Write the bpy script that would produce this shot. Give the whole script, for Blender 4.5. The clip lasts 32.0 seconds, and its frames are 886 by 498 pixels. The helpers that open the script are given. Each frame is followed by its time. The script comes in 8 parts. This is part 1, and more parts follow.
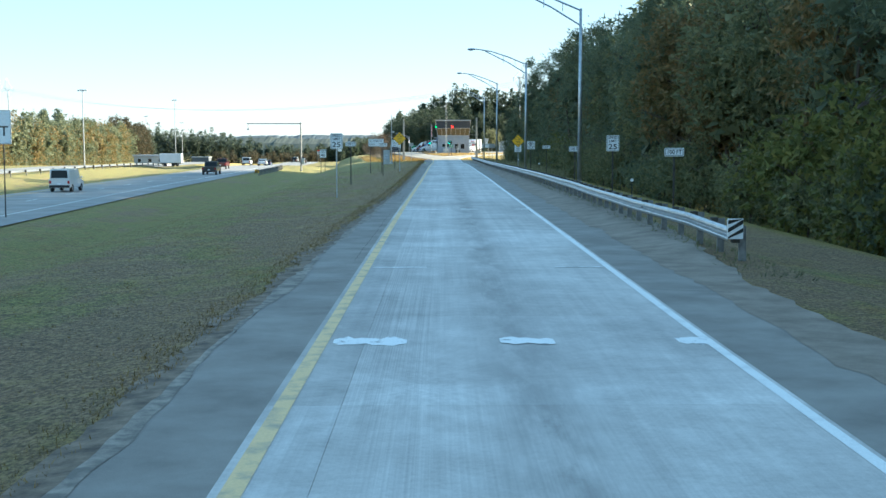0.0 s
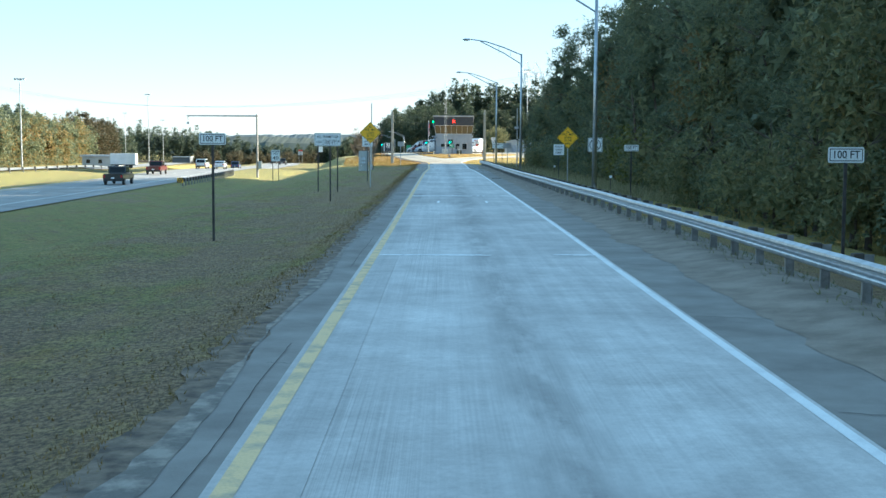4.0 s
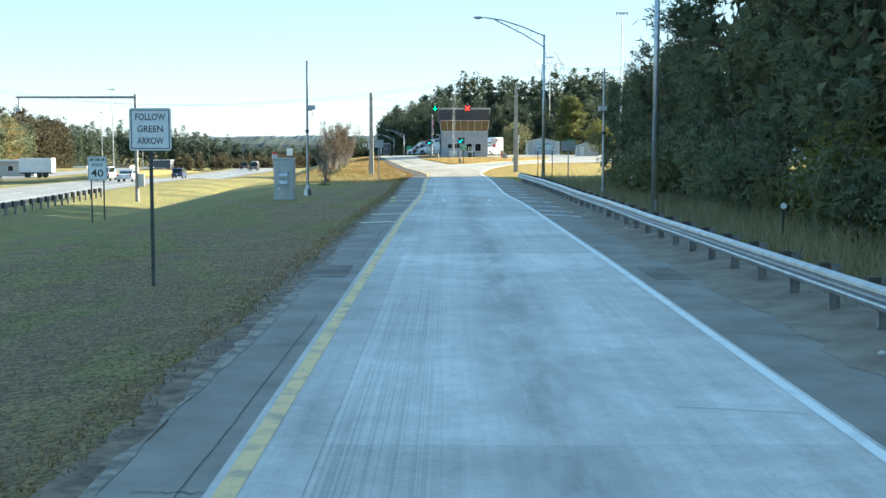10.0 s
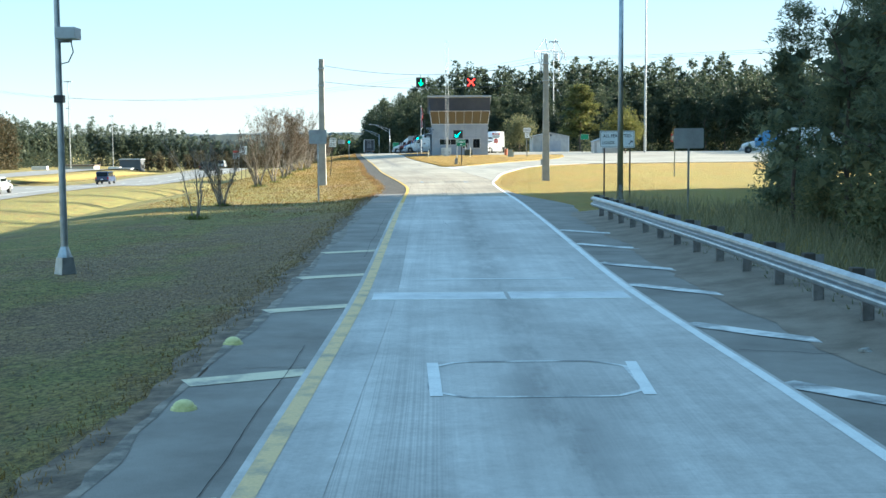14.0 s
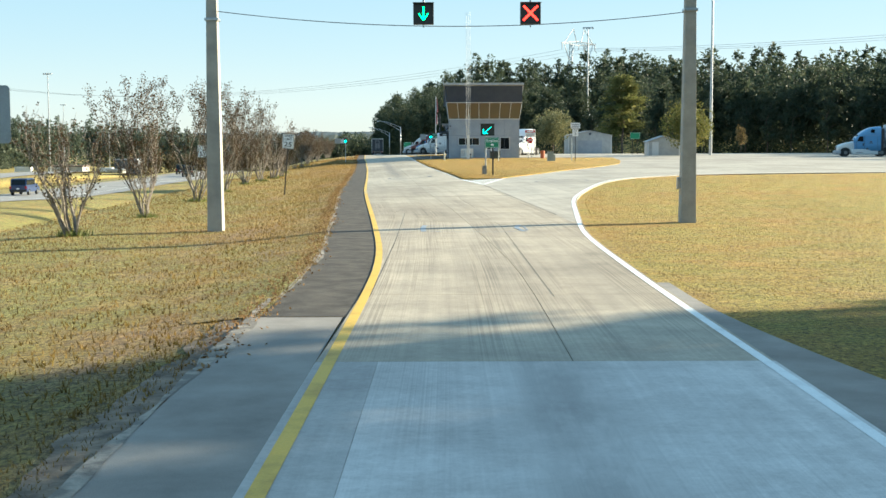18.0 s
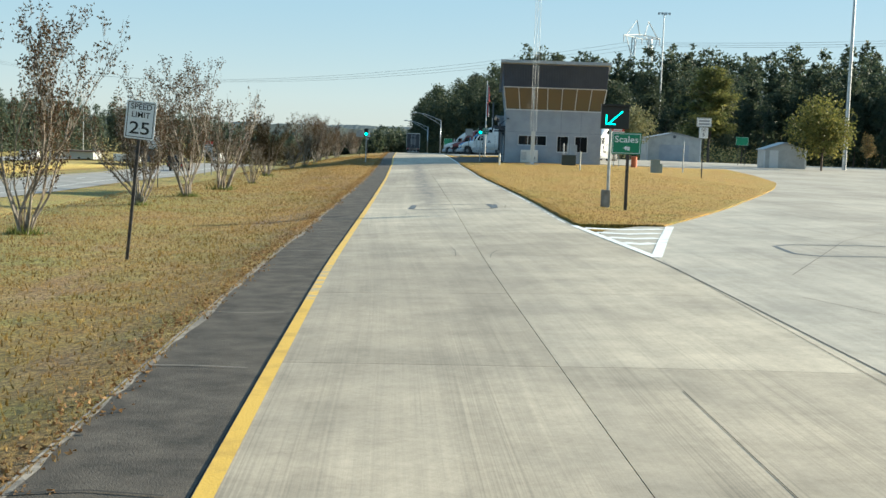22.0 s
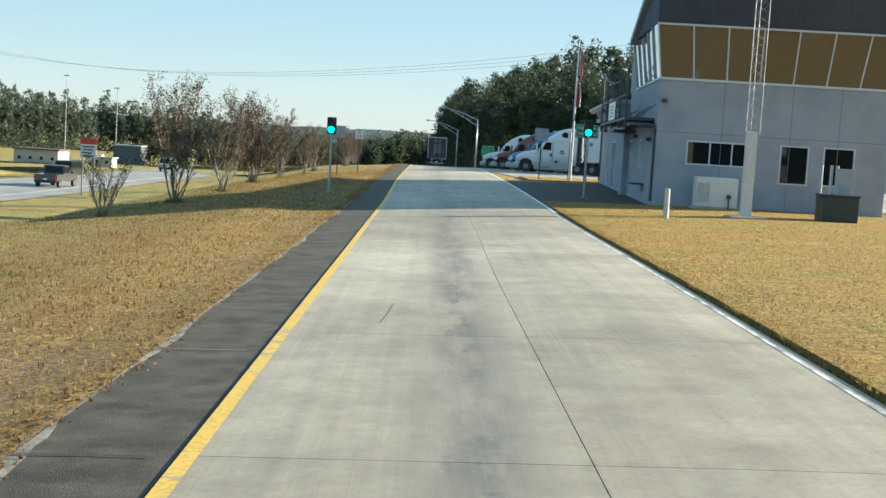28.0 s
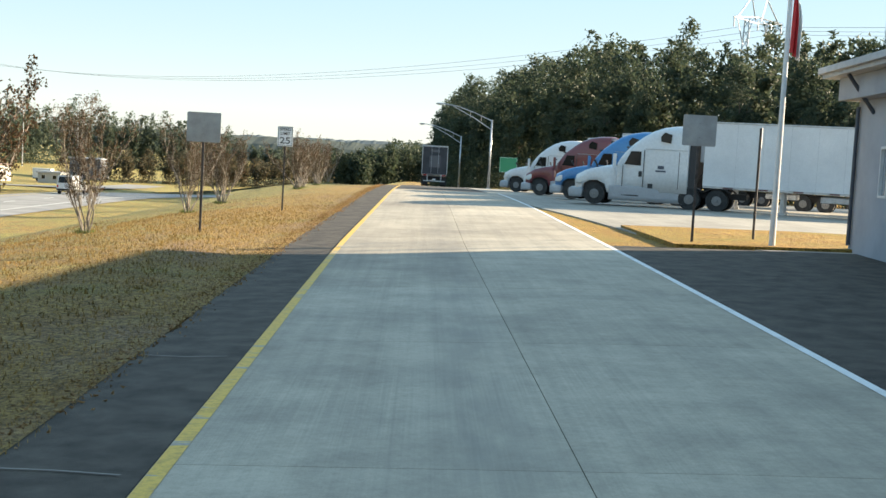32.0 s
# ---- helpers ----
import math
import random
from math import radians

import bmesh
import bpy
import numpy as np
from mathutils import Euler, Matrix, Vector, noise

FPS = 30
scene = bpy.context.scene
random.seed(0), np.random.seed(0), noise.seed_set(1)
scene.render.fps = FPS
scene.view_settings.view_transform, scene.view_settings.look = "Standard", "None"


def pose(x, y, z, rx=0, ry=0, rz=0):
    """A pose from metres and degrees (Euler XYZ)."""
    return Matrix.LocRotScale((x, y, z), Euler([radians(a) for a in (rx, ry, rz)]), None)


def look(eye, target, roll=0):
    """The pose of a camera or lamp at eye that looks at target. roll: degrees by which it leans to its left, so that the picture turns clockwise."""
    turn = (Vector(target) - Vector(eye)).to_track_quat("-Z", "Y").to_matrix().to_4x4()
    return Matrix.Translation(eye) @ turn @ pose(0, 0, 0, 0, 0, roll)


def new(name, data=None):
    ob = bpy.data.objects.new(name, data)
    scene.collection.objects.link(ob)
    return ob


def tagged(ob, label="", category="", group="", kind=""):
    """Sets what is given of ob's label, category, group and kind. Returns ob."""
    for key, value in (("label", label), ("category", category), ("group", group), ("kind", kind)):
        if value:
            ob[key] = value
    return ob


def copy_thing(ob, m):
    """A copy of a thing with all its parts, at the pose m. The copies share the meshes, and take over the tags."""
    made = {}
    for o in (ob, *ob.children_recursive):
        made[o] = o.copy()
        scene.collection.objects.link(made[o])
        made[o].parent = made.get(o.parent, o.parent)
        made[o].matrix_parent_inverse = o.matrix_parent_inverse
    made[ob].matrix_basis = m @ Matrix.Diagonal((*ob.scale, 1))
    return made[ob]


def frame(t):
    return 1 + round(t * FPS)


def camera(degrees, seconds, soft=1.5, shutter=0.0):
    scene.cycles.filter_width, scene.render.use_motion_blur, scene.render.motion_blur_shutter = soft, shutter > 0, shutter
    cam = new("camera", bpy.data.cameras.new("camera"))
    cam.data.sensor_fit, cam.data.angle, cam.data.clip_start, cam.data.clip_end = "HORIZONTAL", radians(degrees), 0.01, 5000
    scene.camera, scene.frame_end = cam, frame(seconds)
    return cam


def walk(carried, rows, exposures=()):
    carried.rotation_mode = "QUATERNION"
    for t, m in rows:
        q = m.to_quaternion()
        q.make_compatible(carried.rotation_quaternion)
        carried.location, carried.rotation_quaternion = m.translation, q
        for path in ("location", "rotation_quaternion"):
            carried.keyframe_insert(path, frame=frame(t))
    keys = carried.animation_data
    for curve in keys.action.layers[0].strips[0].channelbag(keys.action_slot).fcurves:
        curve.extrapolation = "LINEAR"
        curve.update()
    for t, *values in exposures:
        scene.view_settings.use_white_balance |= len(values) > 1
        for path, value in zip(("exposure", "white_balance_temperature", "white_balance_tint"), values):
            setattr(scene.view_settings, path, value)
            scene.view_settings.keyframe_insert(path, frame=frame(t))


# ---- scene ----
# the film's exposure: seconds, stops, white balance
EXPOSURES = [(0, 2.47, 6000, 2), (14, 2.38, 6050, 2), (17, 2.22, 6450, 2), (18, 2.1, 6500, 2), (19, 1.95, 6350, 2), (20.5, 1.76, 6300, 2), (24, 1.80, 6320, 2), (25, 1.86, 6350, 2), (28, 1.92, 6350, 2), (29.5, 2.02, 6350, 2), (30.5, 2.12, 6350, 2), (31.2, 2.16, 6500, 3), (32, 2.26, 7100, 10)]
# camera: seconds, place in metres, yaw, pitch and roll in degrees
cam = camera(40.0, 32.0)
PATH = [
    (0, 0.104, -11.714, 2.307, -0.675, -4.810, -0.011),
    (0.5, 0.156, -5.281, 2.303, -0.543, -4.828, 0.042),
    (1, 0.208, 1.118, 2.299, -0.545, -4.863, 0.093),
    (1.5, 0.263, 7.449, 2.296, -0.632, -4.870, 0.139),
    (2, 0.323, 13.680, 2.293, -0.650, -4.874, 0.177),
    (2.5, 0.387, 19.792, 2.292, -0.667, -4.848, 0.206),
    (3, 0.458, 25.823, 2.291, -0.729, -4.806, 0.222),
    (3.5, 0.537, 31.828, 2.292, -0.747, -4.803, 0.224),
    (5.5, 0.934, 55.734, 2.311, -0.884, -4.823, 0.069),
    (6, 1.040, 61.527, 2.317, -0.944, -4.806, 0.010),
    (6.5, 1.141, 67.189, 2.323, -0.934, -4.807, -0.045),
    (7, 1.233, 72.741, 2.328, -0.942, -4.816, -0.092),
    (7.5, 1.311, 78.214, 2.332, -0.914, -4.811, -0.125),
    (8, 1.373, 83.638, 2.334, -0.822, -4.815, -0.137),
    (8.5, 1.416, 89.040, 2.333, -0.756, -4.848, -0.126),
    (9, 1.443, 94.423, 2.331, -0.633, -4.863, -0.096),
    (9.5, 1.458, 99.785, 2.326, -0.503, -4.836, -0.056),
    (10, 1.468, 105.126, 2.321, -0.393, -4.759, -0.014),
    (10.5, 1.477, 110.444, 2.315, -0.276, -4.766, 0.023),
    (11, 1.489, 115.742, 2.308, -0.235, -4.842, 0.046),
    (11.5, 1.511, 121.022, 2.302, -0.210, -4.837, 0.048),
    (12, 1.546, 126.287, 2.296, -0.216, -4.883, 0.021),
    (13, 1.664, 136.770, 2.288, -0.374, -4.909, -0.127),
    (14, 1.820, 147.151, 2.285, -0.771, -4.922, -0.336),
    (14.5, 1.901, 152.286, 2.285, -0.965, -4.913, -0.435),
    (17, 2.149, 177.554, 2.300, -0.444, -4.948, -0.462),
    (18, 2.110, 187.673, 2.309, 0.045, -4.925, -0.171),
    (19, 1.963, 197.766, 2.314, 0.561, -4.985, 0.257),
    (21, 1.287, 218.084, 2.297, 1.411, -5.093, 1.390),
    (22, 0.775, 228.856, 2.276, 1.742, -5.065, 2.001),
    (23, 0.189, 239.960, 2.253, 2.051, -4.966, 2.562),
    (24, -0.435, 251.170, 2.234, 2.186, -4.868, 3.013),
    (25, -1.072, 262.437, 2.223, 2.359, -4.854, 3.308),
    (27.5, -2.719, 290.745, 2.232, 2.780, -4.711, 3.526),
    (28, -3.064, 296.400, 2.240, 2.784, -4.770, 3.516),
    (29, -3.772, 307.706, 2.262, 2.745, -4.678, 3.472),
    (30, -4.500, 319.151, 2.289, 2.712, -4.541, 3.405),
    (31, -5.242, 330.863, 2.320, 2.687, -4.318, 3.323),
    (32, -5.990, 342.738, 2.353, 2.623, -4.256, 3.233),
]
walk(cam, [(t, pose(x, y, z, 90 + pitch, 0, yaw) @ pose(0, 0, 0, 0, 0, roll)) for t, x, y, z, yaw, pitch, roll in PATH],
     exposures=EXPOSURES)
# ---- light ----
SUN_EL, SUN_AZ = radians(17.3), math.atan2(0.933, 0.36)      # azimuth from +y towards +x
world = bpy.data.worlds.new("world")
scene.world = world
world.use_nodes = True
sky = world.node_tree.nodes.new("ShaderNodeTexSky")
sky.sky_type, sky.sun_disc = "NISHITA", False
sky.sun_elevation, sky.sun_rotation = SUN_EL, SUN_AZ
sky.altitude, sky.air_density, sky.dust_density, sky.ozone_density = 200, 1.0, 0.5, 6.0
background = world.node_tree.nodes["Background"]
background.inputs["Strength"].default_value = 0.185
even = world.node_tree.nodes.new("ShaderNodeGamma")          # a soft, even autumn sky
even.inputs["Gamma"].default_value = 0.17
world.node_tree.links.new(sky.outputs["Color"], even.inputs["Color"])
clear = world.node_tree.nodes.new("ShaderNodeHueSaturation")
clear.inputs["Saturation"].default_value = 2.5
world.node_tree.links.new(even.outputs["Color"], clear.inputs["Color"])
world.node_tree.links.new(clear.outputs["Color"], background.inputs["Color"])
sun = new("sun", bpy.data.lights.new("sun", "SUN"))
sun.data.energy, sun.data.angle, sun.data.color = 3.8, radians(0.6), (1.0, 0.87, 0.68)
SUN_WAY = Vector((math.sin(SUN_AZ) * math.cos(SUN_EL), math.cos(SUN_AZ) * math.cos(SUN_EL), math.sin(SUN_EL)))
sun.matrix_world = look((SUN_WAY * 300)[:], (0, 0, 0))


# ---- materials ----
def ramp_of(nt, value, stops):
    r = nt.nodes.new("ShaderNodeValToRGB")
    while len(r.color_ramp.elements) < len(stops):
        r.color_ramp.elements.new(0.5)
    for e, (at, c) in zip(r.color_ramp.elements, stops):
        e.position, e.color = at, (*c, 1) if len(c) == 3 else c
    nt.links.new(value, r.inputs["Fac"])
    return r.outputs["Color"]


def noise_of(nt, vec, scale, detail=4.0, rough=0.6, stretch=None):
    if stretch:
        m = nt.nodes.new("ShaderNodeMapping")
        m.inputs["Scale"].default_value = stretch
        nt.links.new(vec, m.inputs["Vector"])
        vec = m.outputs["Vector"]
    n = nt.nodes.new("ShaderNodeTexNoise")
    n.inputs["Scale"].default_value, n.inputs["Detail"].default_value, n.inputs["Roughness"].default_value = scale, detail, rough
    nt.links.new(vec, n.inputs["Vector"])
    return n.outputs["Fac"]


def mixed(nt, fac, a, b, mode="MIX"):
    m = nt.nodes.new("ShaderNodeMix")
    m.data_type, m.blend_type = "RGBA", mode
    for socket, v in ((m.inputs["Factor"], fac), (m.inputs["A"], a), (m.inputs["B"], b)):
        if isinstance(v, bpy.types.NodeSocket):
            nt.links.new(v, socket)
        elif isinstance(v, (int, float)):
            socket.default_value = v
        else:
            socket.default_value = (*v, 1)
    return m.outputs["Result"]


def maths(nt, op, a, b=0.0):
    m = nt.nodes.new("ShaderNodeMath")
    m.operation = op
    for s, v in zip(m.inputs, (a, b)):
        if isinstance(v, bpy.types.NodeSocket):
            nt.links.new(v, s)
        else:
            s.default_value = v
    return m.outputs[0]


def start(name, rough=0.6, metal=0.0, local=False):
    m = bpy.data.materials.new(name)
    m.use_nodes = True
    nt = m.node_tree
    b = nt.nodes["Principled BSDF"]
    b.inputs["Roughness"].default_value, b.inputs["Metallic"].default_value = rough, metal
    if local:
        vec = nt.nodes.new("ShaderNodeTexCoord").outputs["Object"]
    else:
        vec = nt.nodes.new("ShaderNodeNewGeometry").outputs["Position"]
    return m, nt, b, vec


def bump_of(nt, b, height, strength, distance=0.02):
    k = nt.nodes.new("ShaderNodeBump")
    k.inputs["Strength"].default_value, k.inputs["Distance"].default_value = strength, distance
    nt.links.new(height, k.inputs["Height"])
    nt.links.new(k.outputs["Normal"], b.inputs["Normal"])


def surface(name, c1, c2, rough=0.6, metal=0.0, scale=3.0, fine=60.0, bump=0.15, vary=0.0, spread=(0.35, 0.65), local=False):
    """A surface of two tones at a coarse and a fine scale, with relief."""
    m, nt, b, vec = start(name, rough, metal, local)
    coarse, grain = noise_of(nt, vec, scale, 5.0), noise_of(nt, vec, fine, 3.0)
    col = ramp_of(nt, coarse, [(spread[0], c1), (spread[1], c2)])
    shade = ramp_of(nt, grain, [(0.3, (0.86,) * 3), (0.7, (1.0,) * 3)])
    col = mixed(nt, 1.0, col, shade, "MULTIPLY")
    if vary:
        info = nt.nodes.new("ShaderNodeObjectInfo")
        tone = ramp_of(nt, info.outputs["Random"], [(0.0, (1 - vary,) * 3), (1.0, (1.0,) * 3)])
        col = mixed(nt, 1.0, col, tone, "MULTIPLY")
    nt.links.new(col, b.inputs["Base Color"])
    if bump:
        bump_of(nt, b, grain, bump)
    return m


def plain(name, c, rough=0.5, metal=0.0, emit=0.0):
    m, nt, b, vec = start(name, rough, metal, True)
    dirt = noise_of(nt, vec, 9.0, 5.0)
    col = ramp_of(nt, dirt, [(0.3, tuple(v * 0.86 for v in c)), (0.65, c)])
    nt.links.new(col, b.inputs["Base Color"])
    if emit:
        b.inputs["Emission Color"].default_value, b.inputs["Emission Strength"].default_value = (*c, 1), emit
    return m


def span_of(nt, value, a, b, lo=0.0, hi=1.0):
    """A soft rise from lo at a to hi at b."""
    m = nt.nodes.new("ShaderNodeMapRange")
    m.interpolation_type = "SMOOTHSTEP"
    for socket, v in zip(m.inputs[1:5], (a, b, lo, hi)):
        socket.default_value = v
    nt.links.new(value, m.inputs["Value"])
    return m.outputs["Result"]


def make_concrete(name, light, dark, oil, ground=0.0):
    """Broomed concrete with stains, long streaks from wheels and an oil strip along the lane's middle (uv: metres across, along);
    ground: how far the stretch before the fork is scored by a grinder."""
    m, nt, b, vec = start(name, 0.75)
    uv = nt.nodes.new("ShaderNodeUVMap").outputs["UV"]
    split = nt.nodes.new("ShaderNodeSeparateXYZ")
    nt.links.new(uv, split.inputs[0])
    stain = noise_of(nt, vec, 0.45, 6.0, 0.65)
    blot = noise_of(nt, vec, 1.7, 6.0, 0.75)
    speck = noise_of(nt, vec, 13.0, 6.0, 0.8)
    streak = noise_of(nt, uv, 1.0, 4.0, 0.7, (3.5, 0.06, 1.0))
    groove = noise_of(nt, uv, 1.0, 2.0, 0.5, (38.0, 0.25, 1.0))
    worn = ramp_of(nt, noise_of(nt, vec, 0.16, 3.0), [(0.46, (0.0,) * 3), (0.62, (0.25,) * 3)])
    grain = noise_of(nt, vec, 85.0, 3.0, 0.7)
    col = ramp_of(nt, stain, [(0.30, dark), (0.62, light)])
    broad = noise_of(nt, vec, 0.13, 4.0, 0.6, (1.0, 0.45, 1.0))
    col = mixed(nt, 0.9, col, ramp_of(nt, broad, [(0.36, (0.70, 0.69, 0.69)), (0.58, (1.0, 1.0, 1.0))]), "MULTIPLY")
    col = mixed(nt, 0.7, col, ramp_of(nt, blot, [(0.32, (0.72, 0.71, 0.70)), (0.60, (1.0, 1.0, 1.0))]), "MULTIPLY")
    col = mixed(nt, 0.4, col, ramp_of(nt, speck, [(0.34, (0.68, 0.68, 0.68)), (0.56, (1.06, 1.06, 1.06))]), "MULTIPLY")
    col = mixed(nt, 0.42, col, ramp_of(nt, streak, [(0.34, (0.62, 0.62, 0.63)), (0.6, (1.0, 1.0, 1.0))]), "MULTIPLY")
    col = mixed(nt, worn, col, ramp_of(nt, groove, [(0.38, (0.66, 0.66, 0.66)), (0.6, (1.0, 1.0, 1.0))]), "MULTIPLY")
    col = mixed(nt, 0.45, col, ramp_of(nt, grain, [(0.3, (0.74, 0.74, 0.74)), (0.6, (1.05, 1.05, 1.05))]), "MULTIPLY")
    height = mixed(nt, 0.5, groove, grain)
    if ground:
        along = split.outputs[1]
        zone = maths(nt, "MULTIPLY", span_of(nt, along, 196.0, 207.0), span_of(nt, along, 226.0, 250.0, 1.0, 0.12))
        scored = noise_of(nt, uv, 1.0, 1.5, 0.5, (46.0, 0.16, 1.0))
        bands = ramp_of(nt, noise_of(nt, uv, 1.0, 2.0, 0.5, (1.3, 0.035, 1.0)), [(0.42, (0.15,) * 3), (0.58, (1.0,) * 3)])
        lines_ = mixed(nt, bands, (1.0, 1.0, 1.0), ramp_of(nt, scored, [(0.38, (0.64, 0.63, 0.62)), (0.56, (1.05, 1.04, 1.02))]))
        col = mixed(nt, maths(nt, "MULTIPLY", zone, ground), col, mixed(nt, 1.0, mixed(nt, 1.0, col, lines_, "MULTIPLY"), (0.89, 0.86, 0.84), "MULTIPLY"))
        height = mixed(nt, maths(nt, "MULTIPLY", zone, 0.6), height, scored)
    if oil and ground < 1.0:                                    # fine scratches along the near wheel path
        track = maths(nt, "MULTIPLY", span_of(nt, split.outputs[0], -2.1, -1.75), span_of(nt, split.outputs[0], -1.15, -0.75, 1.0, 0.0))
        scratch = ramp_of(nt, noise_of(nt, uv, 1.0, 2.0, 0.5, (60.0, 0.11, 1.0)), [(0.40, (0.60, 0.60, 0.60)), (0.56, (1.06, 1.06, 1.06))])
        col = mixed(nt, maths(nt, "MULTIPLY", track, span_of(nt, noise_of(nt, uv, 1.0, 2.0, 0.5, (0.4, 0.06, 1.0)), 0.42, 0.58, 0.08, 0.48)), col, mixed(nt, 1.0, col, scratch, "MULTIPLY"))
    away = maths(nt, "MULTIPLY", maths(nt, "POWER", split.outputs[0], 2.0), -5.0)
    patchy = maths(nt, "MULTIPLY", maths(nt, "ADD", maths(nt, "MULTIPLY", speck, 0.5), streak), maths(nt, "MULTIPLY", blot, 1.7 * oil))
    broken = span_of(nt, maths(nt, "ADD", noise_of(nt, uv, 1.0, 4.0, 0.65, (2.2, 0.5, 1.0)), maths(nt, "MULTIPLY", speck, 0.35)), 0.52, 0.80, 0.25, 1.0)
    strip = maths(nt, "MULTIPLY", maths(nt, "MULTIPLY", maths(nt, "EXPONENT", away), patchy), maths(nt, "MULTIPLY", broken, span_of(nt, split.outputs[1], 326.0, 345.0, 1.3, 0.5)))
    if ground == 1.0:                                           # little oil where the lane is ground down
        strip = maths(nt, "MULTIPLY", strip, span_of(nt, split.outputs[1], 255.0, 282.0, 0.12, 1.0))
    col = mixed(nt, strip, col, (0.15, 0.142, 0.135))
    info = nt.nodes.new("ShaderNodeObjectInfo")
    tone = ramp_of(nt, info.outputs["Random"], [(0.0, (0.83, 0.82, 0.81)), (1.0, (1.0, 1.0, 1.0))])
    col = mixed(nt, 1.0, col, tone, "MULTIPLY")
    nt.links.new(col, b.inputs["Base Color"])
    bump_of(nt, b, height, 0.2, 0.01)
    return m


def make_grass(name):
    """Mown autumn turf: straw, green and bare brown patches."""
    m, nt, b, vec = start(name, 0.9)
    wide, patch, tuft, blade = noise_of(nt, vec, 0.07, 3.0), noise_of(nt, vec, 0.55, 5.0, 0.65), noise_of(nt, vec, 5.0, 5.0, 0.7), noise_of(nt, vec, 70.0, 3.0, 0.8)
    straw = ramp_of(nt, tuft, [(0.3, (0.27, 0.17, 0.048)), (0.7, (0.52, 0.35, 0.10))])
    green = ramp_of(nt, tuft, [(0.3, (0.21, 0.205, 0.055)), (0.7, (0.42, 0.39, 0.115))])
    split = nt.nodes.new("ShaderNodeSeparateXYZ")
    nt.links.new(vec, split.inputs[0])
    dry = maths(nt, "ADD", maths(nt, "ADD", maths(nt, "MULTIPLY", patch, 0.9), maths(nt, "MULTIPLY", wide, 0.5)), -0.12)
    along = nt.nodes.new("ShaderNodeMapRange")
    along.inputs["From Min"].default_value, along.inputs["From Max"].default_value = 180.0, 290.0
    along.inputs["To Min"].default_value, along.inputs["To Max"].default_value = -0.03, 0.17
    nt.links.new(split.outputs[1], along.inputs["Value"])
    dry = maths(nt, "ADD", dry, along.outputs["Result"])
    ditch = nt.nodes.new("ShaderNodeMapRange")                 # the ditch stays greener than the verge
    for socket, v in zip(ditch.inputs[1:5], (-9.5, -3.0, -0.24, 0.0)):
        socket.default_value = v
    edge = maths(nt, "MINIMUM", maths(nt, "ADD", maths(nt, "MULTIPLY", split.outputs[1], 0.0105), -1.3), maths(nt, "ADD", maths(nt, "MULTIPLY", split.outputs[1], -0.064), 14.28))
    out = maths(nt, "SUBTRACT", split.outputs[0], edge)
    nt.links.new(out, ditch.inputs["Value"])
    shade_brown = nt.nodes.new("ShaderNodeMapRange")                  # bare turf beside the old lane, with the tree shade's brown put into its colour
    for socket, v in zip(shade_brown.inputs[1:5], (176.0, 212.0, 0.14, 0.0)):
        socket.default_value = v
    nt.links.new(split.outputs[1], shade_brown.inputs["Value"])
    house_side = span_of(nt, maths(nt, "ADD", split.outputs[0], maths(nt, "MULTIPLY", split.outputs[1], 0.05)), 11.2, 13.2, 0.0, -0.10)
    dry = maths(nt, "ADD", maths(nt, "ADD", dry, house_side), ditch.outputs["Result"])
    col = mixed(nt, ramp_of(nt, dry, [(0.46, (0, 0, 0)), (0.73, (1, 1, 1))]), green, straw)
    keep = span_of(nt, maths(nt, "ADD", split.outputs[0], maths(nt, "MULTIPLY", split.outputs[1], 0.05)), 11.2, 13.2, 1.0, 0.22)      # the lawns by the house are purer gold
    rusty = maths(nt, "MULTIPLY", keep, ramp_of(nt, noise_of(nt, vec, 0.9, 5.0, 0.7, (1.0, 0.5, 1.0)), [(0.48, (0, 0, 0)), (0.66, (0.6, 0.6, 0.6))]))
    col = mixed(nt, rusty, col, ramp_of(nt, tuft, [(0.3, (0.19, 0.10, 0.035)), (0.7, (0.44, 0.255, 0.085))]))
    bare = maths(nt, "MULTIPLY", keep, ramp_of(nt, maths(nt, "ADD", noise_of(nt, vec, 0.35, 6.0, 0.7, (1.0, 0.35, 1.0)), maths(nt, "ADD", shade_brown.outputs["Result"], maths(nt, "MULTIPLY", ditch.outputs["Result"], 0.6))), [(0.51, (0, 0, 0)), (0.64, (0.85, 0.85, 0.85))]))
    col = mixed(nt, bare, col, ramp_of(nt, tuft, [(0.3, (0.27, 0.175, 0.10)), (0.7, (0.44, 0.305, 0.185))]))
    pale = ramp_of(nt, noise_of(nt, vec, 1.1, 5.0, 0.72, (0.6, 1.0, 1.0)), [(0.52, (0, 0, 0)), (0.70, (0.6, 0.6, 0.6))])   # bleached straw
    col = mixed(nt, pale, col, (0.56, 0.415, 0.165))
    col = mixed(nt, 0.85, col, ramp_of(nt, blade, [(0.3, (0.55, 0.55, 0.55)), (0.65, (1.05, 1.05, 1.05))]), "MULTIPLY")
    # gaps between tufts are darkened in colour to stand in for blade shade
    clump = noise_of(nt, vec, 17.0, 4.0, 0.75, (1.0, 0.7, 1.0))
    col = mixed(nt, 1.0, col, ramp_of(nt, clump, [(0.37, (0.30, 0.285, 0.265)), (0.62, (1.34, 1.28, 1.18))]), "MULTIPLY")
    col = mixed(nt, keep, mixed(nt, 1.0, col, (1.26, 1.09, 0.63), "MULTIPLY"), col)
    nt.links.new(col, b.inputs["Base Color"])
    bump_of(nt, b, mixed(nt, 0.5, blade, clump), 1.0, 0.09)
    return m


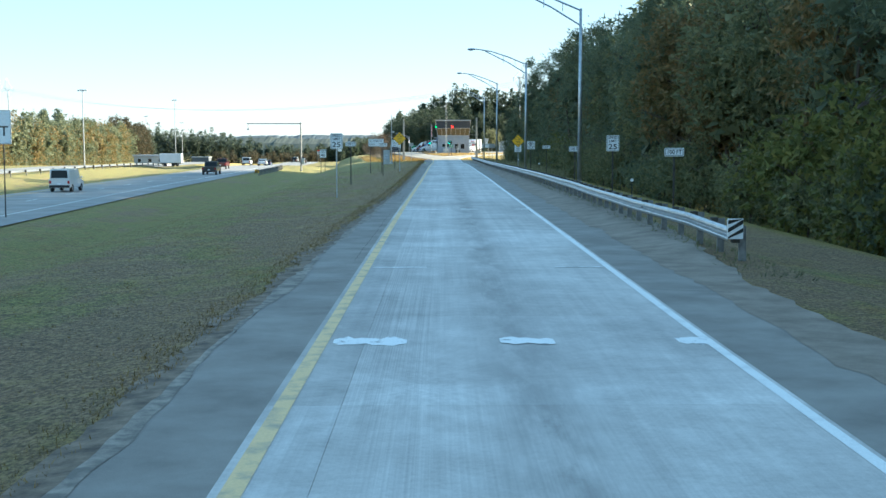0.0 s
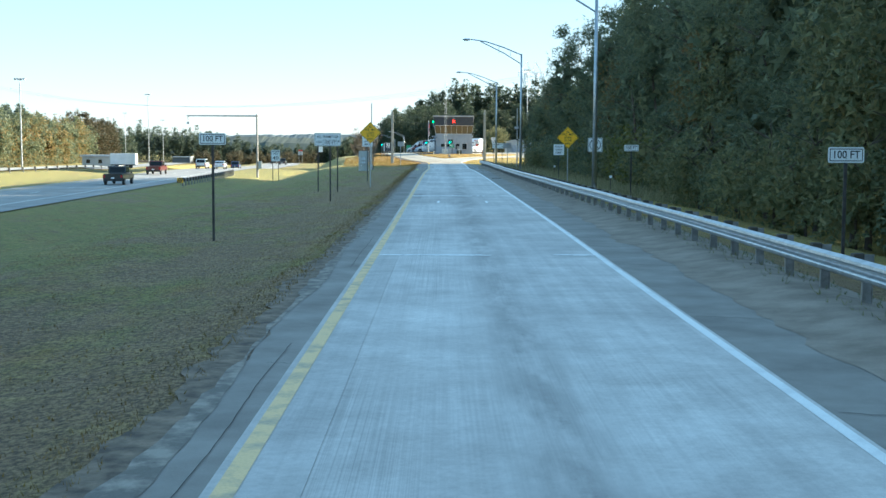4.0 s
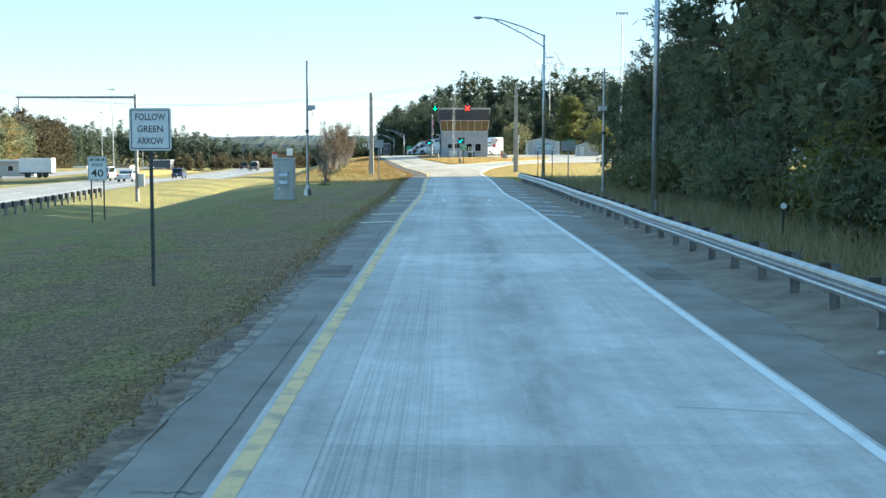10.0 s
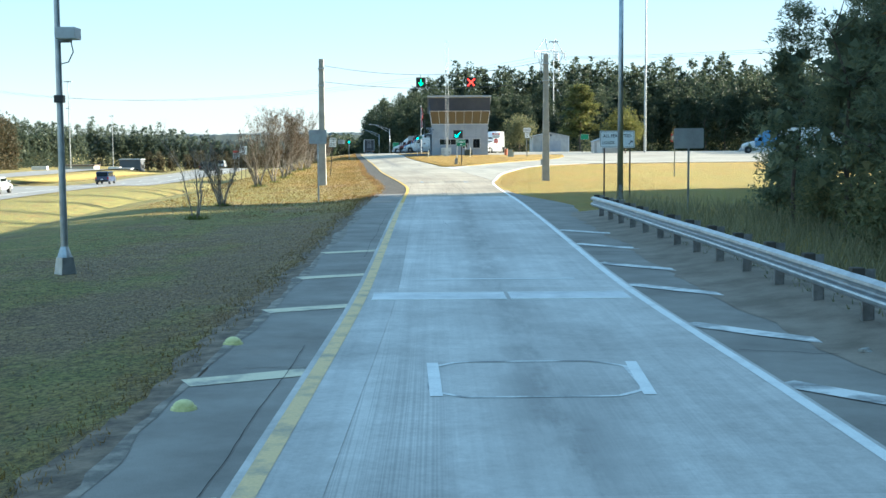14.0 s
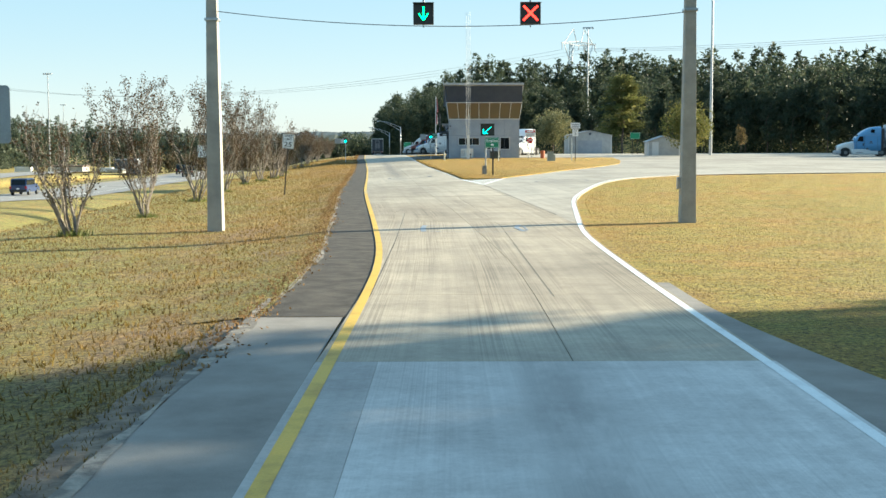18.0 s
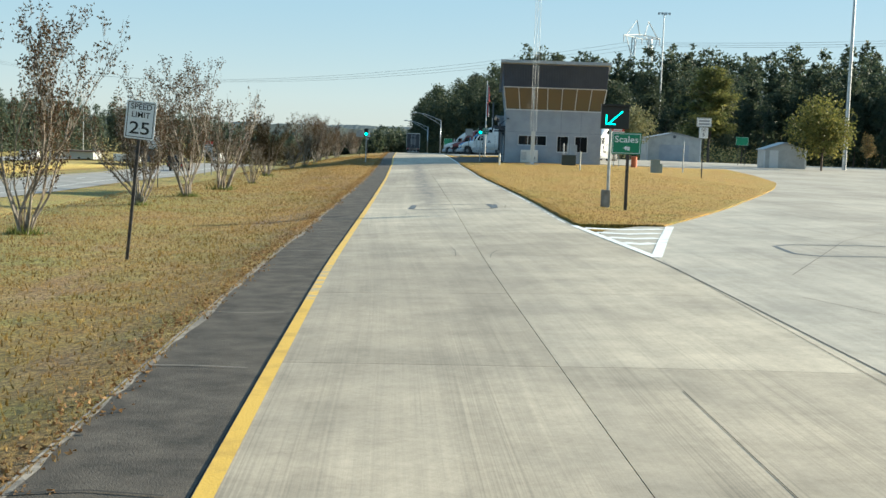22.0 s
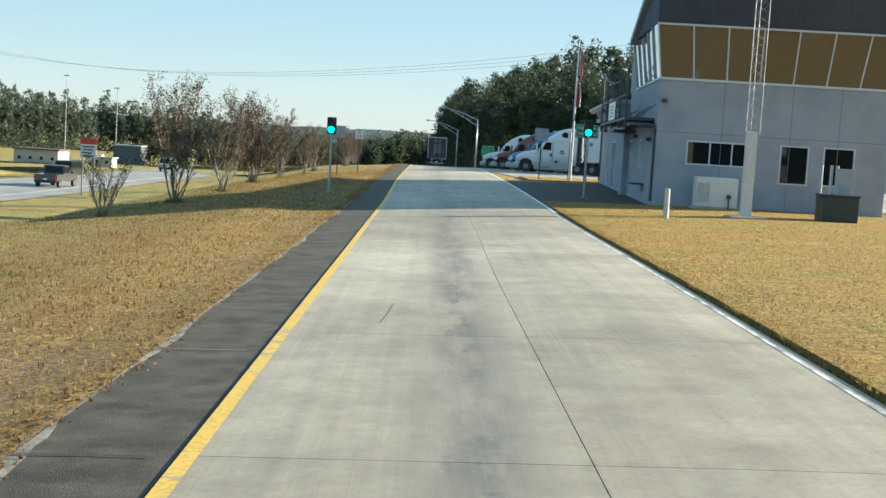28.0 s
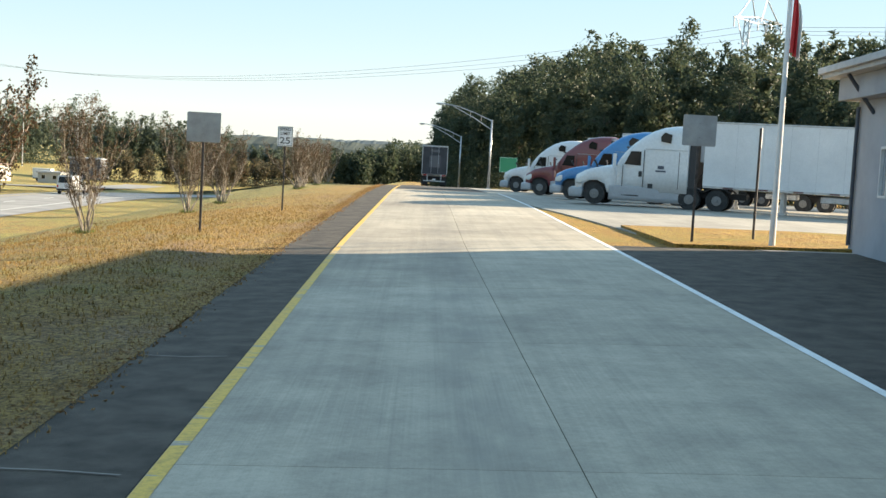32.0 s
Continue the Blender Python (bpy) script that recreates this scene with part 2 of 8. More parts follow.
def make_leaf(name, c1, c2, c3, gloss=0.55):
    """Leaves: each one its own tone between three; a little light passes through."""
    m, nt, b, vec = start(name, gloss)
    b.inputs["Specular IOR Level"].default_value = 0.18
    geo = nt.nodes.new("ShaderNodeNewGeometry")
    col = ramp_of(nt, geo.outputs["Random Per Island"], [(0.0, c1), (0.5, c2), (1.0, c3)])
    big = ramp_of(nt, noise_of(nt, vec, 0.35, 3.0), [(0.3, (0.7, 0.72, 0.7)), (0.7, (1.1, 1.08, 1.0))])
    col = mixed(nt, 1.0, col, big, "MULTIPLY")
    nt.links.new(col, b.inputs["Base Color"])
    thin = nt.nodes.new("ShaderNodeBsdfTranslucent")
    nt.links.new(col, thin.inputs["Color"])
    mix = nt.nodes.new("ShaderNodeMixShader")
    mix.inputs[0].default_value = 0.42
    nt.links.new(b.outputs[0], mix.inputs[1])
    nt.links.new(thin.outputs[0], mix.inputs[2])
    nt.links.new(mix.outputs[0], nt.nodes["Material Output"].inputs["Surface"])
    return m


def make_blades(name):
    """Grass blades that follow the turf's straw and green patches."""
    m = make_leaf(name, (0.13, 0.082, 0.03), (0.31, 0.195, 0.068), (0.50, 0.335, 0.13))
    nt, b = m.node_tree, m.node_tree.nodes["Principled BSDF"]
    vec = nt.nodes.new("ShaderNodeNewGeometry").outputs["Position"]
    straw = b.inputs["Base Color"].links[0].from_socket
    dry = maths(nt, "ADD", maths(nt, "MULTIPLY", noise_of(nt, vec, 0.55, 5.0, 0.65), 0.9), maths(nt, "MULTIPLY", noise_of(nt, vec, 0.07, 3.0), 0.5))
    split = nt.nodes.new("ShaderNodeSeparateXYZ")
    nt.links.new(vec, split.inputs[0])
    dry = maths(nt, "ADD", dry, span_of(nt, split.outputs[1], 220.0, 290.0, 0.0, 0.12))
    green = mixed(nt, 1.0, straw, (0.60, 0.63, 0.40), "MULTIPLY")
    col = mixed(nt, ramp_of(nt, dry, [(0.62, (0, 0, 0)), (0.86, (1, 1, 1))]), green, straw)
    keep = span_of(nt, maths(nt, "ADD", split.outputs[0], maths(nt, "MULTIPLY", split.outputs[1], 0.05)), 11.2, 13.2, 1.0, 0.15)
    rusty = maths(nt, "MULTIPLY", keep, ramp_of(nt, noise_of(nt, vec, 0.9, 5.0, 0.7, (1.0, 0.5, 1.0)), [(0.47, (0, 0, 0)), (0.64, (0.55, 0.55, 0.55))]))
    straw = mixed(nt, keep, mixed(nt, 1.0, straw, (1.36, 1.24, 0.66), "MULTIPLY"), straw)
    col = mixed(nt, rusty, col, mixed(nt, 1.0, straw, (0.84, 0.68, 0.55), "MULTIPLY"))
    nt.links.new(col, b.inputs["Base Color"])
    for n in nt.nodes:
        if n.bl_idname == "ShaderNodeBsdfTranslucent":
            nt.links.new(col, n.inputs["Color"])
    return m


def make_glass(name, tint, rough=0.03):
    m, nt, b, vec = start(name, rough)
    b.inputs["Base Color"].default_value = (*tint, 1)
    b.inputs["Transmission Weight"].default_value = 0.85
    b.inputs["IOR"].default_value = 1.45
    return m


CONCRETE = make_concrete("lane_concrete", (0.63, 0.555, 0.435), (0.44, 0.39, 0.31), 1.0, 1.0)
OLD_CONCRETE = make_concrete("worn_lane_concrete", (0.82, 0.785, 0.745), (0.62, 0.592, 0.56), 0.6, 0.6)
EDGE_STRIP = make_concrete("grey_edge_strip", (0.74, 0.71, 0.675), (0.50, 0.48, 0.455), 0.0)
APRON = make_concrete("apron_concrete", (0.55, 0.50, 0.415), (0.40, 0.37, 0.315), 0.0, 0.5)
ASPHALT = surface("asphalt_shoulder", (0.036, 0.029, 0.022), (0.10, 0.082, 0.064), 0.85, 0, 2.1, 70, 0.5)
OLD_ASPHALT = surface("weathered_shoulder", (0.20, 0.18, 0.16), (0.31, 0.285, 0.255), 0.85, 0, 0.8, 60, 0.3)
HIGHWAY = surface("highway_surface", (0.23, 0.223, 0.21), (0.34, 0.326, 0.308), 0.8, 0, 0.35, 50, 0.2)
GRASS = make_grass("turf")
DIRT = surface("bare_dirt", (0.19, 0.152, 0.118), (0.31, 0.255, 0.205), 0.95, 0, 1.3, 30, 0.25)
SAND = surface("pale_sandy_edge", (0.17, 0.152, 0.132), (0.36, 0.315, 0.262), 0.95, 0, 3.4, 45, 0.6, spread=(0.42, 0.62))
SOIL = surface("dark_clods", (0.085, 0.064, 0.047), (0.26, 0.195, 0.14), 0.95, 0, 3.5, 12, 1.0)
JOINT = plain("joint_filler", (0.05, 0.046, 0.042), 0.9)
GALV = surface("galvanised_steel", (0.36, 0.38, 0.40), (0.52, 0.54, 0.56), 0.38, 0.85, 4.0, 90, 0.05)
POST_STEEL = surface("weathered_post_steel", (0.20, 0.19, 0.18), (0.36, 0.35, 0.34), 0.6, 0.5, 5.0, 80, 0.1)
WHITE_PAINT = surface("white_road_paint", (0.66, 0.66, 0.65), (0.86, 0.86, 0.84), 0.65, 0, 2.0, 45, 0.2, spread=(0.28, 0.5))
def make_chipped(name, paint, worn, under, share):
    """Thick line paint that has broken off in short bars across the line (uv is not needed: the line runs nearly along y)."""
    m, nt, b, vec = start(name, 0.65)
    bars = noise_of(nt, vec, 1.0, 3.0, 0.6, (1.2, 5.5, 1.0))
    area = noise_of(nt, vec, 0.22, 2.0, 0.5)
    chip = ramp_of(nt, maths(nt, "ADD", bars, maths(nt, "MULTIPLY", area, 0.5)), [(share, (0, 0, 0)), (share + 0.045, (1, 1, 1))])
    col = ramp_of(nt, noise_of(nt, vec, 14.0, 4.0, 0.7), [(0.32, worn), (0.56, paint)])
    nt.links.new(mixed(nt, chip, col, ramp_of(nt, noise_of(nt, vec, 30.0, 3.0), [(0.3, tuple(v * 0.7 for v in under)), (0.65, under)])), b.inputs["Base Color"])
    bump_of(nt, b, chip, 0.4, 0.01)
    return m


CHIPPED_YELLOW = make_chipped("chipped_yellow_paint", (0.74, 0.47, 0.085), (0.50, 0.31, 0.07), (0.42, 0.37, 0.29), 0.835)
YELLOW_PAINT = surface("yellow_road_paint", (0.46, 0.27, 0.045), (0.70, 0.44, 0.07), 0.65, 0, 1.5, 45, 0.2, spread=(0.28, 0.5))
OLD_YELLOW = surface("faded_yellow_paint", (0.44, 0.36, 0.25), (0.78, 0.565, 0.29), 0.7, 0, 2.6, 40, 0.3, spread=(0.34, 0.52))
WORN_WHITE = surface("worn_white_paint", (0.26, 0.26, 0.26), (0.80, 0.80, 0.78), 0.7, 0, 1.5, 40, 0.3, spread=(0.40, 0.56))
WORN_YELLOW = surface("worn_yellow_paint", (0.33, 0.31, 0.27), (0.74, 0.66, 0.47), 0.7, 0, 1.6, 40, 0.3, spread=(0.34, 0.5))
TAR = surface("tar_seal", (0.09, 0.09, 0.09), (0.15, 0.15, 0.15), 0.5, 0, 6.0, 60, 0.3)
SIGN_WHITE = plain("sign_white", (0.84, 0.85, 0.86), 0.35)
SIGN_BLACK = plain("sign_black", (0.02, 0.02, 0.02), 0.4)
SIGN_YELLOW = plain("sign_yellow", (1.0, 0.52, 0.015), 0.4)
SIGN_GREEN = plain("sign_green", (0.01, 0.22, 0.11), 0.35)
SIGN_RED = plain("sign_red", (0.55, 0.03, 0.03), 0.35)
SIGN_BACK = surface("bare_aluminium", (0.33, 0.33, 0.33), (0.42, 0.42, 0.42), 0.45, 0.6, 3.0, 60, 0.03)
POST_GREEN = surface("painted_sign_post", (0.05, 0.06, 0.055), (0.12, 0.12, 0.11), 0.6, 0.3, 8.0, 80, 0.1)
POST_DARK = surface("dark_sign_post", (0.035, 0.03, 0.03), (0.08, 0.07, 0.065), 0.6, 0.2, 8.0, 80, 0.1)


# ---- mesh helpers ----
def empty(name, x=0, y=0, z=0, label="", category="", group="", kind=""):
    ob = new(name)
    ob.location = (x, y, z)
    return tagged(ob, label, category, group, kind)


def mesh_object(name, bm, material, smooth=False):
    me = bpy.data.meshes.new(name)
    bm.to_mesh(me)
    bm.free()
    for m in material if isinstance(material, (list, tuple)) else [material]:
        me.materials.append(m)
    if smooth:
        for p in me.polygons:
            p.use_smooth = True
    return new(name, me)


def part(name, bm, material, parent, label="", smooth=False):
    """Links a bmesh, in the parent's own coordinates, as one mesh under it."""
    ob = mesh_object(name, bm, material, smooth)
    ob.parent = parent
    return tagged(ob, label)


def box(x0, y0, z0, x1, y1, z1, bevel=0.0, bm=None, m=None):
    bm = bm or bmesh.new()
    made = bmesh.ops.create_cube(bm, size=1.0)["verts"]
    bmesh.ops.transform(bm, matrix=Matrix.Translation(((x0 + x1) / 2, (y0 + y1) / 2, (z0 + z1) / 2)) @ Matrix.Diagonal((abs(x1 - x0), abs(y1 - y0), abs(z1 - z0), 1)), verts=made)
    if bevel:
        edges = list({e for v in made for e in v.link_edges})
        made = list({v for f in bmesh.ops.bevel(bm, geom=edges, offset=bevel, segments=2, profile=0.6, affect="EDGES")["faces"] for v in f.verts} | {v for v in made if v.is_valid})
    if m is not None:
        bmesh.ops.transform(bm, matrix=m, verts=[v for v in made if v.is_valid])
    return bm


def tube(a, b, r0, r1=None, n=10, bm=None, caps=True):
    """A tapered round bar from a to b."""
    bm = bm or bmesh.new()
    a, b = Vector(a), Vector(b)
    r1 = r0 if r1 is None else r1
    turn = (b - a).to_track_quat("Z", "Y").to_matrix()
    rings = []
    for c, r in ((a, r0), (b, r1)):
        rings.append([bm.verts.new(c + turn @ Vector((r * math.cos(2 * math.pi * k / n), r * math.sin(2 * math.pi * k / n), 0))) for k in range(n)])
    for k in range(n):
        bm.faces.new((rings[0][k], rings[0][(k + 1) % n], rings[1][(k + 1) % n], rings[1][k]))
    if caps:
        bm.faces.new(rings[0][::-1]), bm.faces.new(rings[1])
    return bm


def pipe(points, r, n=8, bm=None):
    bm = bm or bmesh.new()
    for a, b in zip(points, points[1:]):
        tube(a, b, r, r, n, bm)
    return bm


def disc(c, r, thick, n=20, bm=None, axis=(0, -1, 0)):
    c, axis = Vector(c), Vector(axis).normalized()
    return tube(c - axis * thick / 2, c + axis * thick / 2, r, r, n, bm)


def prism(points, y0, y1, bm=None):
    """A closed outline in x and z, pushed from y0 to y1."""
    bm = bm or bmesh.new()
    a, b = [bm.verts.new((x, y0, z)) for x, z in points], [bm.verts.new((x, y1, z)) for x, z in points]
    n = len(points)
    for k in range(n):
        bm.faces.new((a[k], a[(k + 1) % n], b[(k + 1) % n], b[k]))
    bm.faces.new(a[::-1]), bm.faces.new(b)
    bmesh.ops.recalc_face_normals(bm, faces=bm.faces[:])
    return bm


def profile_x(points, x0, x1, bm=None):
    """A closed outline in y and z, pushed from x0 to x1."""
    bm = bm or bmesh.new()
    a, b = [bm.verts.new((x0, y, z)) for y, z in points], [bm.verts.new((x1, y, z)) for y, z in points]
    n = len(points)
    for k in range(n):
        bm.faces.new((a[k], a[(k + 1) % n], b[(k + 1) % n], b[k]))
    bm.faces.new(a[::-1]), bm.faces.new(b)
    bmesh.ops.recalc_face_normals(bm, faces=bm.faces[:])
    return bm


def smooth_step(a, b, v):
    u = np.clip((v - a) / (b - a), 0, 1)
    return u * u * (3 - 2 * u)


def lettering(words, height, material, parent, x, y, z, spacing=1.0, name="lettering", rz=0.0, fit=None):
    """Raised writing that faces -y, centred at x, z; fit: its width in metres."""
    cu = bpy.data.curves.new(name, "FONT")
    cu.body, cu.size, cu.align_x, cu.align_y, cu.space_character, cu.extrude = words, height / 0.70, "CENTER", "CENTER", spacing, 0.002
    cu.offset = 0.010 * height / 0.70
    cu.resolution_u = 3
    tmp = bpy.data.objects.new(name, cu)
    me = bpy.data.meshes.new_from_object(tmp)
    bpy.data.objects.remove(tmp)
    me.materials.clear()
    me.materials.append(material)
    ob = new(name, me)
    wide = max((v.co.x for v in me.vertices), default=0.5) - min((v.co.x for v in me.vertices), default=-0.5)
    s = fit / wide if fit else 1.0
    ob.parent = parent
    ob.matrix_basis = pose(x, y, z, 90, 0, rz) @ Matrix.Diagonal((s, 1, 1, 1))
    return ob


# ---- plan ----
CENTRE = [(-80, -0.5), (-12, 0.1), (26, 0.46), (61, 1.04), (94, 1.44), (126, 1.6), (152, 1.9), (177, 2.1), (198, 1.96), (218, 1.29), (240, 0.19), (262, -1.07), (291, -2.75), (319, -4.5), (343, -6.0), (700, -29)]
LINE_L = [(-80, -1.9), (-12, -1.36), (0, -1.27), (25, -1.05), (48, -0.77), (72, -0.45), (105, -0.10), (125, 0.10), (146, 0.33), (157, 0.58), (165, 0.78), (190, 0.76), (209, 0.84), (214, 0.66), (223, 0.02), (239, -1.2), (251, -2.06), (274, -3.4), (302, -5.1), (320, -6.3), (332, -7.1), (344, -7.85), (359, -8.95), (372, -9.9), (396, -11.4), (700, -31)]
LINE_R = [(-80, 2.8), (-12, 3.35), (3, 3.45), (36, 3.9), (59, 4.2), (75, 4.45), (103, 4.75), (130, 5.05), (157, 5.2), (166, 4.97), (181, 5.3), (196, 5.55), (208, 5.55), (219, 5.7), (230, 6.7), (237, 7.3), (245, 8.8), (254, 10.9), (260, 13.9)]
KERB_R = [(225, 5.8), (240, 4.9), (252, 4.15), (261, 3.15), (274, 2.5), (288, 1.6), (302, 0.65), (319, -0.2), (331, -0.95), (341, -1.5), (355, -2.25), (369, -3.1), (382, -3.95), (400, -5.0), (700, -24)]
HIGHWAY_EDGE = [(-150, -12), (-60, -16), (44, -21), (109, -24.6), (184, -27.2), (260, -32), (300, -34.6), (345, -36), (375, -36.6), (415, -38.6), (500, -47), (700, -68)]


def curve_at(points, y):
    return np.interp(y, [p[0] for p in points], [p[1] for p in points])


def soft_curve(points):
    """The same line with its corners rounded, sampled every 2 m."""
    ys = np.arange(points[0][0], points[-1][0] + 0.1, 2.0)
    xs = np.interp(ys, [p[0] for p in points], [p[1] for p in points])
    k = np.array([1, 2, 3, 2, 1]) / 9.0
    pad = np.r_[2 * xs[0] - xs[2], 2 * xs[0] - xs[1], xs, 2 * xs[-1] - xs[-2], 2 * xs[-1] - xs[-3]]
    return list(zip(ys.tolist(), np.convolve(pad, k, "valid").tolist()))


CENTRE, LINE_L, LINE_R, KERB_R, HIGHWAY_EDGE = (soft_curve([(y, x + off) for y, x in c]) for c, off in ((CENTRE, 0), (LINE_L, 0.08), (LINE_R, -0.02), (KERB_R, 0.05), (HIGHWAY_EDGE, 0)))


def grade(y):
    return 0.32 * smooth_step(315, 400, y) - 7.5 * smooth_step(405, 700, y)


def road_z(x, y):
    s = 0.05 * smooth_step(218, 266, y) * (1 - 0.8 * smooth_step(380, 430, y))
    d = np.clip(x - curve_at(CENTRE, y), -4, 12)
    return grade(y) + s * (np.minimum(d, 3.0) + 0.5 * np.maximum(d - 3.0, 0))       # banked lane, flatter past its crown


def ground_z(x, y):
    """The lie of the land: road, verges, ditch, highway and the hills beyond."""
    base = road_z(x, y)
    left = np.maximum(curve_at(LINE_L, y) - 1.3 - x, 0)
    hwy = curve_at(HIGHWAY_EDGE, y)
    span = np.maximum(curve_at(LINE_L, y) - 1.3 - hwy, 4)
    u = np.clip(left / span, 0, 1)
    fall = -1.45 * smooth_step(0.25, 0.85, u) - 0.22 * np.clip(u / 0.12, 0, 1) - 0.75 * np.exp(-((u - 0.66) / 0.12) ** 2)
    fall = fall + 0.27 * smooth_step(290, 325, y) * (1 - smooth_step(365, 395, y)) * np.clip(u / 0.1, 0, 1) * (1 - smooth_step(0.3, 0.6, u))     # a low hump opposite the scale house
    pit = smooth_step(214, 238, y) * (1 - smooth_step(330, 352, y)) * (0.95 + 0.3 * np.sin(y * 0.19) + 0.15 * np.sin(y * 0.47 + 1))
    fall = fall - 0.95 * pit * smooth_step(10.4, 13.4, left) * (1 - smooth_step(16.5, 21.5, left))       # the ditch with its steep near bank
    fall = fall - 0.42 * smooth_step(318, 345, y) * (1 - smooth_step(430, 480, y)) * smooth_step(5.5, 9.5, left) * (1 - smooth_step(14, 20, left))
    fall = fall - 0.34 * smooth_step(285, 310, y) * (1 - smooth_step(430, 480, y)) * smooth_step(2.5, 6.5, left)
    fall = fall - (1.0 * smooth_step(250, 340, y) + 0.4 * smooth_step(350, 400, y)) * smooth_step(12, 24, left)       # the highway sinks away from the ramp
    beyond = np.maximum(hwy - 11.5 - x, 0)
    fall = fall + np.where(beyond > 0, -0.9 * smooth_step(2, 9, beyond) + 0.9 * smooth_step(14, 24, beyond), 0)
    fall = fall + 6.0 * smooth_step(60, 240, beyond)
    right = np.maximum(x - np.where(y < 200, curve_at(LINE_R, np.minimum(y, 225)) + 2.6, 1e4), 0)
    drop = 1 - smooth_step(175, 205, y)
    fall = fall + drop * (-0.25 * smooth_step(0, 3, right) - 1.6 * smooth_step(3.5, 12, right) * (1 - 0.6 * smooth_step(60, 150, y)))
    fall = fall + 0.14 * drop * smooth_step(11, 17, y) * np.exp(-((x - curve_at(LINE_R, np.minimum(y, 225)) - 2.4) / 0.75) ** 2)     # soil heaped under the rail
    fall = fall + 10.0 * smooth_step(85, 220, x) + 13.0 * smooth_step(470, 650, y) * smooth_step(-17, 18, x)
    return base + fall - 0.05


def grid_sheet(name, xs_of, ys, material, z_of, uv=None):
    """A sheet with rows at ys and columns xs_of(y)."""
    rows = [np.asarray(xs_of(y), float) for y in ys]
    n = len(rows[0])
    xx, yy = np.concatenate(rows), np.repeat(np.asarray(ys, float), n)
    zz = z_of(xx, yy)
    k = np.arange((len(ys) - 1) * n).reshape(-1, n)[:, :-1].ravel()
    faces = np.stack([k, k + 1, k + n + 1, k + n], 1)
    me = bpy.data.meshes.new(name)
    me.from_pydata(np.stack([xx, yy, zz], 1).tolist(), [], faces.tolist())
    me.materials.append(material)
    for p in me.polygons:
        p.use_smooth = True
    if uv is not None:
        layer = me.uv_layers.new(name="UVMap")
        loops = np.zeros(len(me.loops), dtype=np.int32)
        me.loops.foreach_get("vertex_index", loops)
        u, v = uv(xx, yy)
        layer.data.foreach_set("uv", np.stack([u[loops], v[loops]], 1).ravel())
    return new(name, me)


def strip(name, left, right, y0, y1, material, lift, step=2.0, across=2, parent=None, z_of=None):
    """A thin layer on the road between two lines, with sides."""
    z_of = z_of or road_z
    ys = np.arange(y0, y1 + 0.01, (y1 - y0) / max(1, round((y1 - y0) / step)))
    bm = bmesh.new()
    rows = []
    for y in ys:
        xs = np.linspace(left(y), right(y), across + 1)
        zs = z_of(xs, np.full(len(xs), y)) + lift
        rows.append([bm.verts.new((x, y, z)) for x, z in zip(xs, zs)])
    for a, b in zip(rows, rows[1:]):
        for k in range(across):
            bm.faces.new((a[k], a[k + 1], b[k + 1], b[k]))
    ob = mesh_object(name, bm, material)
    if parent:
        ob.parent = parent
    return ob


# ---- ground and roads ----


def ground_columns(y):
    l, r, h = curve_at(LINE_L, y), curve_at(LINE_R, min(y, 225)) + (0 if y < 225 else (y - 225) * 0.0), curve_at(HIGHWAY_EDGE, y)
    cols = [-900, -600, -400, -280, -200, -150, -120, -100, -85, -72, -62]
    mid = h + np.array([-30, -26, -22, -18, -15, -11.5, -6, 0])
    span = l - 1.3 - h
    return cols + (mid).tolist() + (h + span * np.linspace(0.06, 1, 22)).tolist() + np.linspace(l, r + 1.2, 4).tolist() + (r + np.array([2.2, 3.2, 4.4, 5.6, 7, 8.5, 10, 12, 14, 17, 20, 24, 30, 38, 48, 60, 75, 95, 130, 180, 260, 400, 600, 900])).tolist()


ys = np.r_[-400, -250, -150, np.arange(-100, 470, 3.0), np.arange(480, 760, 10), 800, 900, 1100, 1400, 1800]
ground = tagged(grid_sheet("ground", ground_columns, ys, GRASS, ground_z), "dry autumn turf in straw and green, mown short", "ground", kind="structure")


def lane_middle(y):
    past = smooth_step(212, 240, y)
    return (curve_at(LINE_L, y) + curve_at(LINE_R, np.minimum(y, 225)) * (1 - past) + curve_at(KERB_R, np.maximum(y, 226)) * past) / 2


def lane_uv(x, y):
    return x - lane_middle(y) + 0.78 * smooth_step(240, 275, y), y          # the dark strip leaves the middle past the fork


def slab_mesh(xa, xb, ya, yb, material, z_of=road_z, gap=0.006, thick=0.045):
    """One slab: a top of 2 x 2 faces with a worn edge and its four sides."""
    bm = bmesh.new()
    layer = bm.loops.layers.uv.new("UVMap")
    yy = [ya + gap, (ya + yb) / 2, yb - gap]
    top = []
    for y in yy:
        xs = np.linspace(xa(y) + gap, xb(y) - gap, 4)
        zs = z_of(xs, np.full(4, y))
        top.append([bm.verts.new((x, y, z)) for x, z in zip(xs, zs)])
    for a, b in zip(top, top[1:]):
        for k in range(3):
            bm.faces.new((a[k], a[k + 1], b[k + 1], b[k]))
    rim = top[0] + [top[1][-1]] + top[2][::-1] + [top[1][0]]
    low = [bm.verts.new((v.co.x, v.co.y, v.co.z - thick)) for v in rim]
    for k in range(len(rim)):
        bm.faces.new((rim[k], low[k], low[(k + 1) % len(rim)], rim[(k + 1) % len(rim)]))
    for f in bm.faces:
        for loop in f.loops:
            u, v = lane_uv(loop.vert.co.x, loop.vert.co.y)
            loop[layer].uv = (u, v)
    bmesh.ops.recalc_face_normals(bm, faces=bm.faces[:])
    return bm


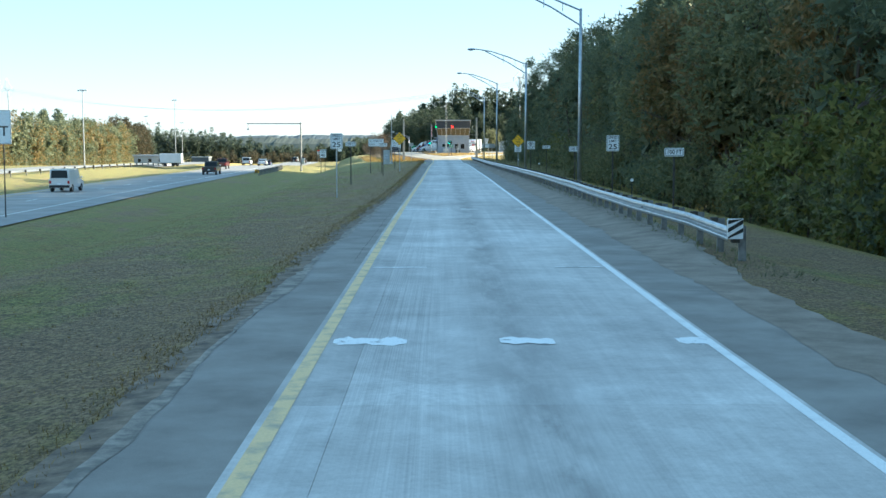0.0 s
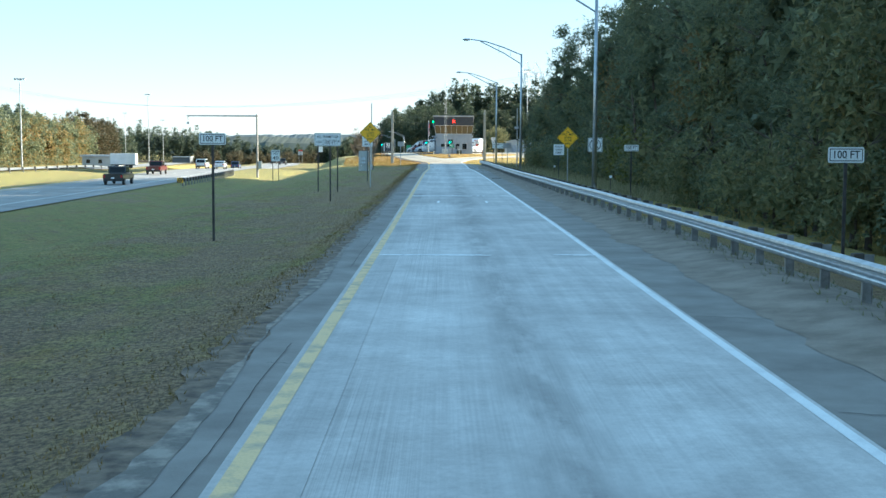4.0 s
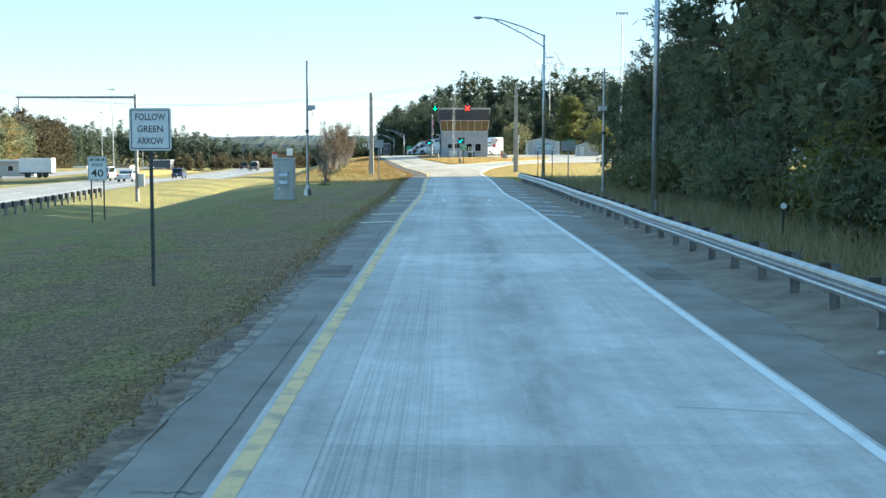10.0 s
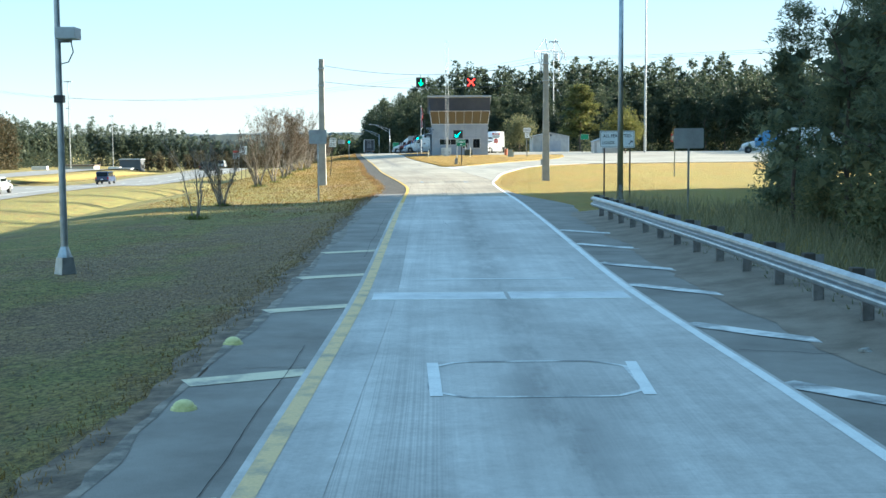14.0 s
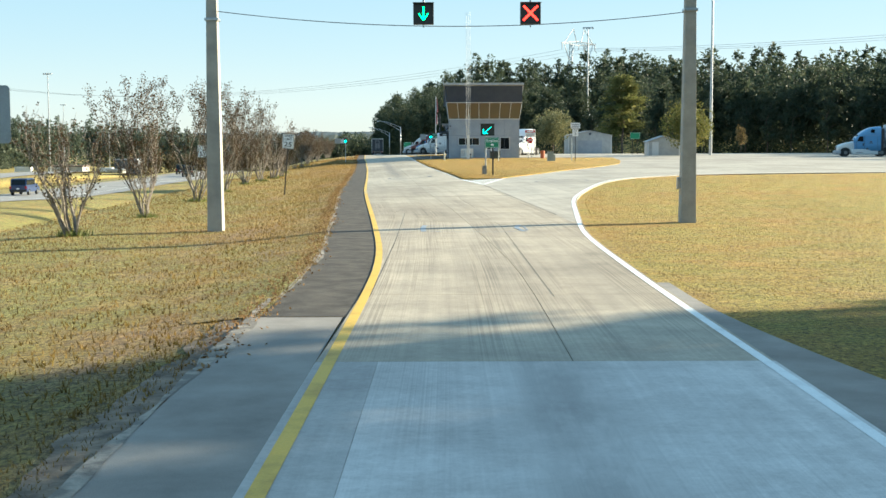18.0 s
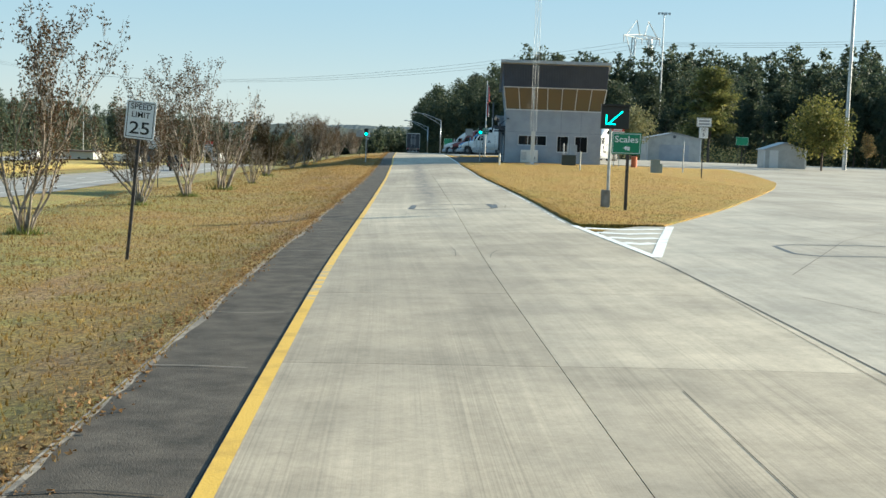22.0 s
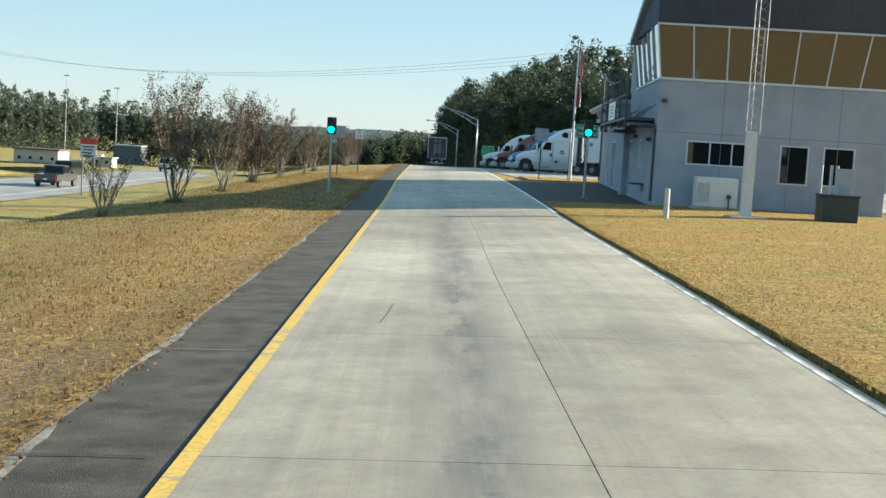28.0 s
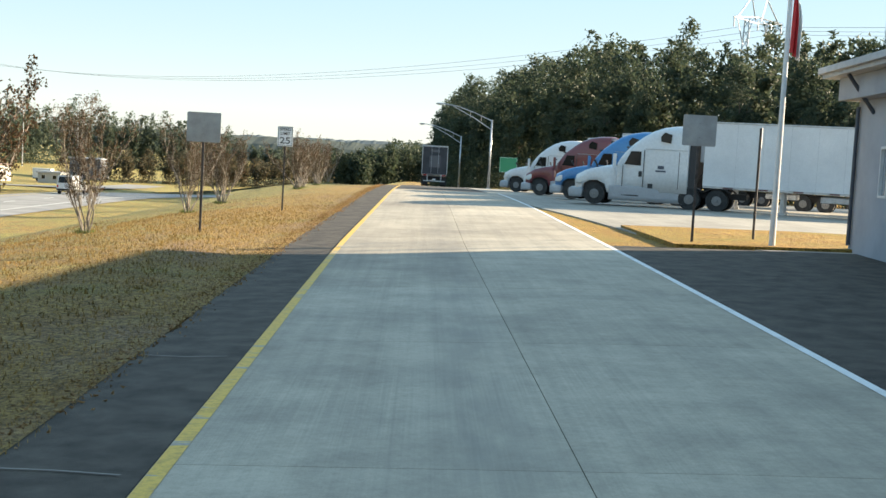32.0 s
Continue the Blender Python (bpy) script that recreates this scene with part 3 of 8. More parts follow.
road = tagged(strip("road", lambda y: curve_at(LINE_L, y) - 0.14, lambda y: (curve_at(LINE_R, y) + 0.08) if y < 225 else curve_at(KERB_R, y), -40, 690, JOINT, -0.02, 3.0), "single concrete ramp lane with worn edge lines", "road", kind="structure")


def joint_x(y):
    return curve_at(LINE_L, y) + 2.6 + 0.30 * smooth_step(212, 235, y) + 0.11 * smooth_step(316, 330, y)


def edge_joint(y):
    return curve_at(LINE_L, y) + 0.52


cuts = [4.8 + 5.773 * k for k in range(-6, 34)] + [275.9 + 5.8 * k for k in range(-13, 26)]
for ya, yb in zip(cuts, cuts[1:]):
    mat = OLD_CONCRETE if ya < 196 else CONCRETE
    edge = (lambda y: curve_at(LINE_R, y) + 0.11) if yb < 226 else (lambda y: curve_at(KERB_R, y) + 0.02)
    mid = edge_joint if ya < 196 else joint_x
    for lo, hi in ((lambda y: curve_at(LINE_L, y) - 0.15 + 0.07 * smooth_step(200, 206, y), mid), (mid, edge)):
        m = EDGE_STRIP if hi is edge_joint else mat
        part("slab", slab_mesh(lo, hi, ya, yb, m, gap=0.0018 if ya < 196 else 0.0048), m, road)


def loft(name, left, right, material, lift, across=10, z_of=road_z, label="", category="", steps=40, kind="structure"):
    """A paved or planted sheet between two lines of as many points."""
    def along(points, n):
        p = np.array(points, float)
        s = np.r_[0, np.cumsum(np.hypot(*np.diff(p, axis=0).T))]
        s = s / s[-1]
        t = np.linspace(0, 1, n)
        q = np.stack([np.interp(t, s, p[:, 0]), np.interp(t, s, p[:, 1])], 1)
        for _ in range(2):
            q[1:-1] = (q[:-2] + 2 * q[1:-1] + q[2:]) / 4
        return q
    a, b = along(left, steps), along(right, steps)
    w = np.linspace(0, 1, across + 1)[None, :, None]
    grid = a[:, None] * (1 - w) + b[:, None] * w
    x, y = grid[..., 0].ravel(), grid[..., 1].ravel()
    z = z_of(x, y) + lift
    n = across + 1
    k = np.arange((steps - 1) * n).reshape(-1, n)[:, :-1].ravel()
    faces = np.stack([k, k + 1, k + n + 1, k + n], 1).tolist()
    verts = np.stack([x, y, z], 1).tolist()
    ring = list(range(n)) + [n * r + n - 1 for r in range(1, steps)] + [n * (steps - 1) + c for c in range(n - 2, -1, -1)] + [n * r for r in range(steps - 2, 0, -1)]
    base = len(verts)
    verts += [[verts[i][0], verts[i][1], verts[i][2] - 0.15] for i in ring]
    m = len(ring)
    faces += [[ring[i], base + i, base + (i + 1) % m, ring[(i + 1) % m]] for i in range(m)]
    me = bpy.data.meshes.new(name)
    me.from_pydata(verts, [], faces)
    me.materials.append(material)
    layer = me.uv_layers.new(name="UVMap")
    for p in me.polygons:
        p.use_smooth = False
        for li in p.loop_indices:
            v = me.vertices[me.loops[li].vertex_index].co
            layer.data[li].uv = (v.x - float(lane_middle(v.y)), v.y)
    bm = bmesh.new()
    bm.from_mesh(me)
    bmesh.ops.recalc_face_normals(bm, faces=bm.faces[:])
    bm.to_mesh(me)
    bm.free()
    return tagged(new(name, me), label, category, kind=kind)



def kerb(y):
    return float(curve_at(KERB_R, y))


def kerb_points(y0, y1, off=0.0, n=14):
    return [(kerb(y) + off, float(y)) for y in np.linspace(y0, y1, n)]


ISLAND_R = [(5.6, 261), (7.2, 265), (9.4, 271), (12.8, 282), (16, 293), (19, 305), (22, 325), (24, 346)]
loft("bypass_road", kerb_points(223.7, 260, 0.02) + [(5.5, 261)] + ISLAND_R[1:4], [(float(curve_at(LINE_R, y)) + 0.11, float(y)) for y in np.linspace(223.7, 259, 10)] + [(17.5, 263.5), (26, 267), (40, 270)], APRON, 0.0, 10,
     label="pale concrete bypass lane curving away from the scales", category="road")
loft("parking_apron", ISLAND_R[3:] + [(12.5, 352), (3.2, 372), (-1.7, 373), (-2.4, 382), (-5.1, 400), (-10, 460), (-16, 540)],
     [(40, 270), (62, 274), (74, 300), (78, 330), (80, 350), (80, 380), (74, 410), (60, 440), (45, 470), (30, 500), (10, 540)], APRON, -0.006, 24,
     label="wide concrete truck parking apron", category="pavement", steps=70)
# the house shadow on this concrete is put into a dark asphalt colour
loft("plaza", kerb_points(341, 373, 0.02, 12), [(12.5, y) for y in np.linspace(341, 373, 12)], ASPHALT, -0.002, 6,
     label="paved strip between the lane and the scale house, shadow put into its dark colour", category="pavement", steps=16)
lawn = loft("lawn", kerb_points(261, 345.6, 0.12, 24), ISLAND_R, GRASS, 0.05, 16, label="golden mown lawn in front of the scale house", category="lawn", steps=60)
loft("flag_island", [(-2.2, 381.2), (-1.6, 373.4)], [(12, 380), (12, 373.4)], GRASS, 0.07, 8, label="small grass island round the flagpole", category="lawn", steps=8)

# paved shoulders
SHOULDER = [(-40, 1.2), (10, 1.2), (35, 0.95), (50, 0.72), (100, 0.9), (130, 1.0), (157, 1.2), (204, 1.38)]


def ragged(y, seed, size):
    return size * (noise.noise((seed, y * 0.3, 1)) + 0.6 * noise.noise((seed, y * 1.3, 5)) + 0.4 * noise.noise((seed, y * 3.7, 9)))


WIDE = 1.30
outer = lambda y: curve_at(LINE_L, y) - curve_at(SHOULDER, y)
outer_far = lambda y: curve_at(LINE_L, y) - WIDE - ragged(y, 2, 0.10)
over_ground = lambda x, y: ground_z(x, y) + 0.055
strip("shoulder_left", lambda y: outer(y) - ragged(y, 0, 0.13), lambda y: curve_at(LINE_L, y) - 0.16, -40, 204, OLD_ASPHALT, -0.018, 0.3, 3)
strip("shoulder_left", outer_far, lambda y: curve_at(LINE_L, y) - 0.095, 204, 440, ASPHALT, -0.012, 0.25, 3)
strip("shoulder_right", lambda y: curve_at(LINE_R, y) + 0.10, lambda y: curve_at(LINE_R, y) + 1.9 + 0.35 * noise.noise((5, y * 0.25, 1)), -40, 190, OLD_ASPHALT, -0.018, 1.0, 3)
strip("shoulder_right", lambda y: curve_at(LINE_R, y) + 0.10, lambda y: curve_at(LINE_R, y) + 0.35 + 1.6 * (1 - smooth_step(190, 206, y)), 190, 208, OLD_ASPHALT, -0.018, 1.0, 3)
strip("dirt_verge", lambda y: curve_at(LINE_R, y) + 1.15 + ragged(y, 21, 0.3), lambda y: curve_at(LINE_R, y) + 2.1 + 1.5 * smooth_step(6, 30, y) + ragged(y, 9, 0.3), -40, 188, DIRT, 0.0, 0.5, 9, z_of=lambda x, y: np.maximum(ground_z(x, y) + 0.025, np.where(x - curve_at(LINE_R, y) < 2.2, road_z(x, y) - 0.013, -9.0)))
strip("dirt_verge", lambda y: outer(y) - 0.42 - ragged(y, 3, 0.30), lambda y: outer(y) + 0.12 + ragged(y, 13, 0.1), -40, 210, SOIL, -0.036, 0.25, 3, z_of=over_ground)
strip("sand_edge", lambda y: outer(y) - 0.05 - ragged(y, 0, 0.13), lambda y: outer(y) + 0.02 + 0.30 * max(0.0, noise.noise((17, y * 0.16, 1)) + 0.25) + 0.06 * noise.noise((17, y * 1.1, 4)), -40, 206, SAND, -0.013, 0.3, 2)
strip("sand_edge", lambda y: curve_at(LINE_L, y) - WIDE - 0.03, lambda y: curve_at(LINE_L, y) - WIDE + 0.07 + 0.16 * max(-0.2, noise.noise((27, y * 0.35, 1))) + 0.05 * noise.noise((27, y * 2.1, 4)), 206, 345, SAND, -0.008, 0.3, 2)
tagged(bpy.data.objects["sand_edge.001"], "thin pale sand between the turf and the shoulder", "verge", kind="structure")
tagged(bpy.data.objects["sand_edge"], "pale washed sand along the shoulder's outer edge", "verge", kind="structure")
for n in ("shoulder_left", "shoulder_left.001", "shoulder_right", "shoulder_right.001"):
    tagged(bpy.data.objects[n], "cracked dark asphalt shoulder with a ragged edge", "shoulder", kind="structure")
tagged(strip("turf_edge", lambda y: curve_at(LINE_L, y) - 2.7, lambda y: curve_at(LINE_L, y) - WIDE + 0.02, 204, 440, GRASS, -0.012, 1.0, 4, z_of=lambda x, y: ground_z(x, y) + 0.016 + 0.04 * (1 - smooth_step(0.0, 1.2, curve_at(LINE_L, y) - WIDE - x))), "mown turf meeting the shoulder", "verge", kind="structure")
for n, lab in (("dirt_verge", "bare dirt and gravel beside the shoulder"), ("dirt_verge.001", "dark broken clods beside the shoulder")):
    tagged(bpy.data.objects[n], lab, "verge", kind="structure")

# painted lines
def line(name, at, y0, y1, half, mat, label, lift=0.004, step=1.5):
    return tagged(strip(name, lambda y: at(y) - half, lambda y: at(y) + half, y0, y1, mat, lift, step, 1), label, "road marking", kind="structure")


line("yellow_line", lambda y: curve_at(LINE_L, y), -40, 195, 0.08, OLD_YELLOW, "faded yellow edge line")
line("yellow_line", lambda y: curve_at(LINE_L, y), 195, 246, 0.07, YELLOW_PAINT, "bright yellow edge line")
line("yellow_line", lambda y: curve_at(LINE_L, y), 246, 440, 0.07, CHIPPED_YELLOW, "bright yellow edge line with bars broken out")
line("white_line", lambda y: curve_at(LINE_R, y), -40, 226, 0.06, WHITE_PAINT, "chipped white edge line")
line("white_line", lambda y: curve_at(KERB_R, y) - 0.02, 338, 420, 0.06, WHITE_PAINT, "white edge line past the scale house", 0.006)
line("white_line", lambda y: curve_at(KERB_R, y) - 0.12, 262, 338, 0.028, WORN_WHITE, "worn pale edge along the lawn", 0.004)


def ribbon(name, points, half, mat, label, lift=0.005, parent=None):
    """A painted band along any line on the ground."""
    bm = bmesh.new()
    pts = [Vector((*p, 0)) for p in points]
    rows = []
    for i, p in enumerate(pts):
        d = (pts[min(i + 1, len(pts) - 1)] - pts[max(i - 1, 0)]).normalized()
        s = Vector((-d.y, d.x, 0)) * half
        rows.append([bm.verts.new((q.x, q.y, float(road_z(q.x, q.y)) + lift)) for q in (p - s, p + s)])
    for a, b in zip(rows, rows[1:]):
        bm.faces.new((a[0], a[1], b[1], b[0]))
    bmesh.ops.recalc_face_normals(bm, faces=bm.faces[:])
    return tagged(mesh_object(name, bm, mat), label, "road marking", kind="structure")


def fine(points, n=24):
    p = np.array(points, float)
    s = np.r_[0, np.cumsum(np.hypot(*np.diff(p, axis=0).T))]
    t = np.linspace(0, s[-1], n)
    return list(zip(np.interp(t, s, p[:, 0]).tolist(), np.interp(t, s, p[:, 1]).tolist()))


bypass_edge = [(float(curve_at(LINE_R, y)), float(y)) for y in np.linspace(225.5, 259, 14)] + [(15.6, 261.8), (17.5, 263.2), (22, 265.4), (28, 267.5), (40, 270)]
ribbon("white_line", fine(bypass_edge, 40), 0.07, WHITE_PAINT, "white edge line round the bypass curve", 0.006)
tip = (4.22, 252.6)
ribbon("fork_joint", kerb_points(227, 254, 0.02, 14), 0.014, JOINT, "dark joint where the bypass leaves the lane", 0.004)
ribbon("white_line", fine([tip, (3.75, 256.5), (3.22, 261)], 6), 0.09, WHITE_PAINT, "white gore line", 0.008)
ribbon("white_line", fine([tip, (5.0, 257), (5.75, 261)], 6), 0.11, WHITE_PAINT, "white gore line", 0.008)
for y in (255.6, 257.0, 258.4, 259.8):
    u = (y - 252.6) / 8.4
    ribbon("gore_stripe", fine([(4.22 - 1.0 * u + 0.05, y + 0.3), (4.22 + 0.2 * u, y - 0.1), (4.22 + 1.5 * u - 0.1, y + 0.25)], 5), 0.2, WHITE_PAINT, "white cross stripe in the gore", 0.007)


BAR_PAINT = surface("chipped_bar_paint", (0.38, 0.375, 0.37), (0.86, 0.86, 0.85), 0.65, 0, 5.0, 45, 0.2, spread=(0.36, 0.43))


def worn_bar(y, spans, half=0.14):
    for k, (a, b) in enumerate(spans):
        xl, xr = float(curve_at(LINE_L, y)), float(curve_at(LINE_R, y))
        n = max(5, int((b - a) * 62))
        bm = bmesh.new()
        rows = []
        for i in range(n + 1):
            x = xl + (xr - xl) * (a + (b - a) * i / n)
            wob = [half * (0.30 * noise.noise((x * 3, y, c)) + 0.55 * noise.noise((x * 11, y, c + 1)) + 0.35 * noise.noise((x * 31, y, c + 4))) for c in (2, 7)]
            fade = min(1.0, 0.55 + min(i, n - i) * 0.3)
            z = float(road_z(x, y)) + 0.005 + 0.004 * (k % 2)
            rows.append([bm.verts.new((x, y - half * fade + wob[0], z)), bm.verts.new((x, y + half * fade + wob[1], z))])
        for p, q in zip(rows, rows[1:]):
            bm.faces.new((p[0], q[0], q[1], p[1]))
        tagged(mesh_object("distance_bar", bm, BAR_PAINT), "worn white paint bar across the lane", "road marking", kind="structure")


worn_bar(2.6, [(0.03, 0.22), (0.46, 0.6), (0.92, 1.0)], 0.26)
worn_bar(11.5, [(0.03, 0.25), (0.78, 0.98)], 0.06)
worn_bar(33.2, [(0.02, 0.30), (0.30, 0.38), (0.46, 0.6), (0.88, 1.0)])
worn_bar(63.6, [(0.02, 0.52), (0.8, 0.99)])
worn_bar(94.8, [(0.015, 0.29), (0.28, 0.53), (0.52, 0.60), (0.64, 0.67), (0.70, 0.72), (0.87, 1.0)], 0.26)
for y in (143.6, 148.2, 154.7, 159.3, 164.4, 168.6, 173.5):
    xl = float(curve_at(LINE_L, y))
    ribbon("shoulder_stripe", fine([(xl - 0.1, y + 0.1), (xl - 1.25, y - 0.45)], 5), 0.19, WORN_YELLOW, "faded yellow diagonal stripe on the shoulder", -0.011)
for y in (147.7, 150.6, 154.3, 158.6, 162.5, 166.9, 170.5, 175, 179.5):
    xr = float(curve_at(LINE_R, y))
    ribbon("shoulder_stripe", fine([(xr + 0.1, y), (xr + 0.9, y - 1.0), (xr + 1.95, y - 2.0)], 6), 0.17, WORN_WHITE, "white diagonal stripe on the shoulder", -0.006)


BLUE_TAR = surface("blue_grey_sealant", (0.20, 0.23, 0.27), (0.32, 0.35, 0.39), 0.5, 0, 6.0, 60, 0.2)


def loop_mark(x0, x1, y0, y1, mat, half, label, cut=0.35):
    pts = [(x0 + cut, y0), (x1 - cut, y0), (x1, y0 + cut), (x1, y1 - cut), (x1 - cut, y1), (x0 + cut, y1), (x0, y1 - cut), (x0, y0 + cut), (x0 + cut, y0)]
    ribbon("loop_cut", fine(pts, 40), half, mat, label, 0.005)


loop_mark(0.95, 3.2, 87.6, 89.6, WORN_WHITE, 0.022, "thin white outline of a sensor loop", 0.5)
for x in (1.08, 3.08):
    ribbon("loop_cut", fine([(x, 87.7), (x + 0.05, 89.5)], 4), 0.05, WHITE_PAINT, "white smear over a sensor loop corner", 0.006)
loop_mark(1.85, 3.85, 158.0, 159.8, WORN_WHITE, 0.03, "thin white outline of a sensor loop", 0.3)
for x, d in ((1.9, 0.03), (3.85, -0.1)):
    ribbon("loop_cut", fine([(x, 158.05), (x - d, 159.75)], 4), 0.06, WHITE_PAINT, "white smear over a sensor loop end", 0.006)
loop_mark(1.55, 4.35, 219.7, 222.4, BLUE_TAR, 0.025, "dark sealed sensor loop cut", 0.5)
for x, d in ((1.58, -0.05), (4.25, -0.15)):
    ribbon("loop_cut", fine([(x, 219.8), (x + d, 221.2), (x, 222.3)], 6), 0.07, BLUE_TAR, "blue-grey sealant smear over a loop side", 0.006)
loop_mark(-1.6, 1.25, 268.7, 271.5, TAR, 0.06, "dark sealed sensor loop cut", 0.3)
for pts in ([(3.78, 206), (3.72, 222), (3.3, 230), (2.7, 240)], [(5.6, 226.5), (5.2, 232.6), (4.75, 240.2), (4.25, 252)], [(0.98, 206), (0.95, 217), (0.8, 229)]):
    ribbon("joint_cut", fine(pts, 16), 0.005, JOINT, "thin sawn joint in the concrete", 0.004)
ribbon("loop_cut", fine([(1.0, 271.5), (2.3, 271.42)], 4), 0.03, TAR, "sealed lead cut to the kerb", 0.005)
for x, d in ((-1.52, -0.05), (1.22, -0.22)):
    ribbon("loop_cut", fine([(x, 268.9), (x + d * 0.4, 270.2), (x + d, 271.4)], 6), 0.085, TAR, "broad tar smear over a loop side", 0.006)
loop_mark(7.2, 10.0, 253.5, 256.0, TAR, 0.05, "dark sealed sensor loop cut", 0.4)

# weigh-in-motion plates let into the lane
scale_bar = empty("weigh_sensor", 0, 0, 0, "pale flush weighing strip across the lane", "road sensor")
for a, b in ((1.0, 3.0), (3.06, 4.85)):
    bm = bmesh.new()
    box(a, 165.0, 0.001, b, 165.75, 0.008, 0.002, bm)
    part("plate", bm, surface("sensor_plate", (0.52, 0.53, 0.54), (0.74, 0.75, 0.75), 0.5, 0.0, 2.0, 60), scale_bar, "worn grey plate")
    for yy in (164.96, 165.75):
        part("frame", box(a, yy, 0.001, b, yy + 0.05, 0.012), WHITE_PAINT, scale_bar, "white painted frame bar")
line("sensor_line", lambda y: curve_at(CENTRE, y) + 1.0, 167.6, 167.75, 1.3, WHITE_PAINT, "thin white line across the lane", 0.005, 0.1)

# joints of the bypass and the apron, and pale cracks across the dark shoulder
CRACK_DARK = plain("dark_shoulder_crack", (0.02, 0.019, 0.018), 0.95)
APRON_JOINTS = [[(8.2, 246), (12, 254), (19, 261.5), (30, 266.5)], [(6.2, 250), (9.5, 258), (16.5, 267), (28, 274)], [(12.5, 262), (9.5, 270)], [(17.5, 264.5), (13.5, 281)], [(22.5, 266.5), (18, 298)], [(28, 268.5), (23, 310)], [(34, 270), (28, 320)], [(13.5, 283), (40, 287)], [(16.5, 294), (45, 298)], [(19.5, 306), (50, 309)], [(21.5, 318), (54, 321)], [(8.6, 240), (5.6, 247)], [(11.5, 251), (7.2, 261)]]
for pts in APRON_JOINTS:
    ribbon("joint_cut", fine(pts, 14), 0.006, JOINT, "thin sawn joint in the concrete", 0.004)
for k in range(34):
    y = 208 + 4.6 * k + random.uniform(-1.2, 1.2)
    xl = float(curve_at(LINE_L, y))
    ribbon("shoulder_crack", fine([(xl - 0.25, y), (xl - 0.8, y + random.uniform(-0.1, 0.1)), (xl - WIDE + 0.05, y + random.uniform(-0.15, 0.15))], 5), 0.012, OLD_ASPHALT if k % 3 else CRACK_DARK, "pale filled crack across the shoulder", 0.002)
def wandering(points, wide, seed, n):
    """The line with a small unsteady drift to its sides."""
    return [(x + wide * (noise.noise((seed, y * 0.35, 2)) + 0.3 * noise.noise((seed, y * 3.1, 4))), y) for x, y in fine(points, n)]


CRACK = plain("dark_crack", (0.045, 0.042, 0.04), 0.95)
for ya, yb in ((13, 30), (41, 52), (61, 69), (84, 92), (112, 122), (131, 146), (153, 161), (172, 188)):
    ribbon("crack", wandering([(float(curve_at(LINE_L, y)) - 0.33, y) for y in np.linspace(ya, yb, 8)], 0.05, ya, int((yb - ya) * 4)), 0.0038, CRACK, "long wandering crack in the old shoulder", -0.009)
for k in range(34):
    y = 4 + 5.77 * k + random.uniform(-0.6, 0.6)
    w = float(curve_at(SHOULDER, y))
    xl = float(curve_at(LINE_L, y))
    pts = [(xl - 0.12 - (w - 0.2) * u, y + 0.09 * noise.noise((k, u * 9, 3)) + 0.04 * noise.noise((k, u * 30, 5))) for u in np.linspace(0, random.uniform(0.5, 1), 14)]
    ribbon("crack", pts, random.uniform(0.004, 0.011), CRACK if k % 3 else SAND, "broken crack across the old shoulder", -0.009)
for k in range(30):
    y = 8 + 5.9 * k + random.uniform(-1, 1)
    xr = float(curve_at(LINE_R, y)) + 0.2
    pts = [(xr + 1.5 * u, y - 0.5 * u + 0.12 * noise.noise((k, u * 7, 13))) for u in np.linspace(0, random.uniform(0.6, 1), 12)]
    ribbon("crack", pts, random.uniform(0.004, 0.012), CRACK, "broken crack across the old shoulder", -0.009)
# rumble strips and yellow domes on the shoulders
for xa, xb, ya in ((-0.86, -0.16, 127.1), (5.40, 6.05, 126.6)):
    for k in range(11):
        part("rumble_bar", box(xa, ya + 0.2 * k, -0.02, xb, ya + 0.2 * k + 0.09, 0.004, 0.006), OLD_ASPHALT, bpy.data.objects["road"], "low rumble bar")
LIME = surface("pale_lime_plastic", (0.52, 0.50, 0.20), (0.74, 0.70, 0.32), 0.5, 0, 8.0, 60, 0.05)
for x, y in ((-0.44, 161.2), (-0.32, 157.7)):
    d = empty("road_stud", x, y, 0, "yellow dome road stud on the shoulder", "road stud", "yellow domes")
    bm = bmesh.new()
    bmesh.ops.create_uvsphere(bm, u_segments=12, v_segments=8, radius=1.0)
    bmesh.ops.transform(bm, matrix=Matrix.Diagonal((0.10, 0.10, 0.07, 1)), verts=bm.verts[:])
    part("dome", bm, LIME, d, "pale lime-yellow dome", True)
    part("base", tube((0, 0, -0.02), (0, 0, 0.006), 0.12, 0.11, 14), LIME, d)
# cracks
for k in range(16):
    y = random.uniform(195, 345) if k > 5 else random.uniform(20, 190)
    x = float(curve_at(LINE_L, y)) + random.uniform(0.6, 5.2)
    d = random.choice((0.0, 0.0, 1.3, 1.57))
    pts = [(x, y)]
    for _ in range(7):
        d += random.uniform(-0.12, 0.12)
        pts.append((pts[-1][0] + 0.16 * math.sin(d), pts[-1][1] + 0.28 * math.cos(d)))
    ribbon("crack", pts, 0.004, JOINT, "thin dark crack in the concrete", 0.003)

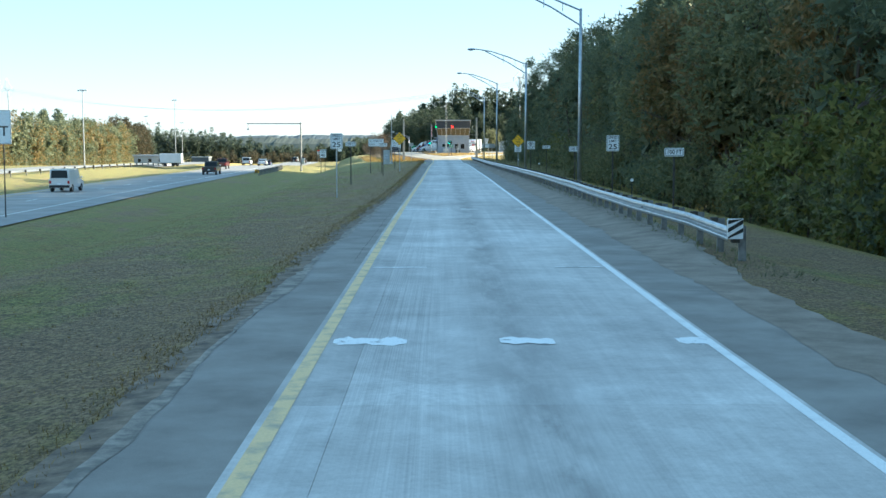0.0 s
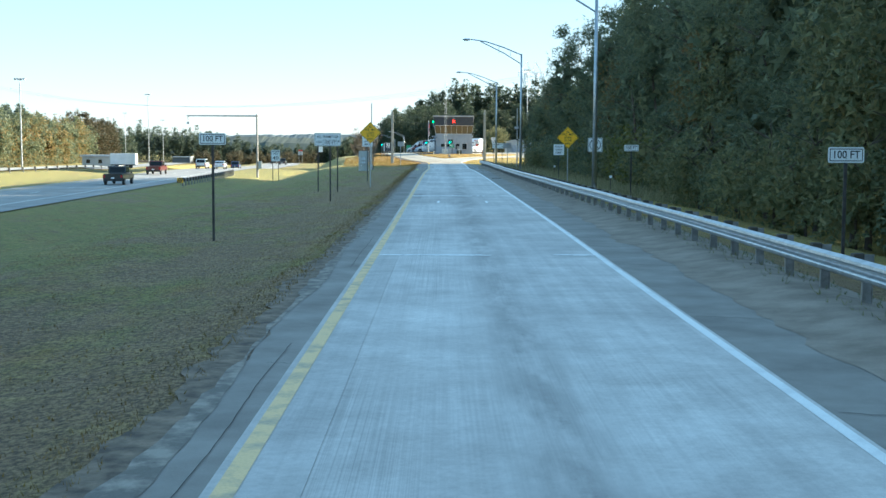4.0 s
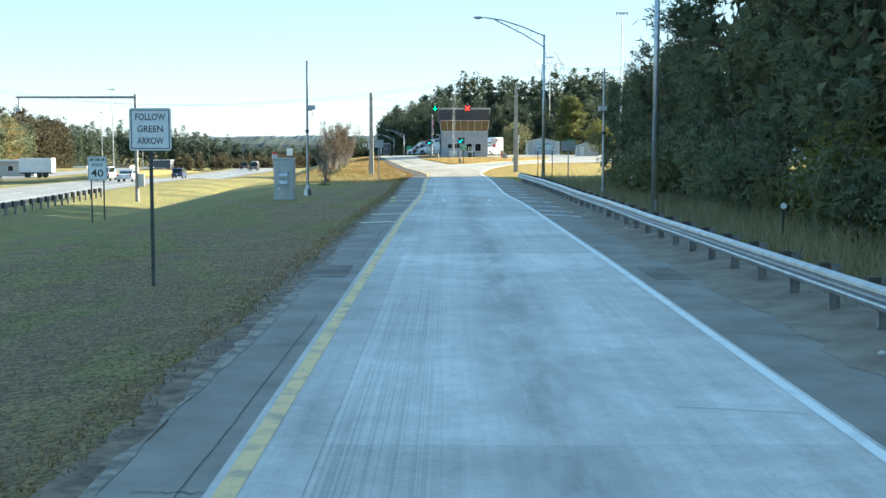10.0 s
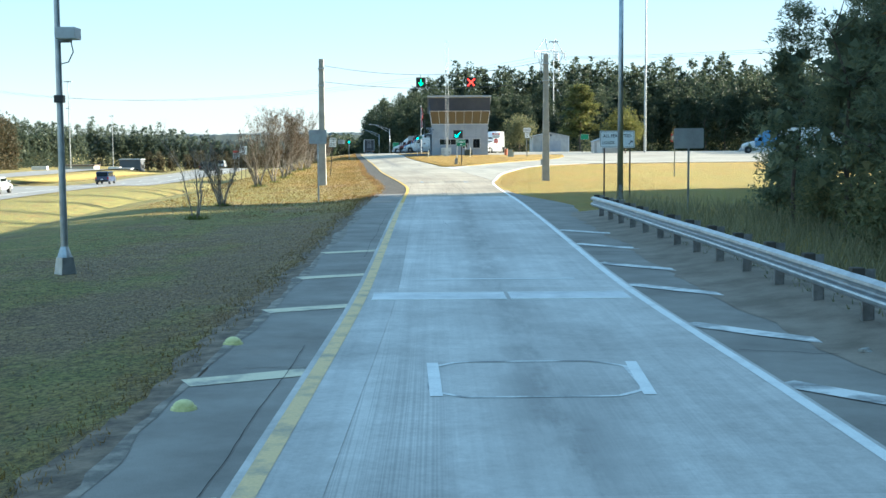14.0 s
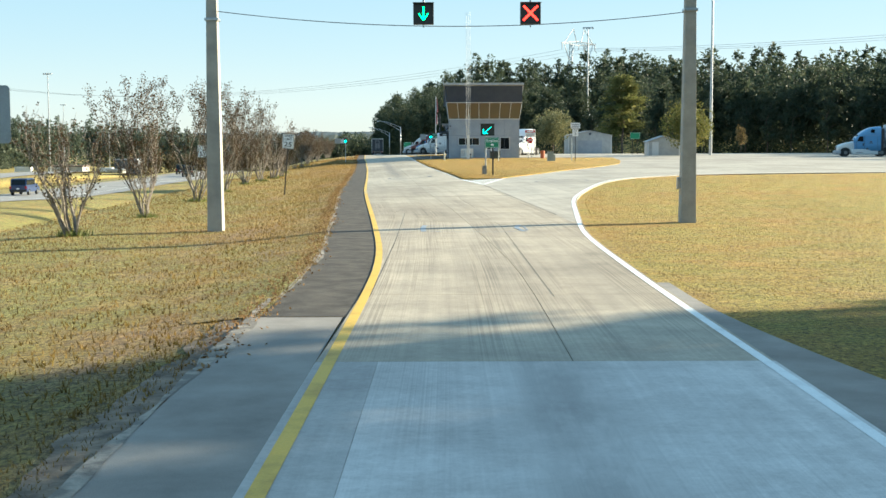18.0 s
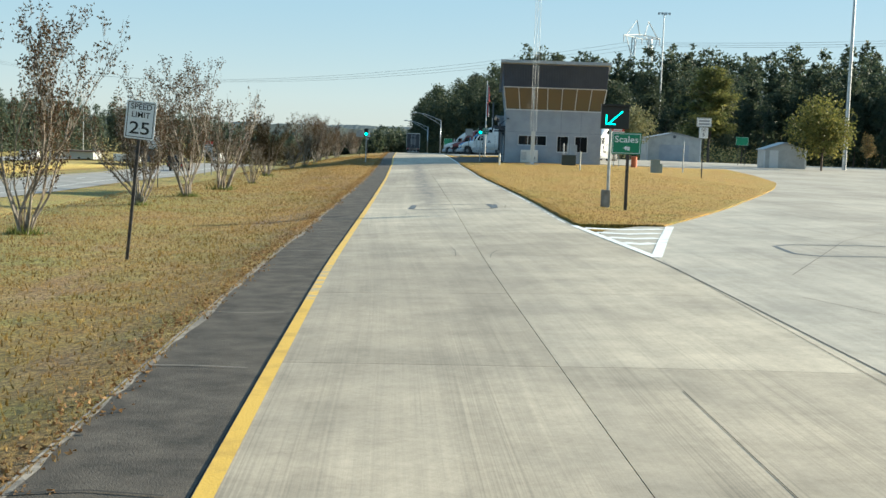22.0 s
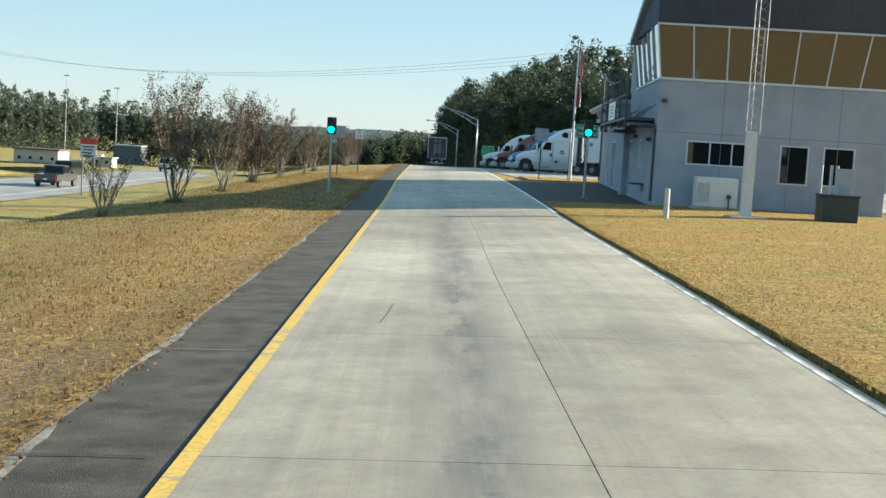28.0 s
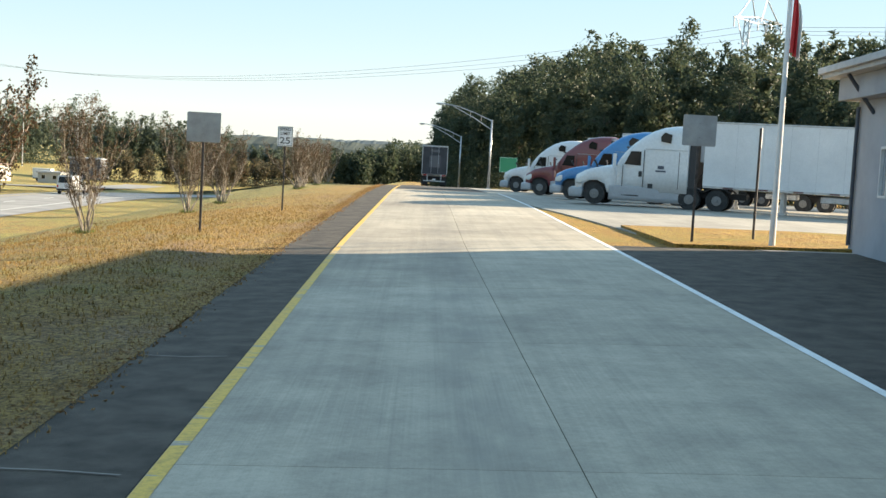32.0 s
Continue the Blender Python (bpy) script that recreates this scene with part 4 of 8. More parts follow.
# ---- highway ----
highway = tagged(strip("highway", lambda y: curve_at(HIGHWAY_EDGE, y) - 11.5, lambda y: curve_at(HIGHWAY_EDGE, y), -140, 690, HIGHWAY, 0.03, 6.0, 6, z_of=lambda x, y: ground_z(x, y) + 0.03), "two-lane highway carriageway beside the ramp", "highway", kind="structure")
hz = lambda x, y: ground_z(x, y) + 0.075
for off, mat, name in ((-2.6, WHITE_PAINT, "highway_line"), (-10.2, YELLOW_PAINT, "highway_line")):
    tagged(strip(name, lambda y: curve_at(HIGHWAY_EDGE, y) + off - 0.07, lambda y: curve_at(HIGHWAY_EDGE, y) + off + 0.07, -140, 690, mat, 0, 6.0, 1, z_of=hz), "highway edge line", "road marking", kind="structure")
for k in range(60):
    y = -130 + k * 12.2
    tagged(strip("lane_dash", lambda y: curve_at(HIGHWAY_EDGE, y) - 6.5, lambda y: curve_at(HIGHWAY_EDGE, y) - 6.36, y, y + 3.0, WHITE_PAINT, 0, 3.0, 1, z_of=hz), "white lane dash", "road marking", "highway lane dashes", "structure")
tagged(strip("highway_far", lambda y: curve_at(HIGHWAY_EDGE, y) - 47.5, lambda y: curve_at(HIGHWAY_EDGE, y) - 36, -140, 690, HIGHWAY, 0.03, 6.0, 4, z_of=lambda x, y: ground_z(x, y) + 0.03), "far carriageway of the highway", "highway", kind="structure")

# ---- guard rails ----
W_BEAM = [(0.000, 0.155), (-0.012, 0.15), (-0.075, 0.115), (-0.083, 0.075), (-0.07, 0.05), (-0.012, 0.02), (0.0, 0.0), (-0.012, -0.02), (-0.07, -0.05), (-0.083, -0.075), (-0.075, -0.115), (-0.012, -0.15), (0.0, -0.155)]


def beam(p, q, side=1.0):
    """A length of W-profile rail from p to q; side: 1 when its face looks to -x."""
    bm = bmesh.new()
    rows = []
    for c in (p, q):
        rows.append([bm.verts.new((c[0] + side * a, c[1], c[2] + b)) for a, b in W_BEAM])
    back = []
    for c in (p, q):
        back.append([bm.verts.new((c[0] + side * (a + 0.006), c[1], c[2] + b)) for a, b in W_BEAM])
    for k in range(len(W_BEAM) - 1):
        bm.faces.new((rows[0][k], rows[0][k + 1], rows[1][k + 1], rows[1][k]))
        bm.faces.new((back[0][k], back[1][k], back[1][k + 1], back[0][k + 1]))
    for k in (0, len(W_BEAM) - 1):
        bm.faces.new((rows[0][k], rows[1][k], back[1][k], back[0][k]))
    return bm


def post_mesh(h, side=1.0):
    """An I-section steel post."""
    bm = bmesh.new()
    for x in (-0.07, 0.07):
        box(x - 0.004, -0.035, -0.1, x + 0.004, 0.035, h, 0, bm)
    box(-0.07, -0.003, -0.1, 0.07, 0.003, h, 0, bm)
    return bm


def guard_rail(name, at, y0, y1, top, label, side=1.0, pitch=1.905, blocks=True):
    g = empty(name, 0, 0, 0, label, "guard rail")
    ys_ = np.arange(y0, y1 + 0.01, pitch)
    post_me = block_me = None
    for y in ys_:
        x = at(y)
        z = float(ground_z(np.array([x]), np.array([y]))[0])
        wob = 0.02 * noise.noise((y * 0.15, 1, 2))
        if post_me is None:
            p = part("post", post_mesh(top + 0.03), POST_STEEL, g, "rusty steel post")
            post_me = p.data
            b = part("spacer_block", box(-0.08, -0.075, top - 0.32, 0.08, 0.075, top + 0.05, 0.012), plain("spacer_wood", (0.07, 0.06, 0.05), 0.9), g, "dark timber spacer block")
            block_me = b.data
        else:
            p, b = new("post", post_me), new("spacer_block", block_me)
            p.parent = b.parent = g
        p.location, b.location = (x + side * 0.24, y, z), (x + side * 0.09, y, z)
        p.rotation_euler = (random.uniform(-0.03, 0.03), random.uniform(-0.03, 0.03), 0)
    for k in range(0, len(ys_) - 1, 2):
        a, b2 = ys_[k], ys_[min(k + 2, len(ys_) - 1)]
        pa, pb = [(at(y), y + d, float(ground_z(np.array([at(y)]), np.array([y]))[0]) + top - 0.155 + 0.025 * noise.noise((y * 0.13, 3, 1))) for y, d in ((a, 0), (b2, 0.12))]
        part("rail", beam(pa, pb, side), GALV, g, "galvanised W-profile rail")
    return g


right_rail_x = lambda y: 6.35 + 0.65 * float(smooth_step(15, 60, y)) - 0.25 * float(smooth_step(15, 24, y)) + 0.25 * float(smooth_step(110, 170, y))
rail_r = guard_rail("guard_rail", right_rail_x, 13.3, 185, 0.66, "long galvanised guard rail with dented sections beside the ramp")
z0 = float(ground_z(np.array([6.4]), np.array([13.3]))[0])
end_panel = part("end_marker", box(6.22, 13.06, z0 + 0.44, 6.54, 13.09, z0 + 0.86, 0.004), SIGN_WHITE, rail_r, "end marker with diagonal stripes")
for k in range(3):
    c = z0 + 0.40 + 0.17 * k
    part("stripe", prism([(6.225, max(c, z0 + 0.445)), (6.225, min(c + 0.085, z0 + 0.855)), (6.535, min(c + 0.27, z0 + 0.855)), (6.535, min(c + 0.185, z0 + 0.855) - 0.002)], 13.052, 13.0595), SIGN_BLACK, end_panel, "black diagonal stripe")
part("rail_end", tube((6.38, 13.25, z0 + 0.48), (6.38, 13.25, z0 + 0.82), 0.13, 0.13, 14), GALV, rail_r, "rounded rail end")
left_rail_x = lambda y: float(curve_at(HIGHWAY_EDGE, y)) + 2.4
rail_l = guard_rail("guard_rail", left_rail_x, 159.5, 206, 0.72, "guard rail along the highway, seen from behind with dark posts")
zl = float(ground_z(np.array([left_rail_x(159.5)]), np.array([159.5]))[0])
mk = part("end_marker", box(left_rail_x(159.5) - 0.3, 159.38, zl + 0.35, left_rail_x(159.5) + 0.3, 159.42, zl + 0.85), SIGN_YELLOW, rail_l, "yellow and black end marker")
for k in range(3):
    part("stripe", box(-0.05, 159.365, -0.3, 0.05, 159.378, 0.3, m=Matrix.Translation((left_rail_x(159.5) - 0.16 + 0.17 * k, 0, zl + 0.6)) @ Matrix.Rotation(0.5, 4, "Y")), SIGN_BLACK, mk, "black stripe")
far_rail = guard_rail("guard_rail", lambda y: float(curve_at(HIGHWAY_EDGE, y)) - 33, 40, 300, 0.72, "distant pale guard rail in the highway median", 1.0, 7.62)


# stones and litter in the dirt before the rail
STONE = surface("pale_stone", (0.30, 0.29, 0.27), (0.62, 0.60, 0.56), 0.85, 0, 9.0, 60, 0.4)
for k, (x, y, r) in enumerate(((6.55, 146.5, 0.09), (6.85, 147.6, 0.07), (6.6, 160.2, 0.08), (6.3, 153.0, 0.05), (6.9, 139.5, 0.06), (6.7, 132.0, 0.05), (6.5, 118.6, 0.06), (6.45, 109.0, 0.05), (6.6, 101.5, 0.07), (6.2, 88.0, 0.05), (6.7, 151.0, 0.05), (6.4, 156.4, 0.04))):
    bm = bmesh.new()
    bmesh.ops.create_icosphere(bm, subdivisions=2, radius=r)
    for v in bm.verts:
        v.co *= 1 + 0.5 * noise.noise(v.co * (1.2 / r) + Vector((k, 0, 0)))
        v.co.z *= 0.6
    st_ = tagged(mesh_object("stone", bm, STONE), "pale broken stone lying in the dirt", "stone", "stones before the guard rail")
    st_.location = (x, y, float(ground_z(np.array([x]), np.array([y]))[0]) + r * 0.35)
    st_.rotation_euler = (0, 0, k)


# ---- street lamps ----
def street_lamp(x, y, top, reach=4.45):
    z = float(ground_z(np.array([x]), np.array([y]))[0])
    h = top - z
    lamp = empty("street_lamp", x, y, z, "tall galvanised street lamp with a trussed arm over the lane", "street lamp", "street lamps along the ramp")
    part("base", box(-0.2, -0.2, -0.1, 0.2, 0.2, 0.12, 0.02), GALV, lamp, "square base plate")
    part("pole", tube((0, 0, 0.05), (0, 0, h), 0.125, 0.075, 16), GALV, lamp, smooth=True)
    part("upper_arm", pipe([(0, 0, h - 0.1), (-reach * 0.35, 0, h + 0.55), (-reach * 0.7, 0, h + 1.05), (-reach, 0, h + 1.25)], 0.05), GALV, lamp)
    part("lower_arm", pipe([(0, 0, h - 0.9), (-reach * 0.35, 0, h + 0.05), (-reach * 0.7, 0, h + 0.82), (-reach * 0.82, 0, h + 1.08)], 0.045), GALV, lamp)
    for u in (0.22, 0.45):
        part("brace", tube((-reach * u, 0, h + 0.9 * u - 0.35), (-reach * u, 0, h + 1.5 * u - 0.05), 0.02), GALV, lamp)
    head = bmesh.new()
    bmesh.ops.create_uvsphere(head, u_segments=14, v_segments=8, radius=1.0)
    bmesh.ops.transform(head, matrix=Matrix.Translation((-reach - 0.38, 0, h + 1.24)) @ Matrix.Diagonal((0.42, 0.15, 0.09, 1)), verts=head.verts[:])
    hd = part("lamp_head", head, GALV, lamp, "flat cobra lamp head", True)
    lens = bmesh.new()
    bmesh.ops.create_uvsphere(lens, u_segments=12, v_segments=6, radius=1.0)
    bmesh.ops.transform(lens, matrix=Matrix.Translation((-reach - 0.45, 0, h + 1.17)) @ Matrix.Diagonal((0.2, 0.11, 0.07, 1)), verts=lens.verts[:])
    part("lens", lens, make_glass("lamp_lens", (0.8, 0.82, 0.85), 0.2) if "lamp_lens" not in bpy.data.materials else bpy.data.materials["lamp_lens"], hd, "clear lens")
    part("handhole", box(-0.06, -0.135, 0.45, 0.06, -0.115, 0.7, 0.005), POST_STEEL, lamp, "handhole cover")
    return lamp


for x, y, top in ((8.3, 54.5, 9.7), (8.75, 97.0, 9.65), (8.95, 146.5, 10.5), (9.53, 195.5, 10.6), (-7.3, 455, 6.1), (-11.4, 492.7, 5.2)):
    street_lamp(x, y, top)


# ---- signs ----
def rounded(w, h, r, y0, y1):
    pts = []
    for cx, cz, a0 in ((w / 2 - r, h / 2 - r, 0), (-w / 2 + r, h / 2 - r, 90), (-w / 2 + r, -h / 2 + r, 180), (w / 2 - r, -h / 2 + r, 270)):
        pts += [(cx + r * math.cos(radians(a0 + k * 30)), cz + r * math.sin(radians(a0 + k * 30))) for k in range(4)]
    return prism(pts, y0, y1)


def sign(name, x, y, zc, w, h, words, panel, ink, label, posts=(0.0,), post_mat=None, border=True, category="road sign", lean=0.0, turn=0.0, group="", diamond=False, base=None, back=False, post_r=0.032):
    """A sign that faces -y. words: (text, height of its letters, offset up, width)."""
    zg = float(ground_z(np.array([x]), np.array([y]))[0]) if base is None else base
    s = empty(name, x, y, zg, label, category, group)
    s.rotation_euler = (0, radians(lean), radians(turn))
    up = zc - zg
    if diamond:
        p = rounded(w, w, 0.04, -0.012, 0.0)
        bmesh.ops.transform(p, matrix=Matrix.Translation((0, 0, up)) @ Matrix.Rotation(radians(45), 4, "Y"), verts=p.verts[:])
    else:
        p = rounded(w, h, min(0.04, h * 0.12), -0.012, 0.0)
        bmesh.ops.transform(p, matrix=Matrix.Translation((0, 0, up)), verts=p.verts[:])
    pan = part("panel", p, SIGN_BACK if back else panel, s)
    if border and not back:
        b = bmesh.new()
        t = 0.016
        for k in range(4):
            ww = w if diamond or k % 2 == 0 else h
            hh = w if diamond else (h if k % 2 == 0 else w)
            box(-ww / 2 + 0.035, -0.016, hh / 2 - 0.03 - t, ww / 2 - 0.035, -0.0125, hh / 2 - 0.03, 0, b, Matrix.Rotation(radians(90 * k), 4, "Y"))
        bmesh.ops.transform(b, matrix=Matrix.Translation((0, 0, up)) @ (Matrix.Rotation(radians(45), 4, "Y") if diamond else Matrix.Identity(4)), verts=b.verts[:])
        part("border", b, ink, pan, "thin border")
    for text, hh, off, wide in words:
        lettering(text, hh, ink, pan, 0, -0.0135, up + off, fit=wide)
    reach = (w * 1.414 if diamond else h) / 2
    for px in posts:
        b = bmesh.new()
        box(px - post_r, 0.001, -0.1, px + post_r, 0.03, up + reach * (0.7 if diamond else 0.95), 0, b)
        box(px - post_r * 0.45, 0.03, -0.1, px + post_r * 0.45, 0.065, up + reach * (0.7 if diamond else 0.95), 0, b)
        part("post", b, post_mat or POST_DARK, s)
        for dz in (-0.5, 0.5):
            part("bolt", disc((px, -0.014, up + dz * reach * 0.9), 0.012, 0.008, 8), POST_STEEL, s)
    return s


def speed_sign(x, y, zc, lean=0.0, turn=0.0, post_mat=None):
    return sign("speed_limit_sign", x, y, zc, 0.62, 0.78, [("SPEED", 0.115, 0.265, 0.44), ("LIMIT", 0.115, 0.10, 0.38), ("25", 0.25, -0.18, 0.42)], SIGN_WHITE, SIGN_BLACK,
                "white speed limit 25 sign with black letters on a slim post", (0.0,), post_mat, lean=lean, turn=turn, group="speed limit signs")


speed_sign(9.17, 48.3, 2.47)
speed_sign(-4.52, 49.7, 2.58, post_mat=GALV)
speed_sign(-6.55, 253.8, 2.5, lean=5)
speed_sign(-14.67, 390.7, 2.87)
for x, y, z in ((9.16, 33.2, 2.10), (8.95, 62.0, 2.16), (10.7, 98, 2.26), (-5.15, 70.8, 2.48), (-3.85, 94.2, 2.46)):
    sign("distance_sign", x, y, z, 0.72, 0.31, [("100 FT", 0.15, 0, 0.52)], SIGN_WHITE, SIGN_BLACK, "small white 100 FT distance plate on a post", group="distance plates")
for x, y, z in ((9.18, 112.1, 2.87), (-2.84, 112.3, 3.12)):
    sign("hazmat_sign", x, y, z, 0.93, 0.93, [("ALL", 0.12, 0.36, 0.20), ("HAZ - MAT", 0.12, 0.19, 0.68), ("LOADS", 0.12, 0.0, 0.44), ("TO THE", 0.12, -0.18, 0.46), ("REAR", 0.12, -0.37, 0.32)], SIGN_YELLOW, SIGN_BLACK,
         "yellow diamond warning sign, all haz-mat loads to the rear", post_mat=GALV, diamond=True, group="haz-mat signs")
for x, y, z in ((10.29, 127.4, 2.10), (-3.77, 127.7, 2.66)):
    sign("follow_arrow_sign", x, y, z, 0.77, 0.78, [("FOLLOW", 0.12, 0.22, 0.55), ("GREEN", 0.12, 0.0, 0.47), ("ARROW", 0.12, -0.22, 0.49)], SIGN_WHITE, SIGN_BLACK, "white sign reading follow green arrow", group="follow green arrow signs", border=x < 0, post_mat=POST_GREEN)
for x, y, z, tx in ((-5.0, 107.0, 2.68, 0), (10.0, 199.3, 2.45, 0)):
    ap = sign("permitted_loads_sign", x, y, z, 1.5, 0.72, [("ALL PERMITTED", 0.13, 0.14, 1.22)], SIGN_WHITE, SIGN_BLACK, "wide white sign reading all permitted loads with an arrow", (-0.55, 0.55), group="permitted loads signs")
    pz = z - ap.location.z
    lettering("LOADS", 0.13, SIGN_BLACK, ap.children[0], -0.38, -0.0135, pz - 0.15, fit=0.50)
    part("arrow", box(-0.02, -0.016, -0.09, 0.02, -0.0125, 0.06, m=Matrix.Translation((0.55, 0, pz - 0.15)) @ Matrix.Rotation(radians(45), 4, "Y")), SIGN_BLACK, ap)
    part("arrow_head", prism([(0.66, pz - 0.06), (0.66, pz - 0.17), (0.55, pz - 0.06)], -0.016, -0.0125), SIGN_BLACK, ap)
ms = sign("minimum_speed_sign", -15.2, 165.5, 1.30, 0.92, 1.18, [("MINIMUM", 0.15, 0.42, 0.72), ("SPEED", 0.15, 0.17, 0.56), ("40", 0.36, -0.25, 0.6)], SIGN_WHITE, SIGN_BLACK, "white minimum speed 40 sign on two posts facing the highway", (-0.3, 0.3), turn=4)
np_ = sign("no_parking_sign", 9.9, 105.2, 2.43, 0.80, 0.78, [("P", 0.42, 0.0, 0.26)], SIGN_WHITE, SIGN_BLACK, "white square sign with a crossed black P in a ring")
pz = 2.43 - np_.location.z
bm = bmesh.new()
for k in range(24):
    a, b = 2 * math.pi * k / 24, 2 * math.pi * (k + 1) / 24
    tube((0.30 * math.cos(a), -0.014, pz + 0.30 * math.sin(a)), (0.30 * math.cos(b), -0.014, pz + 0.30 * math.sin(b)), 0.02, 0.02, 6, bm)
part("ring", bm, SIGN_BLACK, np_)
part("slash", tube((-0.2, -0.02, pz + 0.2), (0.2, -0.02, pz - 0.2), 0.018, 0.018, 6), SIGN_BLACK, np_)
for x, y, z, w, h in ((-2.92, 200.8, 2.64, 0.77, 0.62), (10.46, 187.2, 2.43, 0.98, 0.66), (-14.15, 375.5, 2.83, 0.93, 0.80), (-1.03, 374.4, 3.43, 0.86, 0.79)):
    sign("sign_from_behind", x, y, z, w, h, [], SIGN_BACK, SIGN_BLACK, "back of a sign, bare grey metal on a post", back=True, post_mat=GALV if y < 210 else POST_DARK, group="signs seen from behind",
         base=None if y != 374.4 else float(road_z(-1.0, 374.4)) + 0.05).children[0].location = (0, 0.0, 0)
sign("narrow_sign", 0.93, 376.2, 3.38, 0.14, 0.56, [], SIGN_BACK, SIGN_BLACK, "narrow sign seen edge-on on a dark post", back=True, base=float(road_z(0.93, 376)) + 0.05, turn=70)
st = sign("stop_sign", 18.65, 229.6, 2.62, 0.52, 0.52, [("STOP", 0.16, 0, 0.36)], SIGN_RED, SIGN_WHITE, "red octagonal stop sign on a thin post", border=False, post_mat=GALV)
oct_bm = prism([(0.28 * math.cos(radians(22.5 + 45 * k)), 0.28 * math.sin(radians(22.5 + 45 * k)) + 2.62 - st.location.z) for k in range(8)], -0.013, 0.0)
old = st.children[0].data
oct_bm.to_mesh(old)
oct_bm.free()
# delineators with a round reflector
for x, y in ((9.9, 46.9), (10.6, 104.0), (11.2, 139.0), (12.3, 172.0)):
    z = float(ground_z(np.array([x]), np.array([y]))[0])
    d = empty("delineator", x, y, z, "thin post with a round white reflector", "reflector post", "reflector posts behind the rail")
    part("post", box(-0.025, -0.008, -0.1, 0.025, 0.008, 1.0), POST_DARK, d)
    part("reflector", disc((0, -0.014, 1.0), 0.085, 0.012, 18), SIGN_WHITE, d, "round white reflector")

# ---- scale house ----
WALL = surface("grey_render", (0.30, 0.33, 0.38), (0.375, 0.405, 0.455), 0.85, 0, 0.8, 120, 0.25)
FASCIA = surface("blue_metal_siding", (0.045, 0.065, 0.115), (0.062, 0.086, 0.145), 0.75, 0.0, 0.8, 50, 0.05)
TRIM_GREY = surface("grey_metal_trim", (0.33, 0.35, 0.38), (0.45, 0.47, 0.50), 0.5, 0.1, 2.0, 60, 0.05)
FRAME_WHITE = plain("white_window_frame", (0.62, 0.63, 0.64), 0.45)
DARK_STEEL = surface("dark_blue_steel", (0.045, 0.055, 0.075), (0.08, 0.095, 0.12), 0.5, 0.3, 4.0, 60, 0.05)
# brown base colour stands in for the lawn mirrored in the leaning panes
AMBER, nt_, b_, v_ = start("amber_window_film", 0.06)
b_.inputs["Base Color"].default_value = (0.15, 0.125, 0.092, 1)
b_.inputs["Metallic"].default_value = 0.3
DARK_GLASS, nt_, b_, v_ = start("dark_window_glass", 0.04)
b_.inputs["Base Color"].default_value = (0.012, 0.014, 0.017, 1)
SKY_GLASS, nt_, b_, v_ = start("mirror_window_glass", 0.03, 0.7)
b_.inputs["Base Color"].default_value = (0.50, 0.54, 0.58, 1)
XL, XR, YF = 2.78, 11.9, 345.6

house = empty("scale_house", XL, YF, 0, "grey two-storey scale house with leaning windows under blue metal siding", "building")
house.location = (0, 0, 0)
front_holes = [(4.0, 6.75, 2.15, 3.12), (7.7, 8.85, 1.58, 3.14), (9.4, 10.65, 1.6, 3.16)]


def wall_with_holes(x0, x1, z0, z1, holes, y0, y1, bm=None):
    """An upright wall in x and z with openings through it."""
    bm = bm or bmesh.new()
    xs = sorted({x0, x1, *[h[0] for h in holes], *[h[1] for h in holes]})
    zs = sorted({z0, z1, *[h[2] for h in holes], *[h[3] for h in holes]})
    for a, b in zip(xs, xs[1:]):
        for c, d in zip(zs, zs[1:]):
            if not any(h[0] <= (a + b) / 2 <= h[1] and h[2] <= (c + d) / 2 <= h[3] for h in holes):
                box(a, y0, c, b, y1, d, 0, bm)
    bmesh.ops.remove_doubles(bm, verts=bm.verts[:], dist=0.0005)
    return bm


def turned(bm, m):
    bmesh.ops.transform(bm, matrix=m, verts=bm.verts[:])
    bmesh.ops.recalc_face_normals(bm, faces=bm.faces[:])
    return bm


part("front_wall", wall_with_holes(XL, XR, 0.0, 5.5, front_holes, YF, YF + 0.25), WALL, house, "smooth grey rendered wall")
SIDE = Matrix(((0, 1, 0, 0), (1, 0, 0, 0), (0, 0, 1, 0), (0, 0, 0, 1)))     # swaps x and y
side_holes = [(350.5, 351.4, 1.9, 3.12), (354.8, 355.8, 0.5, 3.1), (358.75, 359.4, 1.55, 3.12), (363.7, 365.8, 0.55, 3.12), (368.2, 369.2, 0.75, 3.15), (371.1, 371.7, 2.0, 3.2)]
part("side_wall", turned(wall_with_holes(YF + 0.26, 373.8, 0.0, 5.5 - 1.15, side_holes, XL, XL + 0.25), SIDE), WALL, house, "smooth grey rendered wall")
part("side_wall", box(XL, YF + 0.26, 4.351, XL + 0.25, 357, 5.5), WALL, house)
part("rear_wall", box(XL + 0.25, 373.55, 0, XR, 373.8, 4.35), WALL, house)
part("right_wall", box(XR - 0.25, YF + 0.25, 0, XR, 373.5, 5.5), WALL, house)
part("pilaster", box(XL - 0.28, 356.2, 0.3, XL, 357.5, 4.35, 0.02), WALL, house, "darker grey wall pier")
DARK_JOINT = plain("dark_panel_joint", (0.16, 0.18, 0.21), 0.8)
